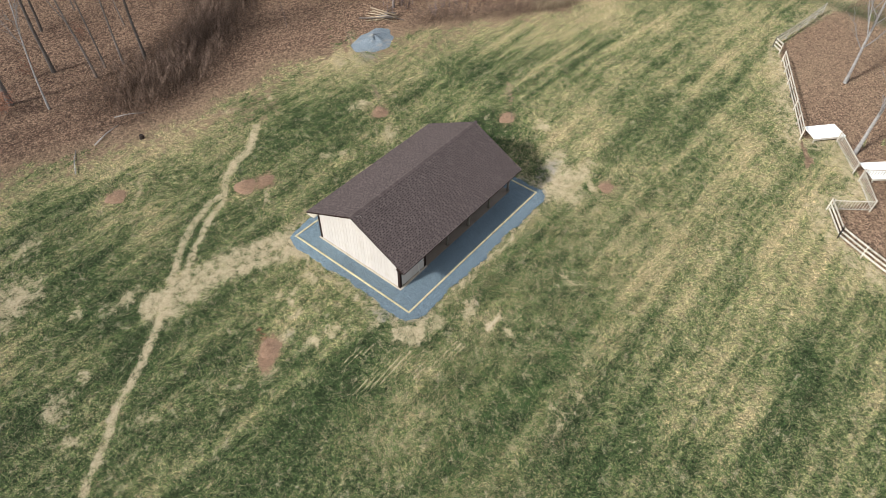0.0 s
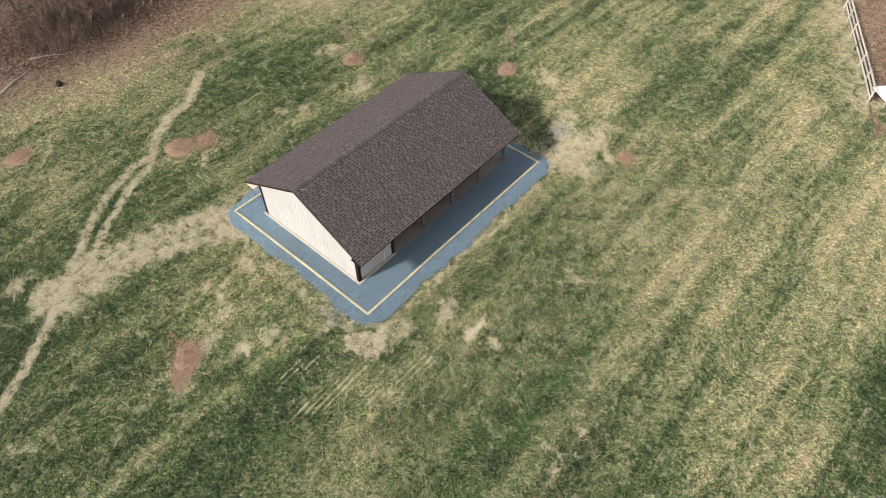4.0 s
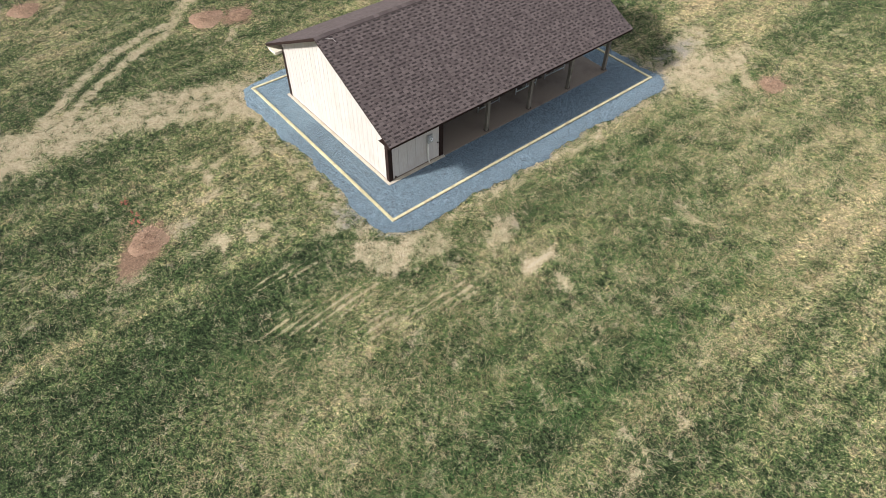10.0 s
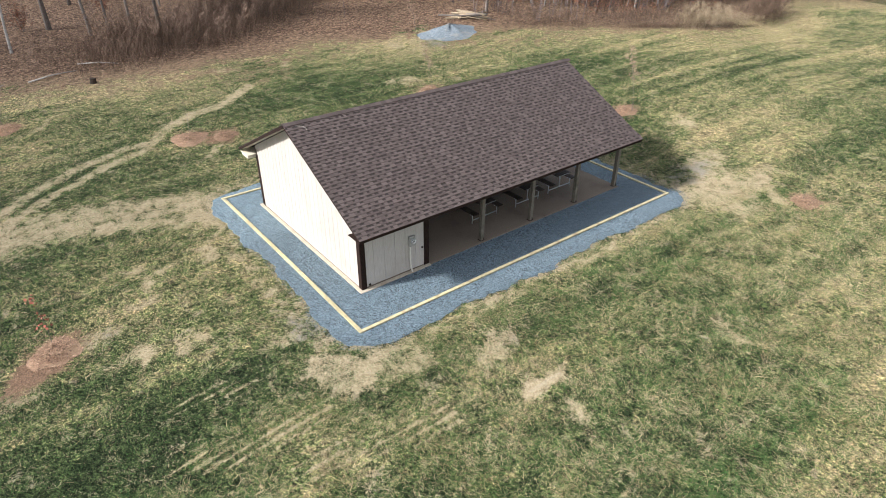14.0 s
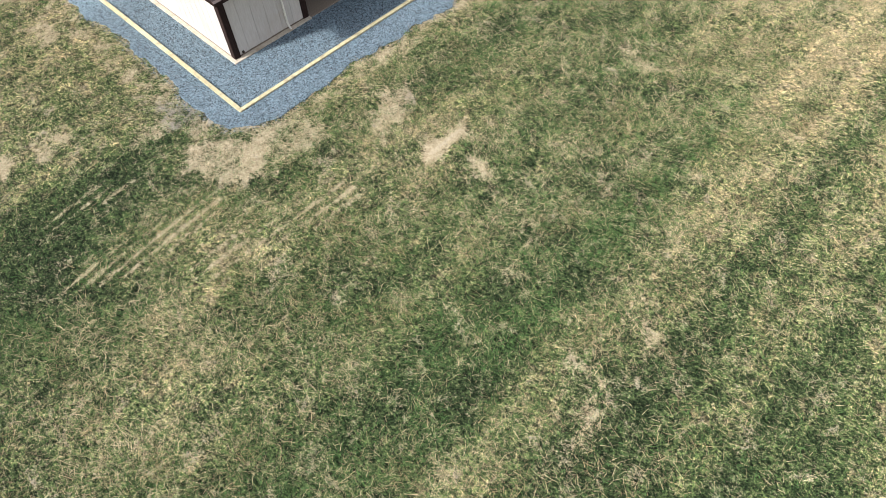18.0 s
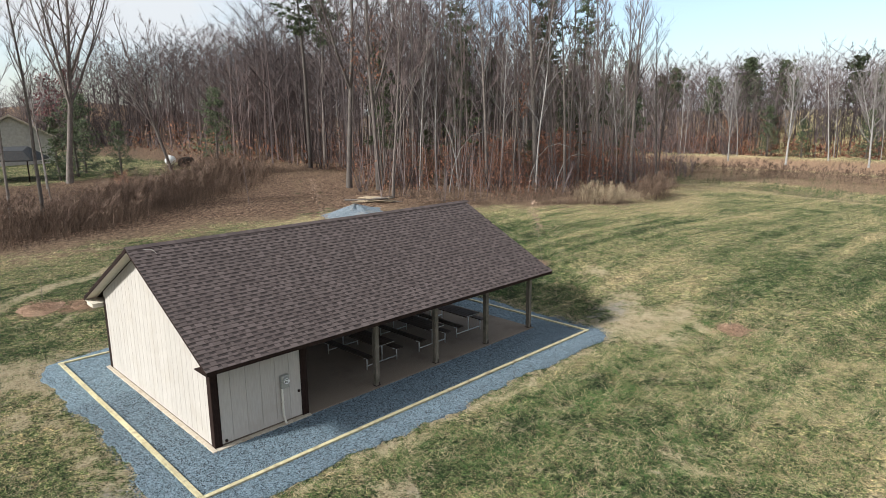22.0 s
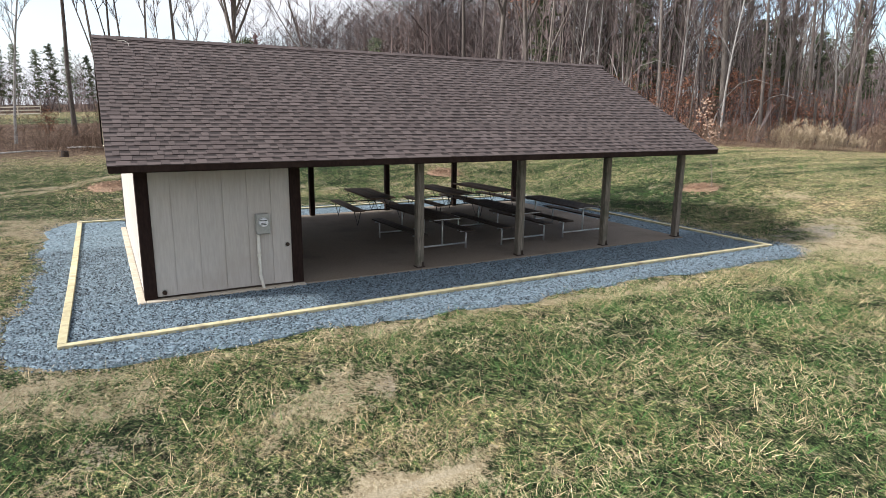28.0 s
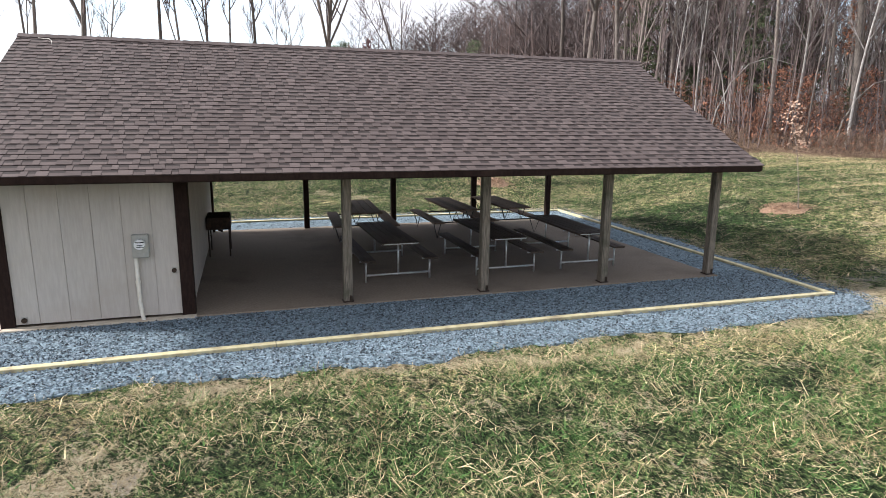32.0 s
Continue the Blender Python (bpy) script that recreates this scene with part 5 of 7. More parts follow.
def leafy_shrub(seed, tall, radius, stems, leaves, size, lowest=0.1, spread=0.45):
    rng = random.Random(seed)
    trunk, crown = Sticks(), Sticks()
    for s in range(stems):
        a = rng.uniform(0, 2 * math.pi)
        d = Vector((math.cos(a) * spread * rng.random(), math.sin(a) * spread * rng.random(), 1))
        line = grow(rng, Vector((0, 0, -0.1)), d, tall * rng.uniform(0.75, 1.0), 6, 0.08, 0.02)
        trunk.stick(line, [radius * (1 - 0.8 * i / 6) for i in range(7)], 5)
        for j in range(leaves // stems):
            f = lowest + (1 - lowest) * rng.random()
            i = min(int(f * 6), 5)
            p = line[i].lerp(line[i + 1], f * 6 - i)
            a2, r = rng.uniform(0, 2 * math.pi), spread * tall * 0.6 * rng.random() * (1.15 - f)
            q = p + Vector((math.cos(a2) * r, math.sin(a2) * r, r * rng.uniform(0, 0.7)))
            if j % 6 == 0:
                trunk.stick([p, q], [radius * 0.35, 0.003], 3)
            for _ in range(3):
                crown.leaf(q + Vector((rng.gauss(0, 0.07), rng.gauss(0, 0.07), rng.gauss(0, 0.06))), size * rng.uniform(0.6, 1.2), rng)
    return trunk, crown


def tree_thing(name, label, category, pair, bark, leaf, at, turn=0.0, group="", crown_name="crown"):
    tr = thing(name, label, category, at, turn, group)
    part("trunk", pair[0].mesh("trunk", bark, True), None, tr)
    part(crown_name, pair[1].mesh(crown_name, leaf), None, tr)
    return tr


def on_ground(x, y, sink=0.05):
    return (x, y, ground_z(x, y) - sink)


def plant(first, x, y, turn, size=1.0):
    c = copy_thing(first, pose(*on_ground(x, y), 0, 0, turn))
    c.scale = (size, size, size)
    return c


rng_w = random.Random(11)
WOOD = "leafless trees of the wood"
GREY_LABEL = "tall leafless grey-barked hardwood with fine bare twigs"
kinds = []
for seed, tall, r, first, limbs, spread, fork in ((1, 21, 0.15, 0.42, 15, 0.18, 0), (2, 18, 0.095, 0.45, 13, 0.15, 0), (3, 23, 0.20, 0.32, 19, 0.24, 1), (4, 16, 0.065, 0.40, 11, 0.15, 0), (5, 19, 0.12, 0.50, 14, 0.17, 1)):
    kinds.append((bare_tree(seed, tall, r, first, limbs, spread, fork=fork), M_BARK, M_TWIG, GREY_LABEL))
for seed, tall, r in ((6, 15, 0.055), (7, 18, 0.09)):
    kinds.append((bare_tree(seed, tall, r, 0.35, 14, 0.18), M_BARK_PALE, M_TWIG_PALE, "slender leafless tree with pale smooth bark"))
kinds.append((bare_tree(8, 22, 0.27, 0.38, 13, 0.25, fork=5), M_BARK, M_TWIG, "large leafless tree with several stems rising from one trunk"))
# trees that can be told apart: kind, x, y, size
SPOTS = [(2, 26.6, 30.4, 1.12), (2, 27.5, 27.4, 0.95), (5, 30.0, 25.1, 0.9), (2, 40.7, 21.1, 1.2), (2, 64.2, 24.1, 1.05), (4, 66.5, 22.0, 1.0), (0, 61.0, 23.2, 1.0),
         (0, 34.3, 24.5, 0.9), (5, 39.0, 26.0, 0.9), (6, 31.3, 24.3, 0.8), (4, 45.9, 20.9, 0.9), (6, 37.5, 22.6, 0.9), (6, 57.0, 22.0, 0.9), (5, 79.3, 28.3, 1.0)]
# round the yard on the house's side
SPOTS += [(7, 10.6, 51.5, 1.0), (5, 8.2, 49.0, 0.95), (2, -6.4, 37.3, 1.0), (0, -9.6, 39.7, 1.0), (4, -11.9, 47.6, 1.0), (0, -1.7, 39.0, 1.0), (4, 0.3, 35.5, 0.85), (1, 2.9, 35.5, 0.95), (1, 1.6, 36.3, 0.85), (0, 4.6, 34.6, 0.85),
          (3, 6.6, 41.0, 0.8), (6, -4.7, 34.4, 0.85), (3, 5.0, 47.0, 0.9), (1, -13.0, 43.0, 1.0), (3, -14.5, 34.5, 0.8), (1, -18.0, 44.0, 1.0), (0, -16.0, 38.0, 1.0), (3, -22.0, 42.0, 1.0), (6, -12.0, 37.0, 0.9), (3, -8.0, 50.0, 1.0),
          (1, -20.0, 37.0, 1.0), (4, 1.0, 46.0, 0.95), (3, 31.5, 23.0, 0.8)]
# the wood behind them
tries = 0
while len(SPOTS) < 160 and tries < 8000:
    tries += 1
    x, y = rng_w.uniform(22, 76), rng_w.uniform(18, 60)
    if past_edge(x, y) < 4 or strip(np.array([x]), np.array([y]), LANE, 3.5)[0] > 0:
        continue
    if x < 27 and y > 30 or y > 34 + 0.35 * x or (y - 20 > 22 and rng_w.random() < 0.5):
        continue
    if min((x - s[1]) ** 2 + (y - s[2]) ** 2 for s in SPOTS) < 1.4:
        continue
    SPOTS.append((rng_w.choice((0, 0, 1, 1, 1, 3, 3, 3, 3, 4, 4, 5, 6)), x, y, rng_w.uniform(0.75, 1.1)))
# pale trees on the far side of the low field
SPOTS += [(5, 142, 47, 1.3), (6, 132.8, 19.5, 1.3), (5, 141, 4, 1.2), (5, 122.8, 43.7, 1.15), (6, 143, -8, 1.3), (5, 138, 12, 1.1), (6, 137.5, 38.3, 1.15), (6, 139, 52, 1.1), (5, 144, -3, 1.2), (6, 138, 60, 1.1), (6, 145, 8, 1.3), (5, 143, 21, 1.3)]
made = {}
for k, x, y, size in SPOTS:
    pair, bark, twig, label = kinds[k]
    if k not in made:
        made[k] = tree_thing("tree", label, "tree", pair, bark, twig, on_ground(x, y), rng_w.uniform(0, 360), WOOD)
        made[k].scale = (size, size, size)
    else:
        plant(made[k], x, y, rng_w.uniform(0, 360), size)

# one leaning over the tank
leaning = tree_thing("tree", "leafless tree leaning over beside the white tank", "tree", bare_tree(9, 15, 0.15, 0.30, 12, 0.26, fork=2), M_BARK, M_TWIG, on_ground(18.6, 47.5), 0, WOOD)
leaning.matrix_world = pose(*on_ground(18.6, 47.5), 6, -15, 0)

# evergreens: tall bare-stemmed pines, and full ones seen far off
pines = [pine_tree(21, 23, 0.22, 0.58, 0.15, 40, 9, 17, 0.20, 0.28), pine_tree(22, 17, 0.16, 0.25, 0.15, 44, 8, 14, 0.24, 0.34), pine_tree(23, 20, 0.20, 0.50, 0.22, 30, 8, 8, 0.52, 0.6)]
PINES = [(0, 58, 27.5, 1.0), (0, 54, 29, 0.95), (0, 33, 46, 1.05), (0, 37, 49, 1.0), (0, 43, 34, 0.9), (1, 76, 32, 1.0), (1, 33, 33, 0.75), (1, 41, 31, 0.8), (0, 64, 39, 0.9), (1, 52, 36, 0.8), (1, 61, 30, 0.7), (1, 47, 41, 0.9)]
for count, y0, y1 in ((8, 36, 60), (6, 62, 86), (4, -40, 28)):
    PINES += [(2, rng_w.uniform(156, 180), rng_w.uniform(y0, y1), rng_w.uniform(0.7, 1.05)) for _ in range(count)]
PINES += [(1, -46 + 2.3 * k + rng_w.uniform(-1.5, 1.5), rng_w.uniform(100, 116), rng_w.uniform(0.45, 0.65)) for k in range(23)]
PINES += [(2, rng_w.uniform(66, 100), rng_w.uniform(36, 62), rng_w.uniform(0.6, 0.9)) for _ in range(12)]
got = {}
for k, x, y, size in PINES:
    if k not in got:
        got[k] = tree_thing("pine_tree", "tall dark green pine with a bare lower trunk", "pine tree", pines[k], M_BARK, M_NEEDLE, on_ground(x, y), 0, "pines among the bare trees")
        got[k].scale = (size, size, size)
    else:
        plant(got[k], x, y, rng_w.uniform(0, 360), size)
cedar_pair = pine_tree(31, 5.5, 0.09, 0.05, 0.34, 44, 9, 11, 0.11, 0.19)
cedar = tree_thing("cedar", "bushy dark green cedar at the edge of the brush", "cedar", cedar_pair, M_BARK, M_NEEDLE, on_ground(15.8, 53.4), 0, "cedars")
for x, y, s in ((29.5, 61.2, 1.6), (12.6, 56.0, 1.4), (14.0, 58.5, 1.5), (10.5, 54.0, 1.1), (34.0, 28.5, 0.9), (46.0, 26.0, 0.8), (140.0, 33.0, 2.0), (141.0, 15.0, 1.8), (139.0, 26.0, 1.5)):
    plant(cedar, x, y, 40 + 25 * x, s)

# beeches that keep their rust-brown leaves
beech = tree_thing("beech_sapling", "young beech with clinging rust-brown dry leaves", "beech", leafy_shrub(41, 5.0, 0.03, 2, 300, 0.12, 0.12, 0.5), M_BARK, M_LEAF_RUST, on_ground(37.0, 23.0), 0, "young beeches")
for k in range(50):
    x = rng_w.uniform(30, 92) if k < 30 else rng_w.uniform(31, 60)
    y = 20 + (rng_w.uniform(2, 22) if k < 30 else rng_w.uniform(0, 7))
    if past_edge(x, y) > 3:
        plant(beech, x, y, rng_w.uniform(0, 360), rng_w.uniform(0.5, 1.2))
for _ in range(20):
    plant(beech, rng_w.uniform(139, 150), rng_w.uniform(-30, 70), rng_w.uniform(0, 360), rng_w.uniform(1.0, 1.9))
# broad crowns that still hold dull red leaves
oak = tree_thing("oak_tree", "broad oak holding dull red leaves behind the yard", "oak tree", leafy_shrub(43, 15.0, 0.16, 5, 520, 0.42, 0.35, 0.62), M_BARK, M_LEAF_WINE, on_ground(24.0, 112.0), 0, "oaks holding leaves")
plant(oak, 5.0, 108.0, 60, 0.8)
rusty = tree_thing("oak_tree", "slim oak with orange-brown leaves clinging to its crown", "oak tree", leafy_shrub(44, 17.0, 0.09, 2, 200, 0.22, 0.62, 0.30), M_BARK, M_LEAF_RUST, on_ground(29.5, 29.0), 0, "oaks holding leaves")
plant(rusty, 47.0, 28.0, 80, 0.8)

# russet bushes under the thin trees on the house's side
bush = tree_thing("bush", "low bush with russet dry leaves under thin trees", "bush", leafy_shrub(46, 2.4, 0.015, 6, 260, 0.10, 0.2, 0.7), M_BARK, M_LEAF_RUST, on_ground(-7.2, 36.5), 0, "russet bushes")
for x, y, s in ((-3.2, 39.5, 0.9), (-11.5, 41.0, 1.1), (2.6, 41.5, 0.8), (12.8, 44.5, 0.8)):
    plant(bush, x, y, 60 * x, s)

# arching bare saplings at the wood's edge
for x, y, dx, tall in ((31.0, 22.6, 4.2, 5.0), (38.0, 19.8, 3.8, 4.2), (41.0, 19.0, 3.0, 3.4), (33.0, 23.4, -2.6, 6.0)):
    st = Sticks()
    pts = [Vector((dx * (t ** 1.6), 0.2 * math.sin(3 * t), tall * math.sin(t * 2.0))) for t in (0, 0.2, 0.4, 0.6, 0.8, 1.0)]
    st.stick(pts, [0.05, 0.045, 0.04, 0.03, 0.02, 0.01], 5)
    arch = thing("arching_sapling", "bare pale sapling bent over in an arch", "sapling", on_ground(x, y), -40, "arching saplings")
    part("trunk", st.mesh("trunk", M_BARK_PALE, True), None, arch)


# thin stems and litter of the undergrowth
def build_undergrowth():
    rng = np.random.default_rng(17)
    st = Sticks()
    rr = random.Random(19)
    n = 0
    while n < 700:
        x, y = rng.uniform(16, 98), rng.uniform(18, 56)
        e = past_edge(x, y)
        if e < 1.5 or strip(np.array([x]), np.array([y]), LANE, 3.0)[0] > 0 or (x < 27 and y > 30):
            continue
        tall = rng.uniform(2.5, 11)
        z = ground_z(x, y) - 0.05
        line = grow(rr, Vector((x, y, z)), Vector((rng.uniform(-0.15, 0.15), rng.uniform(-0.15, 0.15), 1)), tall, 4, 0.06, 0.02)
        r = 0.008 + 0.0032 * tall
        st.stick(line, [r, r * 0.8, r * 0.6, r * 0.4, r * 0.15], 4)
        for _ in range(5):
            i = rr.randrange(1, 4)
            p = line[i].lerp(line[i + 1], rr.random())
            q = grow(rr, p, Vector((rr.uniform(-1, 1), rr.uniform(-1, 1), rr.uniform(0.3, 1))), tall * rr.uniform(0.12, 0.3), 2, 0.2, 0.05)
            st.stick(q, [r * 0.35, r * 0.25, 0.003], 3)
        n += 1
    ob = new("undergrowth", st.mesh("undergrowth", M_TWIG))
    tagged(ob, "thin bare stems of undergrowth filling the wood", "undergrowth", kind="stuff")


build_undergrowth()


def blades(n, x, y, z, tall, lean, width, rng, material, name, bent=True):
    """n thin upright blades, each one bent triangle strip, or a single sliver."""
    a, b = rng.uniform(0, 2 * math.pi, n), rng.uniform(0, 2 * math.pi, n)
    ux, uy = np.cos(a) * width, np.sin(a) * width
    lx, ly = np.cos(b) * lean * tall, np.sin(b) * lean * tall
    if not bent:
        v = np.stack([np.stack([x - ux, y - uy, z], 1), np.stack([x + ux, y + uy, z], 1), np.stack([x + lx, y + ly, z + tall], 1)], 1)
        return new(name, mesh_raw(name, v.reshape(-1, 3), np.arange(3 * n).reshape(-1, 3), material))
    v = np.empty((n, 5, 3))
    curl = rng.normal(0, 0.32, n)
    for k, (sx, f, g) in enumerate(((-1, 0, 0), (1, 0, 0), (0.8, 0.8, 0.5), (-0.8, 0.8, 0.5), (0, 0.65, 1))):
        bow = curl * g * g
        v[:, k, 0] = x + ux * sx + lx * g - ly * bow
        v[:, k, 1] = y + uy * sx + ly * g + lx * bow
        v[:, k, 2] = z + tall * f
    tri = np.array([(0, 1, 2), (0, 2, 3), (3, 2, 4)])
    faces = (tri[None] + 5 * np.arange(n)[:, None, None]).reshape(-1, 3)
    return new(name, mesh_raw(name, v.reshape(-1, 3), faces, material))


def bake(name, templates, material, pick, x, y, z, turn, size, lean=0.0):
    """Many small plants joined into one mesh: each a template turned, scaled and set down, some leaning."""
    vs, fs, start = [], [], 0
    for k, (v, f) in enumerate(templates):
        i = np.nonzero(pick == k)[0]
        if not len(i):
            continue
        c, s = np.cos(turn[i])[:, None], np.sin(turn[i])[:, None]
        sc = size[i][:, None]
        px, py, pz = (v[None, :, 0] * c - v[None, :, 1] * s) * sc, (v[None, :, 0] * s + v[None, :, 1] * c) * sc, v[None, :, 2] * sc
        tip = np.broadcast_to(lean, x.shape)[i][:, None] * pz * pz / np.maximum(pz.max(1, keepdims=True), 0.01)
        p = np.stack([px + tip + x[i][:, None], py - 0.35 * tip + y[i][:, None], pz + z[i][:, None]], 2)
        vs.append(p.reshape(-1, 3))
        fs.append((f[None] + (start + len(v) * np.arange(len(i)))[:, None, None]).reshape(-1, 3))
        start += len(i) * len(v)
    return new(name, mesh_raw(name, np.concatenate(vs), np.concatenate(fs), material))


def distant_tree(seed, tall, spread, thick, twigs, girth):
    """A bare crown for the far woods: trunk, rising limbs and a haze of fine twigs."""
    rng = random.Random(seed)
    st = Sticks()
    lead = grow(rng, Vector((0, 0, -0.2)), Vector((0, 0, 1)), tall, 5, 0.06, 0.03)
    st.stick(lead, [girth * k for k in (1.0, 0.85, 0.68, 0.5, 0.3, 0.08)], 3)
    for j in range(15):
        f = 0.14 + 0.84 * (j + rng.random()) / 15
        i = min(int(f * 5), 4)
        p = lead[i].lerp(lead[i + 1], f * 5 - i)
        a = j * 2.4 + rng.uniform(-0.5, 0.5)
        size = tall * spread * math.sin(math.pi * min(0.93, 0.22 + 0.75 * (f - 0.14))) * rng.uniform(0.7, 1.1)
        limb = grow(rng, p, Vector((math.cos(a), math.sin(a), rng.uniform(0.4, 1.2))), size, 3, 0.16, 0.10)
        st.twig((limb[0], limb[1], limb[2]), 0.03)
        st.twig((limb[1], limb[2], limb[3]), 0.025)
        for _ in range(twigs):
            q = rng.uniform(0.3, 2.99)
            k = int(q)
            bp = limb[k].lerp(limb[k + 1], q - k)
            bd = (limb[k + 1] - limb[k]).normalized() + Vector((rng.uniform(-1, 1), rng.uniform(-1, 1), rng.uniform(-0.6, 0.6))) * 1.0
            st.twig((bp, bp, bp + bd.normalized() * size * rng.uniform(0.15, 0.40)), thick)
    return st.arrays()


def brushy(seed, stems, tall, twigs, thick):
    """A leafless bush of many thin stems."""
    rng = random.Random(seed)
    st = Sticks()
    for _ in range(stems):
        a = rng.uniform(0, 2 * math.pi)
        base = Vector((math.cos(a), math.sin(a), 0)) * tall * 0.12 * rng.random()
        line = grow(rng, base, Vector((math.cos(a) * 0.35, math.sin(a) * 0.35, 1)), tall * rng.uniform(0.5, 1.0), 3, 0.14, 0.02)
        st.twig((line[0], line[1], line[2]), thick)
        st.twig((line[1], line[2], line[3]), thick * 0.7)
        for _ in range(twigs):
            k = rng.randrange(0, 3)
            p = line[k].lerp(line[k + 1], rng.random())
            d = Vector((rng.uniform(-1, 1), rng.uniform(-1, 1), rng.uniform(0.0, 1.2))).normalized()
            st.twig((p, p, p + d * tall * rng.uniform(0.12, 0.3)), thick * 0.6)
    return st.arrays()


def feathery(seed, tall, plume, leaves, broad=0.0065):
    """A tall dead weed: bare lower stem, side shoots, and a drooping feathery head."""
    rng = random.Random(seed)
    st = Sticks()
    line = grow(rng, Vector((0, 0, 0)), Vector((rng.uniform(-0.15, 0.15), rng.uniform(-0.15, 0.15), 1)), tall, 4, 0.08, 0.0)
    st.stick(line, [0.008, 0.007, 0.006, 0.004, 0.002], 3)
    for k in range(leaves):
        f = 1 - plume * rng.random() ** 1.3
        i = min(int(f * 4), 3)
        p = line[i].lerp(line[i + 1], f * 4 - i)
        a = rng.uniform(0, 2 * math.pi)
        out = tall * (0.05 + 0.20 * (1 - f)) * rng.uniform(0.4, 1.1)
        q = p + Vector((math.cos(a) * out, math.sin(a) * out, out * rng.uniform(0.2, 1.5)))
        st.twig((p, p, q), 0.004)
        u = ((q - p).normalized() + Vector((rng.uniform(-0.6, 0.6), rng.uniform(-0.6, 0.6), rng.uniform(0.0, 0.8)))).normalized() * tall * 0.075
        w = u.orthogonal().normalized() * tall * broad
        n = len(st.v)
        st.v += [q - u, q + w, q + u, q - w]
        st.f += [(n, n + 1, n + 2), (n, n + 2, n + 3)]
    return st.arrays()


def build_far_woods():
    """The woods beyond: bare crowns, bushes at their feet, and the rust-brown understory below."""
    rng = np.random.default_rng(37)
    px, py = [], []
    for n, x0, x1, y0, y1 in ((270, 30, 125, 52, 112), (120, 36, 66, 62, 104), (80, 32, 52, 54, 80), (130, 34, 66, 32, 58), (190, 22, 72, 96, 132), (560, -110, 56, 119, 185), (980, 139, 205, -60, 110)):
        px.append(rng.uniform(x0, x1, n))
        py.append(rng.uniform(y0, y1, n))
    x, y = np.concatenate(px), np.concatenate(py)
    n = len(x)
    away = np.arange(n) >= 790
    crowns = [distant_tree(70 + k, t, sp, 0.015, 24, 0.085) for k, (t, sp) in enumerate(((17, 0.30), (15, 0.34), (18, 0.26), (16, 0.31)))] + [distant_tree(75 + k, t, sp, 0.024, 24, 0.10) for k, (t, sp) in enumerate(((17, 0.26), (15, 0.32), (18, 0.22), (14, 0.34)))]
    size = rng.uniform(0.75, 1.12, n) * np.where(x > 135, 1.1, 1.0) * np.where(y > 110, 0.58 + 0.38 * smooth(18, 50, x), 1.0) * np.where((y < 60) & (x < 70), 1.2, 1.0)
    ob = bake("far_woods", crowns, M_FARWOOD, rng.integers(0, 4, n) + 4 * away, x, y, height(x, y) - 0.1, rng.uniform(0, 2 * math.pi, n), size)
    tagged(ob, "grey-brown leafless woods closing the view", "woods", kind="stuff")
    bushes = [brushy(80 + k, 8, 3.4, 5, 0.024) for k in range(4)]
    tx, ty = [], []
    for q, x0, x1, y0, y1 in ((500, -110, 46, 119, 140), (380, 30, 125, 44, 96), (420, 16, 80, 88, 130), (900, 137, 158, -62, 100), (420, 26, 92, 17, 46)):
        ax, ay = rng.uniform(x0, x1, q), rng.uniform(y0, y1, q)
        keep = (past_edge(ax, ay) > 2.2) & (strip(ax, ay, LANE, 3.2) < 0.1)
        tx.append(ax[keep])
        ty.append(ay[keep])
    tx, ty = np.concatenate(tx), np.concatenate(ty)
    q = len(tx)
    ob = bake("far_thicket", bushes, M_FARWOOD, rng.integers(0, 4, q), tx, ty, height(tx, ty) - 0.05, rng.uniform(0, 2 * math.pi, q), rng.uniform(0.5, 1.3, q) * np.where((tx > 135) | (ty > 100), 1.7, 1.0))
    tagged(ob, "leafless bushes along the feet of the woods", "thicket", kind="stuff")
    m = 120000
    zone = rng.random(m)
    ux = np.where(zone < 0.3, rng.uniform(140, 160, m), np.where(zone < 0.45, rng.uniform(28, 120, m), rng.uniform(26, 84, m)))
    uy = np.where(zone < 0.3, rng.uniform(-80, 90, m), np.where(zone < 0.45, rng.uniform(46, 90, m), 14 + rng.uniform(3, 32, m)))
    keep = (past_edge(ux, uy) > 2.5) | (zone < 0.3)
    keep &= strip(ux, uy, LANE, 3.0) < 0.1
    ux, uy = ux[keep], uy[keep]
    clump = wave(ux, uy, 0.45, 5.0) + 0.6 * wave(ux, uy, 1.3, 1.0) + rng.normal(0, 0.25, len(ux)) > 0.0
    ux, uy = ux[clump], uy[clump]
    uz = height(ux, uy) + rng.uniform(0.1, 1, len(ux)) ** 1.8 * (3.6 + 2.4 * wave(ux, uy, 0.3, 2.0))
    p = np.stack([ux, uy, uz], 1)[:, None] + rng.normal(0, 1, (len(ux), 3, 3)) * np.where(ux > 130, 0.20, np.where(uy > 46, 0.14, 0.06))[:, None, None]
    ob = new("understory", mesh_raw("understory", p.reshape(-1, 3), np.arange(3 * len(ux)).reshape(-1, 3), M_LEAF_RUST))
    tagged(ob, "dry rust-brown leaves hanging in the understory", "leaves", kind="stuff")


build_far_woods()


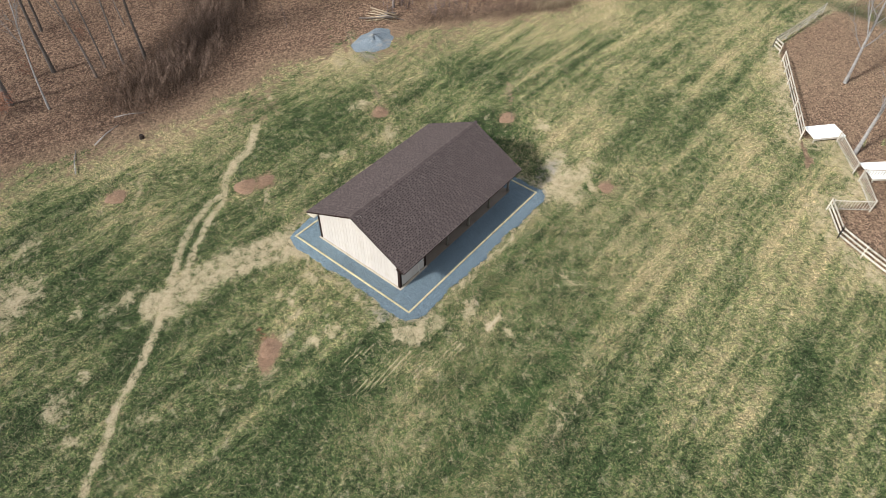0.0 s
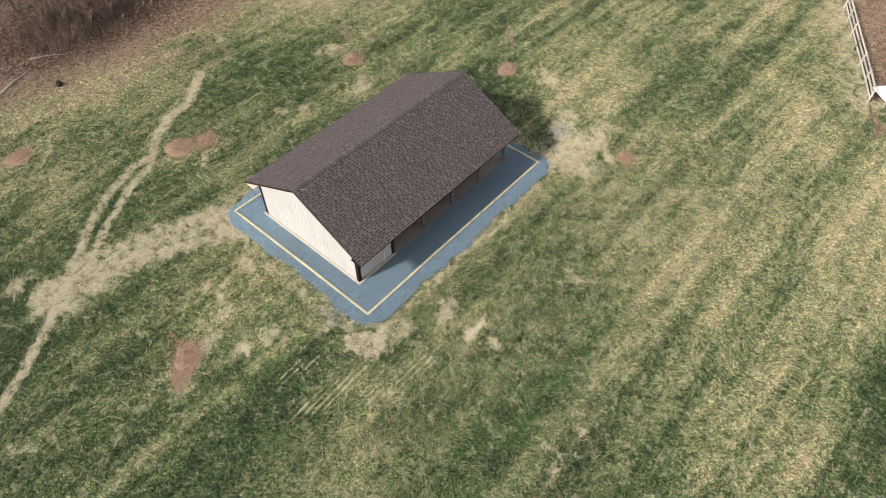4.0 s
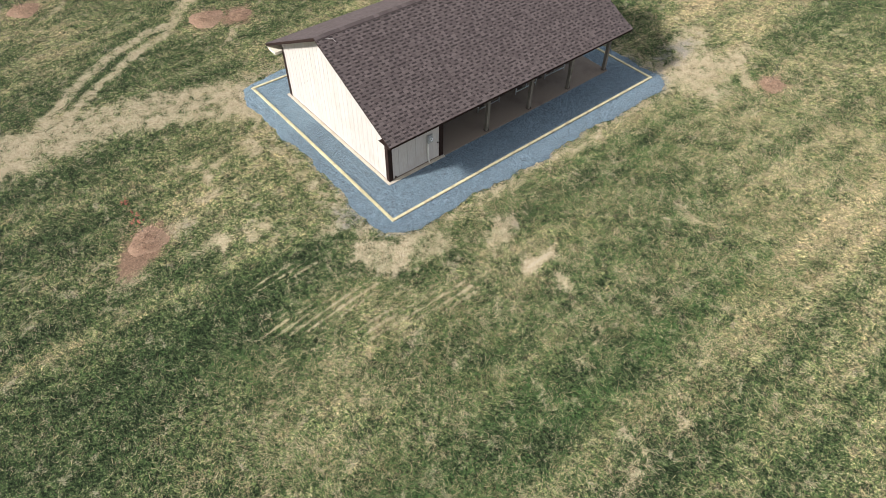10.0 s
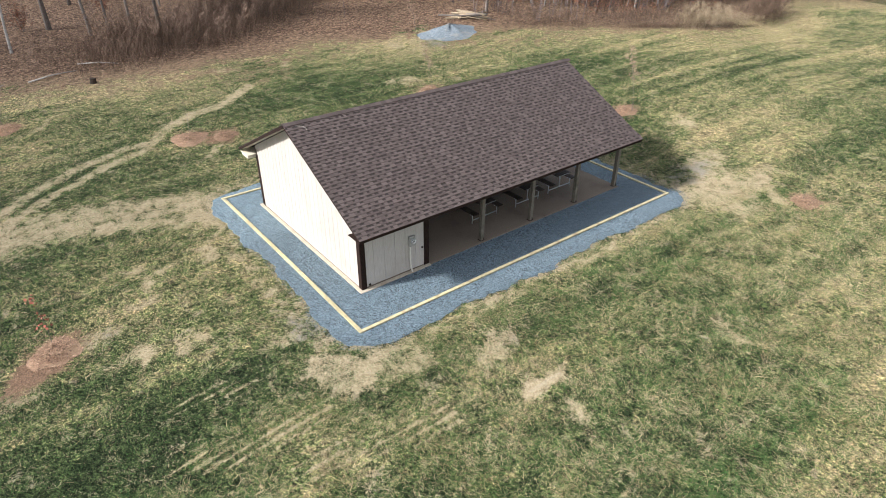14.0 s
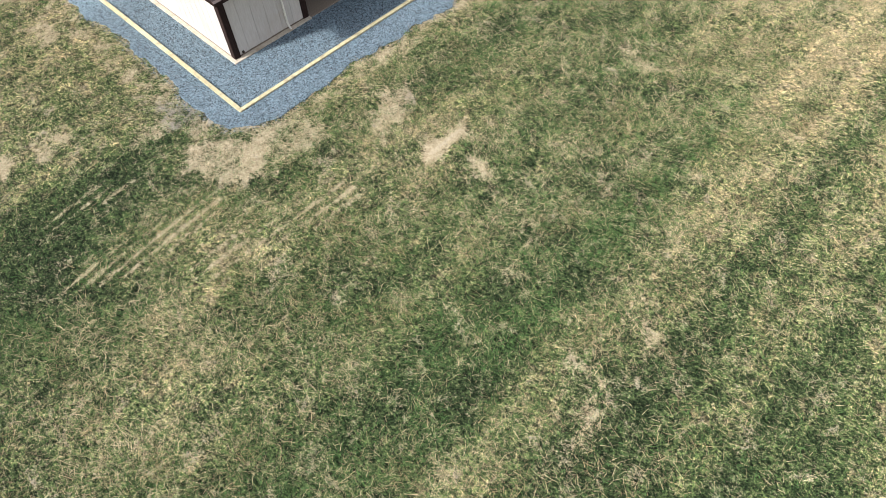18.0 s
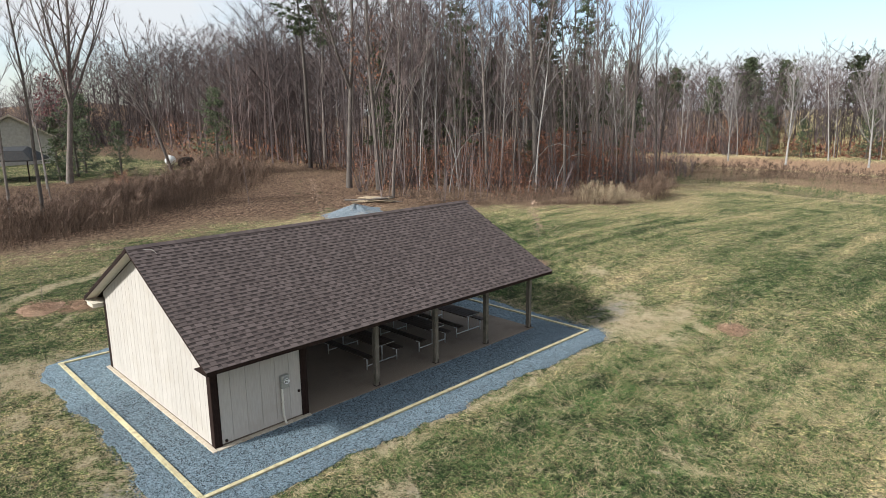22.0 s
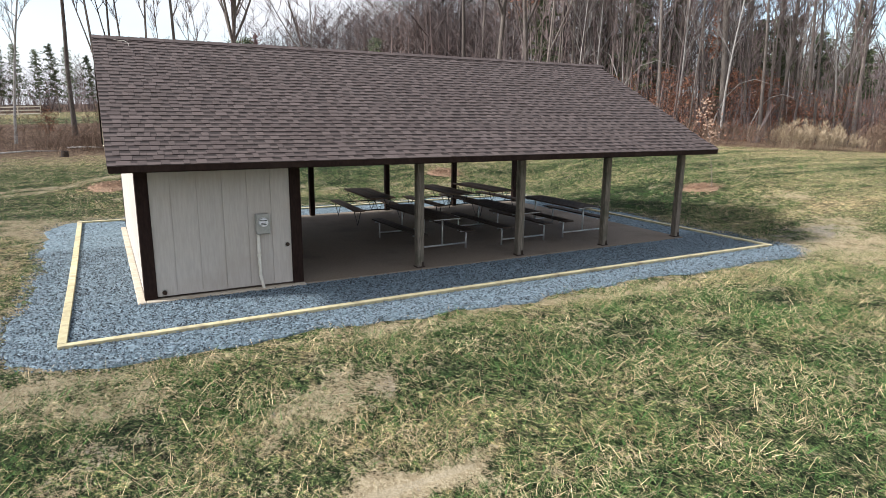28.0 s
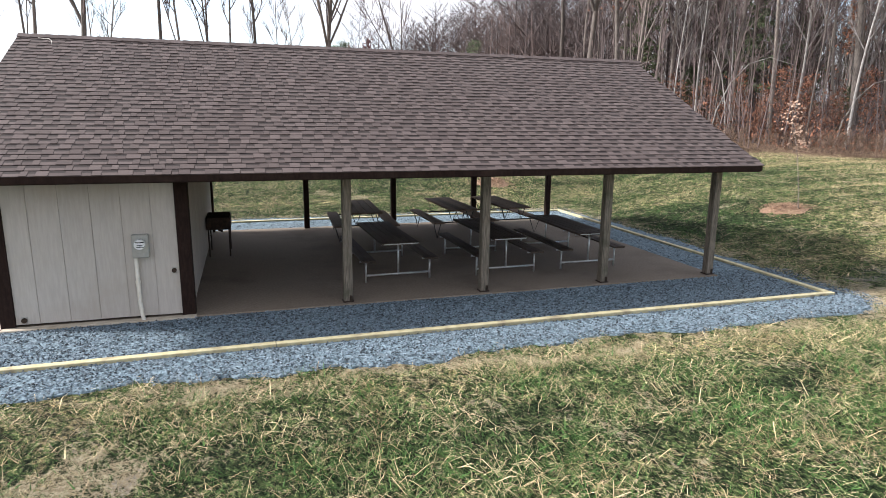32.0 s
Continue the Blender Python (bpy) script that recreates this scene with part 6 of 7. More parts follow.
def scatter_band(rng, n, pts, half):
    """Random places within half of a broken line."""
    seg = [(np.array(a, dtype=float), np.array(b, dtype=float)) for a, b in zip(pts, pts[1:])]
    ln = np.array([np.linalg.norm(b - a) for a, b in seg])
    pick = rng.choice(len(seg), n, p=ln / ln.sum())
    A, B = np.array([s[0] for s in seg])[pick], np.array([s[1] for s in seg])[pick]
    t = rng.random((n, 1))
    p = A + (B - A) * t + np.clip(rng.normal(0, 0.45, (n, 2)), -1, 1) * half
    return p[:, 0], p[:, 1]


def build_brush():
    rng = np.random.default_rng(23)
    weeds = [feathery(90 + k, t, pl, lv) for k, (t, pl, lv) in enumerate(((1.9, 0.55, 26), (1.6, 0.6, 24), (2.2, 0.45, 28), (1.4, 0.7, 22), (1.8, 0.35, 20)))]

    sketchy = [feathery(96 + k, t, 0.75, 10, 0.028) for k, t in enumerate((1.8, 1.5, 2.0, 1.3, 1.7))]

    def sown(name, label, category, material, n, pts, half, size, lumpy=0.35, stock=weeds):
        x, y = scatter_band(rng, n, pts, half)
        keep = wave(x, y, 1.2, 1.0) + 0.5 * wave(x, y, 3.4, 2.0) + rng.normal(0, 0.4, n) > -0.9 + lumpy
        x, y = x[keep], y[keep]
        q = len(x)
        s = rng.uniform(*size, q) * (0.85 + 0.28 * wave(x, y, 0.9, 4.0))
        ob = bake(name, stock, material, rng.integers(0, 5, q), x, y, height(x, y) - 0.04, rng.uniform(0, 2 * math.pi, q), s, rng.normal(0.16, 0.14, q))
        tagged(ob, label, category, kind="stuff")

    # the hedge of dead weeds beside the lane: dark stalks within, feathery heads over them
    hedge = [(-0.5, 30.4), (3.0, 30.6), (7.0, 31.8), (11.5, 34.6), (16.0, 38.0), (20.5, 42.4), (25.0, 47.0)]
    sown("brown_brush", "dense tall dry brown weeds along the wood's edge", "brush", M_BRUSH, 1500, hedge, 4.0, (0.65, 1.1), 0.2)
    sown("weed_plumes", "feathery pale heads among the tall dead weeds", "weeds", M_PLUME, 1000, hedge, 4.2, (0.8, 1.3), 0.4)
    n = 40000
    x, y = scatter_band(rng, n, hedge, 4.2)
    ob = blades(n, x, y, height(x, y) - 0.05, rng.uniform(0.4, 1.5, n) * (0.9 + 0.25 * wave(x, y, 1.1)), rng.uniform(0.1, 0.8, n), rng.uniform(0.005, 0.012, n), rng, M_BRUSH, "weed_stalks", False)
    tagged(ob, "thin crossed stalks filling the tall weeds", "weeds", kind="stuff")
    sown("sparse_brush", "sparse brown brush and cut stems under the trees", "brush", M_BRUSH, 240, [(-18, 33.0), (-9, 31.0), (-2.5, 30.2)], 2.6, (0.35, 0.8), 0.6)
    # low brush, then a tan clump, then a twiggy thicket along the front of the wood
    sown("low_brush", "low brown brush in front of the wood", "brush", M_BRUSH, 620, [(25.0, 21.0), (27.0, 18.9), (30.4, 16.4), (34.4, 13.9), (38.0, 12.9)], 1.3, (0.35, 0.75))
    sown("tan_brush", "tan dead weeds mixed into the low brush", "weeds", M_PLUME, 300, [(25.0, 20.6), (30.4, 16.2), (35.0, 13.6)], 1.2, (0.3, 0.65))
    sown("tan_grass", "clump of tall tan dry grass at the field's edge", "grass", M_STRAW, 520, [(35.6, 12.9), (38.5, 11.9), (41.6, 11.4)], 1.2, (0.4, 0.75), 0.0)
    sown("brown_thicket", "brown twiggy thicket at the corner of the wood", "brush", M_BRUSH, 520, [(41.8, 11.6), (45.5, 12.0), (50.0, 13.4)], 1.5, (0.55, 1.1), 0.1)
    # the creek's banks and the low field beyond
    for name, label, material, count, offset, half, size in (
            ("bank_weeds", "low tan weeds where the meadow meets the creek", M_STRAW, 800, -9.5, 2.6, (0.2, 0.5)), ("reeds", "dark green reeds along the creek banks", M_REED, 1300, -4.5, 2.0, (0.35, 0.7)),
            ("creek_weeds", "tan and brown weeds on the creek's far bank", M_CREEK, 700, 6.0, 3.5, (0.35, 0.7)), ("far_bank_reeds", "green tussocks on the far bank", M_REED, 260, 9.0, 2.0, (0.4, 0.7)),
            ("field_weeds", "belt of brown dead weeds across the low field", M_BRUSH, 2400, 17.0, 5.5, (0.7, 1.3))):
        y = [-46, -20, 0, 18, 34]
        sown(name, label, "weeds", material, count, [(68.4 + 0.25 * v + offset, v) for v in y], half, size, 0.1, sketchy)


build_brush()


def build_grass():
    rng = np.random.default_rng(29)
    # short green blades in clumps, then loose straw lying about, thickest where the view comes close
    for name, n, box, tall, width, lean, material, spread, floor, bent, label in (
            ("grass", 340000, (-9, 18, -12, -2.4), (0.06, 0.17), (0.0022, 0.0048), (0.5, 2.2), M_BLADE, 0.38, -0.12, False, "short mown grass in uneven green clumps"),
            ("grass_beyond", 300000, (-20, 30, -23, 22), (0.08, 0.22), (0.005, 0.010), (0.6, 2.2), M_BLADE, 0.45, -0.05, False, "mown meadow grass round the shelter"),
            ("straw", 150000, (-9, 18, -13, -2.4), (0.08, 0.30), (0.0015, 0.0036), (1.2, 5.0), M_STRAND, 0.9, -0.2, True, "loose pale straw lying in the mown grass"),
            ("straw_tufts", 60000, (-11, 22, -15, -2.4), (0.14, 0.36), (0.0024, 0.0050), (1.6, 4.5), M_STRAND, 0.6, 0.1, True, "longer bleached straw lying in tufts"),
            ("straw_beyond", 240000, (-22, 32, -26, 23), (0.10, 0.30), (0.004, 0.008), (1.4, 3.8), M_STRAND, 0.9, -0.1, False, "pale straw scattered over the meadow")):
        x, y = rng.uniform(box[0], box[1], n), rng.uniform(box[2], box[3], n)
        keep = ~in_gravel(x, y) & (wave(x, y, 3.1, 1.0) + 0.6 * wave(x, y, 7.0, 3.0) + rng.normal(0, spread, n) > floor)
        if name == "straw_beyond":
            keep &= ~((x > -9) & (x < 18) & (y > -13) & (y < -2.4))
        x, y = x[keep], y[keep]
        bare, red, leaf, lush_and_shade, tan, wet, grit, cleats = zones(x, y)
        worn = np.maximum.reduce([bare * 1.1, red * 1.6, leaf * 1.3, grit * 1.1])
        parched = tan - lush_and_shade
        keep = (worn < rng.uniform(0.25, 0.95, len(x)))
        if material is M_STRAND:
            keep &= 0.66 + 0.85 * parched > rng.random(len(x))
        x, y, parched = x[keep], y[keep], parched[keep]
        n = len(x)
        ln = rng.uniform(*tall, n)
        le = rng.uniform(*lean, n)
        flat = ln / np.sqrt(1 + le ** 2)
        ob = blades(n, x, y, height(x, y) - 0.005, flat, le, rng.uniform(*width, n), rng, material, name, bent)
        if material is M_BLADE:
            ob.data.attributes.new("parched", "FLOAT", "POINT").data.foreach_set("value", np.repeat(parched, 3).astype(np.float32))
        tagged(ob, label, "grass" if material is M_BLADE else "straw", kind="stuff")


build_grass()


# ---- mulch mounds with young trees ----
def mound(cx, cy, r, seed):
    bm = bmesh.new()
    rng = random.Random(seed)
    rows, n = 6, 22
    grid = []
    for i in range(rows + 1):
        f = i / rows
        grid.append([])
        for k in range(n):
            a = 2 * math.pi * k / n
            rr = r * f * (1 + 0.12 * math.sin(3 * a + seed) + 0.06 * math.sin(7 * a))
            x, y = cx + rr * math.cos(a), cy + rr * math.sin(a) * 0.85
            z = ground_z(x, y) + 0.14 * r * (1 - f ** 2) * (1 + 0.25 * rng.uniform(-1, 1)) - 0.03 * f
            grid[i].append(bm.verts.new((x, y, z)))
    for i in range(rows):
        for k in range(n):
            bm.faces.new((grid[i][k], grid[i + 1][k], grid[i + 1][(k + 1) % n], grid[i][(k + 1) % n]))
    bmesh.ops.remove_doubles(bm, verts=grid[0], dist=0.05)
    ob = part("mulch_mound", bm, M_MULCH, smooth=True)
    tagged(ob, "low mound of reddish bark mulch on the grass", "mulch mound", "mulch mounds in the meadow")


for k, (cx, cy, r) in enumerate(MOUNDS):
    mound(cx, cy, r * 0.85, k)


def mulch_chips():
    rng = np.random.default_rng(61)
    p = []
    for cx, cy, r in MOUNDS:
        n = 2600
        a, f = rng.uniform(0, 2 * math.pi, n), np.abs(rng.normal(0, 0.6, n))
        x, y = cx + 0.95 * r * f * np.cos(a), cy + 0.85 * r * f * np.sin(a)
        z = height(x, y) + 0.12 * r * np.clip(1 - f ** 2, 0, 1) + rng.uniform(0.0, 0.03, n)
        p.append(np.stack([x, y, z], 1)[:, None] + rng.normal(0, 1, (n, 3, 3)) * np.array([0.026, 0.026, 0.010]))
    p = np.concatenate(p).reshape(-1, 3)
    ob = new("mulch_chips", mesh_raw("mulch_chips", p, np.arange(len(p)).reshape(-1, 3), M_CHIPS))
    tagged(ob, "loose reddish bark chips strewn on the mounds", "mulch", kind="stuff")


mulch_chips()
pale = tree_thing("sapling", "thin planted sapling with pale dry leaves", "sapling", leafy_shrub(51, 3.5, 0.02, 1, 54, 0.10, 0.48, 0.50), M_BARK, M_LEAF_PALE, on_ground(19.5, 4.8, -0.1), 0, "planted saplings")
for x, y, s in ((13.3, 14.0, 0.85), (17.2, 20.8, 0.9)):
    plant(pale, x, y, 70, s)
tree_thing("sapling", "thin planted sapling with a few red leaves", "sapling", leafy_shrub(52, 2.0, 0.012, 1, 15, 0.09, 0.35, 0.35), M_BARK, M_LEAF_RED, on_ground(-8.1, 3.8, -0.15), 0, "planted saplings")
for x, y in ((-6.9, 21.5), (0.1, 15.8), (17.3, -5.3)):
    st = Sticks()
    st.stick([Vector((0, 0, -0.1)), Vector((0.03, 0.02, 0.7)), Vector((0.0, 0.05, 1.5))], [0.012, 0.009, 0.004], 5)
    for k in range(5):
        a = k * 2.2
        st.stick([Vector((0.02, 0.03, 0.6 + 0.17 * k)), Vector((0.25 * math.cos(a), 0.25 * math.sin(a), 0.85 + 0.18 * k))], [0.005, 0.002], 3)
    sp = thing("sapling", "thin bare planted sapling", "sapling", on_ground(x, y, -0.15), 0, "planted saplings")
    part("trunk", st.mesh("trunk", M_BARK), None, sp)

# ---- spare gravel heap, cut logs ----
def heap(cx, cy, rx, ry, tall):
    bm = bmesh.new()
    n, rows = 30, 8
    grid = []
    for i in range(rows + 1):
        f = i / rows
        ring = []
        for k in range(n):
            a = 2 * math.pi * k / n
            w = 1 + 0.1 * math.sin(3 * a) + 0.06 * math.sin(8 * a + 1)
            x, y = cx + rx * f * w * math.cos(a), cy + ry * f * w * math.sin(a)
            ring.append(bm.verts.new((x, y, ground_z(x, y) + tall * (1 - f) ** 1.3 * (1 + 0.2 * math.sin(5 * a + 6 * f)) - 0.04 * f)))
        grid.append(ring)
    for i in range(rows):
        for k in range(n):
            bm.faces.new((grid[i][k], grid[i + 1][k], grid[i + 1][(k + 1) % n], grid[i][(k + 1) % n]))
    bmesh.ops.remove_doubles(bm, verts=grid[0], dist=0.05)
    ob = part("gravel_mound", bm, M_HEAP, smooth=True)
    tagged(ob, "flat heap of spare blue-grey gravel by the lane", "gravel heap")


heap(20.3, 21.3, 2.6, 1.8, 0.55)
logs = thing("log_pile", "pile of cut pale branches and logs at the wood's edge", "log pile", on_ground(23.8, 23.6))
rng_l = random.Random(8)
for k in range(16):
    a = -35 + rng_l.uniform(-60, 45)
    ln = rng_l.uniform(0.6, 2.0)
    r = rng_l.uniform(0.04, 0.10)
    bm = bmesh.new()
    c, s = math.cos(radians(a)), math.sin(radians(a))
    ox, oy, oz = rng_l.uniform(-0.8, 0.8), rng_l.uniform(-0.5, 0.5), 0.06 + 0.045 * (k % 5)
    bm_tube(bm, [(ox - c * ln, oy - s * ln, oz), (ox, oy, oz + 0.06), (ox + c * ln, oy + s * ln, oz + rng_l.uniform(-0.02, 0.2))], [r, r * 0.9, r * 0.7], 7)
    part("log", bm, M_LOG if k % 3 else M_BARK, logs, smooth=True)
stump = thing("tree_stump", "dark charred stump at the leaf line", "stump", on_ground(-1.9, 25.6))
bm = bmesh.new()
bm_tube(bm, [(0, 0, -0.1), (0, 0, 0.12), (0.02, 0, 0.34)], [0.24, 0.18, 0.16], 10)
part("stump_wood", bm, M_RUST, stump)
for dx, ln, a in ((-1.6, 1.4, 20), (1.0, 1.2, -35), (-4.8, 1.6, 60)):
    br = thing("fallen_branch", "pale fallen branch lying in the leaves", "branch", on_ground(-1.9 + dx, 28.4 + dx * 0.3, -0.02), a, "fallen branches")
    bm = bmesh.new()
    bm_tube(bm, [(-ln, 0, 0.04), (0, 0.1, 0.1), (ln, 0, 0.06)], [0.05, 0.04, 0.02], 6)
    part("branch_wood", bm, M_BARK_PALE, br, smooth=True)

# ---- the rail fence, boardwalk platforms and pale trees on the open side ----
def rail_fence(points, label, tall=1.15, rails=(0.35, 0.7, 1.05), gap=2.4):
    fence = thing("rail_fence", label, "fence", group="rail fences")
    for (ax, ay), (bx, by) in zip(points, points[1:]):
        ln = math.hypot(bx - ax, by - ay)
        n = max(1, round(ln / gap))
        for k in range(n + 1):
            x, y = ax + (bx - ax) * k / n, ay + (by - ay) * k / n
            z = ground_z(x, y)
            bm = bmesh.new()
            bm_box(bm, (x - 0.05, y - 0.05, z - 0.2), (x + 0.05, y + 0.05, z + tall), 0.008)
            part("fence_post", bm, M_FENCE, fence)
            if k < n:
                x2, y2 = ax + (bx - ax) * (k + 1) / n, ay + (by - ay) * (k + 1) / n
                z2 = ground_z(x2, y2)
                for h in rails:
                    bm = bmesh.new()
                    d = Vector((y2 - y, x - x2, 0)).normalized() * 0.018
                    q = [Vector((x, y, z + h)), Vector((x2, y2, z2 + h))]
                    vs = [bm.verts.new(p + s * d + Vector((0, 0, t))) for p in q for s in (-1, 1) for t in (-0.07, 0.07)]
                    for f in ((0, 1, 3, 2), (4, 6, 7, 5), (0, 4, 5, 1), (2, 3, 7, 6), (0, 2, 6, 4), (1, 5, 7, 3)):
                        bm.faces.new([vs[i] for i in f])
                    part("rail", bm, M_FENCE, fence)


def picket_rail(a, b, label, tall=1.0):
    fence = thing("picket_railing", label, "railing", group="picket railings")
    ln = math.hypot(b[0] - a[0], b[1] - a[1])
    c, s = (b[0] - a[0]) / ln, (b[1] - a[1]) / ln
    turn = math.degrees(math.atan2(s, c))
    z = ground_z((a[0] + b[0]) / 2, (a[1] + b[1]) / 2)
    fence.matrix_world = pose(a[0], a[1], z, 0, 0, turn)
    for h in (0.15, tall - 0.04):
        bm = bmesh.new()
        bm_box(bm, (0, -0.03, h), (ln, 0.03, h + 0.06), 0.004)
        part("rail", bm, M_FENCE, fence)
    n = int(ln / 0.22)
    for k in range(n + 1):
        bm = bmesh.new()
        w = 0.05 if k in (0, n) else 0.022
        x = ln * k / n
        bm_box(bm, (x - w, -w - 0.012, -0.15 if w > 0.03 else 0.14), (x + w, w - 0.035, tall + (0.1 if w > 0.03 else -0.02)))
        part("fence_post" if w > 0.03 else "picket", bm, M_FENCE, fence)


rail_fence([(58.0, -9.6), (52.0, -8.9), (46.6, -8.0), (45.9, -8.9)], "weathered three-rail wooden fence at the top of the garden")
rail_fence([(44.6, -9.6), (39.0, -12.2), (33.3, -14.9)], "weathered three-rail wooden fence beside the meadow")
rail_fence([(26.3, -19.2), (23.9, -20.7), (22.5, -24.4), (20.5, -30.0), (18.0, -37.0)], "weathered three-rail wooden fence along the mulched garden")


def platform(cx, cy, lx, ly, turn):
    pl = thing("boardwalk_platform", "low boardwalk platform with sun-bleached white boards", "platform", (cx, cy, ground_z(cx, cy)), turn, "boardwalk platforms")
    n = int(lx / 0.145)
    for k in range(n):
        bm = bmesh.new()
        x = -lx / 2 + k * lx / n
        bm_box(bm, (x, -ly / 2, 0.42), (x + lx / n - 0.008, ly / 2, 0.46), 0.004)
        part("deck_board", bm, M_DECK, pl)
    for y in (-ly / 2 + 0.05, ly / 2 - 0.05):
        bm = bmesh.new()
        bm_box(bm, (-lx / 2, y - 0.025, 0.24), (lx / 2, y + 0.025, 0.418), 0.004)
        part("joist", bm, M_FENCE, pl)
        for x in (-lx / 2 + 0.1, lx / 2 - 0.1):
            bm = bmesh.new()
            bm_box(bm, (x - 0.05, y - 0.03, -0.25), (x + 0.05, y + 0.03, 0.235))
            part("leg", bm, M_FENCE, pl)


platform(35.2, -16.2, 2.9, 1.7, -42)
platform(33.6, -21.6, 3.6, 2.0, -46)
picket_rail((35.2, -17.4), (31.9, -19.6), "weathered picket railing between the platforms")
picket_rail((31.6, -20.2), (33.6, -22.9), "weathered picket railing beside the white platform")
picket_rail((31.2, -20.2), (28.2, -21.8), "weathered picket railing of the zigzag walk")
picket_rail((28.2, -21.8), (26.4, -19.4), "weathered picket railing of the zigzag walk")
pale_big = bare_tree(61, 15, 0.15, 0.22, 17, 0.34, fork=1)
gt = tree_thing("garden_tree", "leafless pale-barked tree inside the fenced garden", "tree", pale_big, M_BARK_PALE, M_TWIG_PALE, on_ground(34.6, -19.0), 20, "pale garden trees")
plant(gt, 45.0, -15.4, 130, 0.95)
plant(gt, 52.0, -20.0, 250, 0.9)
for x, y, turn, size in ((115.0, 21.8, 10, 1.2), (118.0, 10.0, 90, 1.1), (121.0, 34.0, 200, 1.0), (119.0, 2.0, 300, 1.0)):
    plant(gt, x, y, turn, size)

# ---- the neighbour's house, tank and yard beyond the brush ----
house = thing("house", "grey single-storey house with tan roof beyond the trees", "house", (12.4, 81.5, ground_z(12.4, 81.5) - 0.4), 78)
bm = bmesh.new()
bm_box(bm, (-7, -4.2, -0.3), (7, 4.2, 3.4))
part("wall", bm, M_HOUSE, house, "grey siding")
bm = bmesh.new()
bm_prism(bm, [(-4.8, 3.1), (0, 5.9), (4.8, 3.1), (4.8, 3.3), (0, 6.15), (-4.8, 3.3)], 0, -7.5, 7.5)
part("roof", bm, M_HOUSEROOF, house, "tan shingle roof")
for x in (-7.02, 7.0):
    bm = bmesh.new()
    bm_prism(bm, [(-4.2, 3.4), (4.2, 3.4), (0, 5.85)], 0, x, x + 0.02)
    part("gable", bm, M_HOUSE, house)
for x in (-4.5, -1.0, 3.0):
    bm = bmesh.new()
    bm_box(bm, (x - 0.6, -4.26, 1.0), (x + 0.6, -4.205, 2.2))
    win = part("window", bm, M_TANK, house, "white-framed window")
    bm = bmesh.new()
    bm_box(bm, (x - 0.5, -4.28, 1.1), (x + 0.5, -4.262, 2.1))
    part("pane", bm, M_DARKGLASS, win)
bm = bmesh.new()
bm_box(bm, (4.6, -4.26, 0.1), (5.5, -4.205, 2.15))
part("door", bm, M_TRIM, house)
canopy = thing("carport", "low black hipped canopy on posts beside the house", "carport", on_ground(6.9, 58.4), -30)
bm = bmesh.new()
bm_prism(bm, [(-2.6, 2.05), (-1.5, 2.9), (0, 3.25), (1.5, 2.9), (2.6, 2.05), (2.6, 1.95), (-2.6, 1.95)], 0, -3.2, 3.2)
for v in bm.verts:
    if abs(v.co.x) > 3 and v.co.z > 2.5:
        v.co.x *= 0.72
part("roof", bm, M_BLACKPIPE, canopy, "black canopy roof")
for x in (-2.8, 2.8):
    for y in (-2.2, 2.2):
        pipe("post", canopy, [(x, y, 0), (x, y, 1.96)], 0.06, M_TRIM)
tank = thing("propane_tank", "white horizontal propane tank on two feet beyond the brush", "tank", on_ground(22.4, 57.8), 62)
bm = bmesh.new()
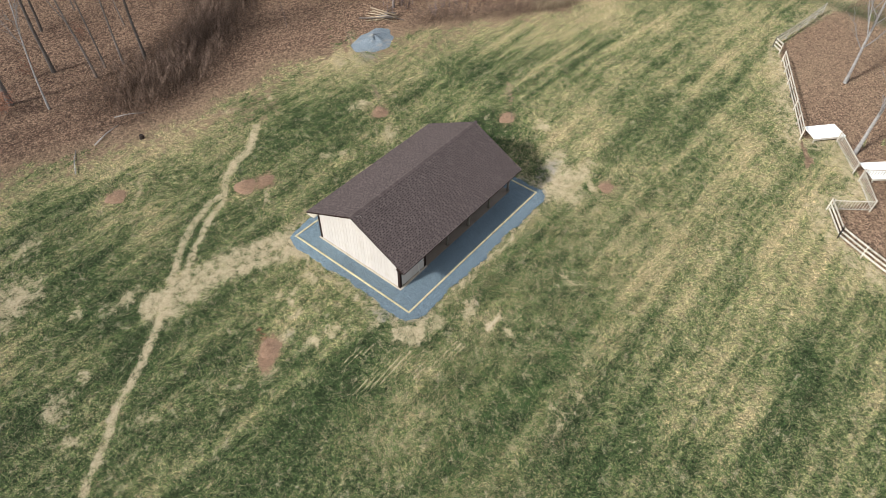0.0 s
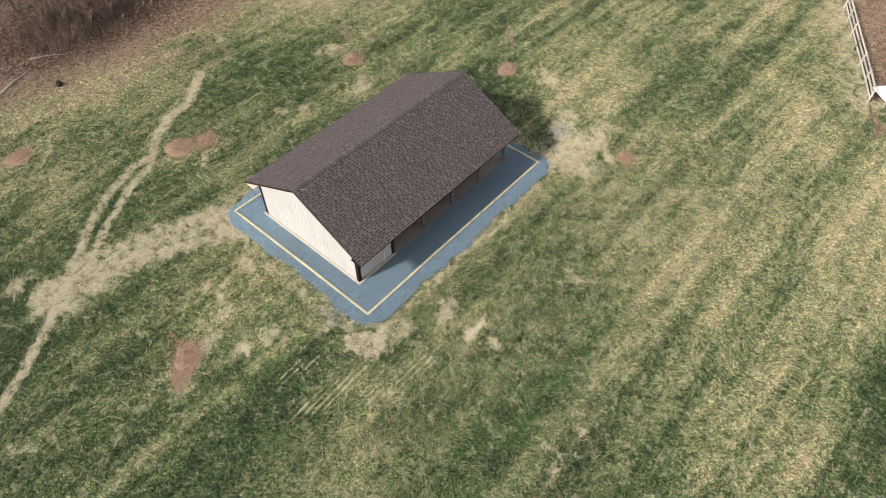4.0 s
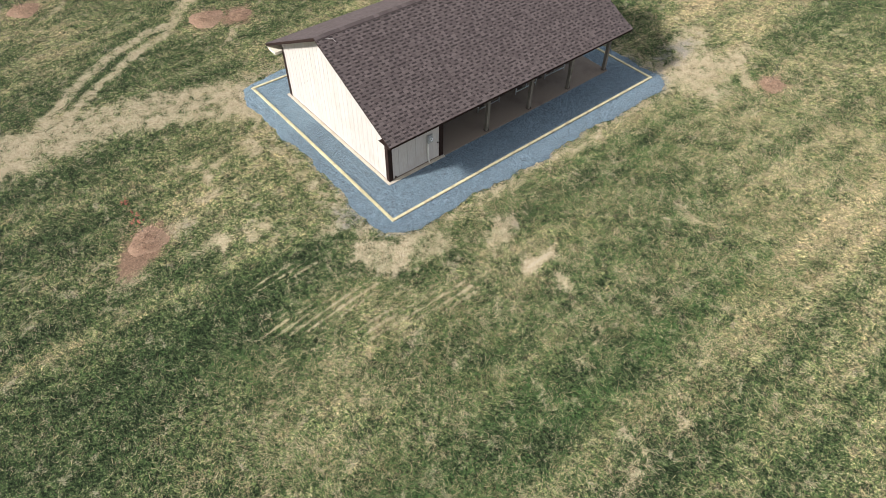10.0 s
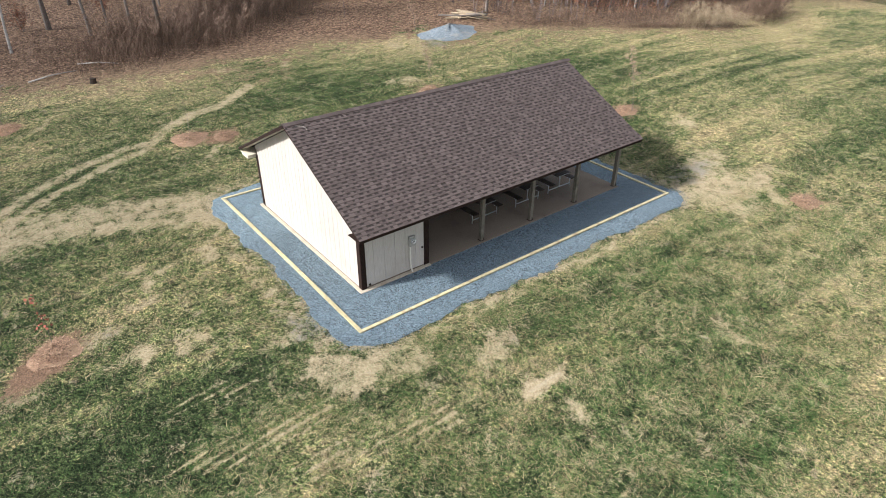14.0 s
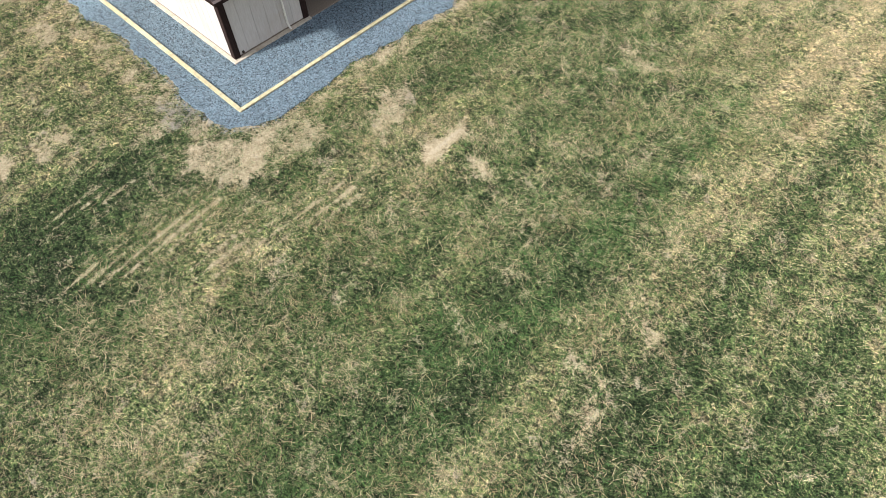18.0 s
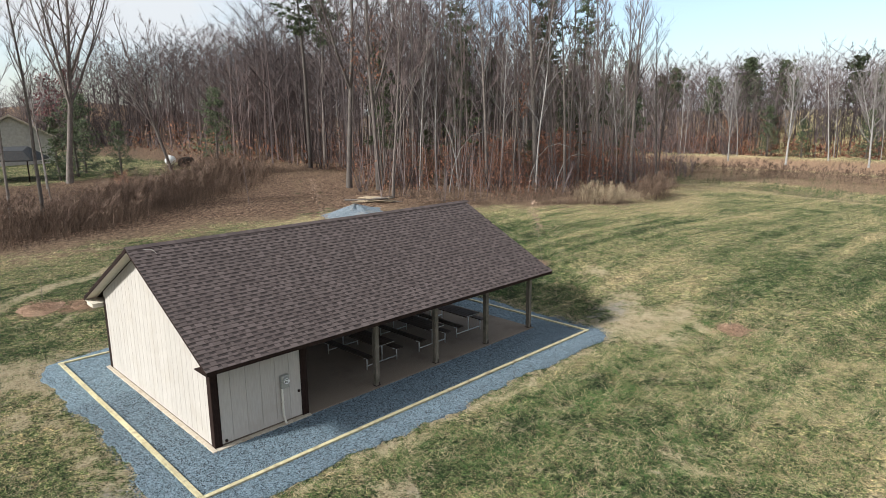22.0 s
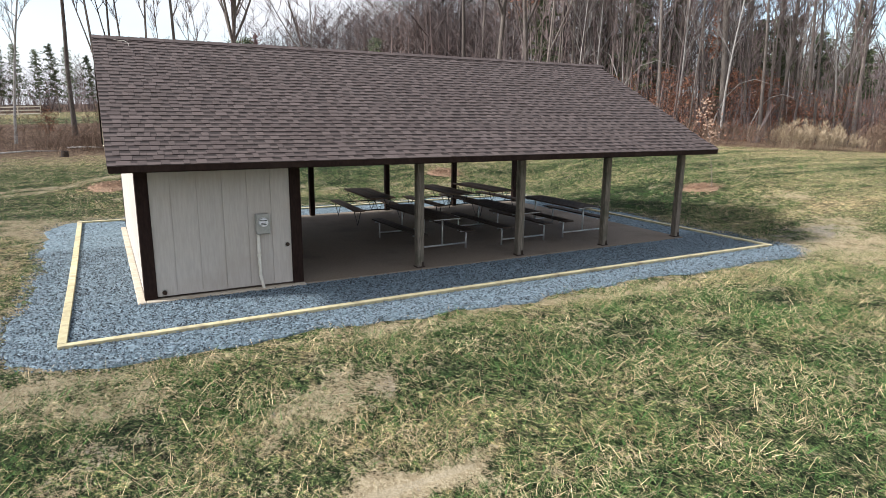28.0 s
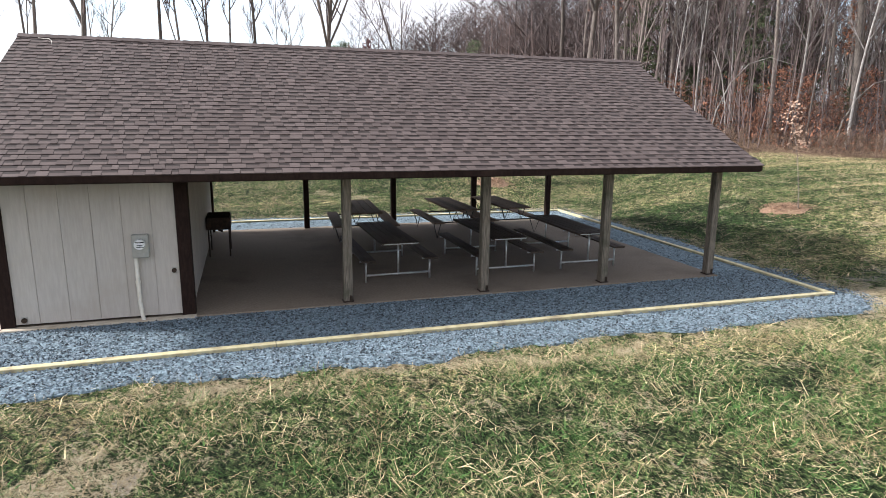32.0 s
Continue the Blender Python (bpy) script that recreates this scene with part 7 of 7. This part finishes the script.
bm_tube(bm, [(-1.35, 0, 0.75), (-1.25, 0, 0.75), (-1.1, 0, 0.75), (1.1, 0, 0.75), (1.25, 0, 0.75), (1.35, 0, 0.75)], [0.12, 0.36, 0.47, 0.47, 0.36, 0.12], 18)
part("shell", bm, M_TANK, tank, smooth=True)
bm = bmesh.new()
bm_tube(bm, [(0, 0, 1.2), (0, 0, 1.36)], 0.14, 12)
part("valve_hood", bm, M_TANK, tank)
for x in (-0.75, 0.75):
    bm = bmesh.new()
    bm_box(bm, (x - 0.08, -0.3, 0), (x + 0.08, 0.3, 0.4))
    part("foot", bm, M_CONCRETE, tank)

drum = thing("steel_drum", "rusty steel drum lying beside the white tank", "drum", on_ground(23.4, 56.0), 40)
bm = bmesh.new()
bm_tube(bm, [(-0.9, 0, 0.55), (-0.85, 0, 0.55), (0.85, 0, 0.55), (0.9, 0, 0.55)], [0.50, 0.55, 0.55, 0.50], 16)
part("shell", bm, M_RUST, drum, smooth=True)
for x in (-0.6, 0.0, 0.6):
    bm = bmesh.new()
    bm_tube(bm, [(x - 0.03, 0, 0.55), (x + 0.03, 0, 0.55)], 0.57, 16)
    part("hoop", bm, M_RUST, drum)

rail_fence([(-40.0, 98.0), (-21.9, 88.0), (-15.5, 82.5), (-6.0, 78.0)], "thin pale rail fence across the neighbour's field", 1.3, (0.4, 0.8, 1.2), 3.0)
shed = thing("shed", "small white shed far off beyond the rail fence", "shed", on_ground(-15.5, 93.0), 20)
bm = bmesh.new()
bm_box(bm, (-1.6, -1.3, 0), (1.6, 1.3, 2.2), 0.02)
part("wall", bm, M_DECK, shed)
bm = bmesh.new()
bm_prism(bm, [(-1.55, 2.15), (0, 2.95), (1.55, 2.15), (1.55, 2.23), (0, 3.05), (-1.55, 2.23)], 0, -1.8, 1.8)
part("roof", bm, M_HOUSEROOF, shed)
for x in (-1.62, 1.6):
    bm = bmesh.new()
    bm_prism(bm, [(-1.3, 2.2), (1.3, 2.2), (0, 2.9)], 0, x, x + 0.02)
    part("gable", bm, M_DECK, shed)
bm = bmesh.new()
bm_box(bm, (-0.45, -1.34, 0.05), (0.45, -1.302, 1.95))
part("door", bm, M_TRIM, shed)

# ---- pieces of the roof, last ----
build_shingles()
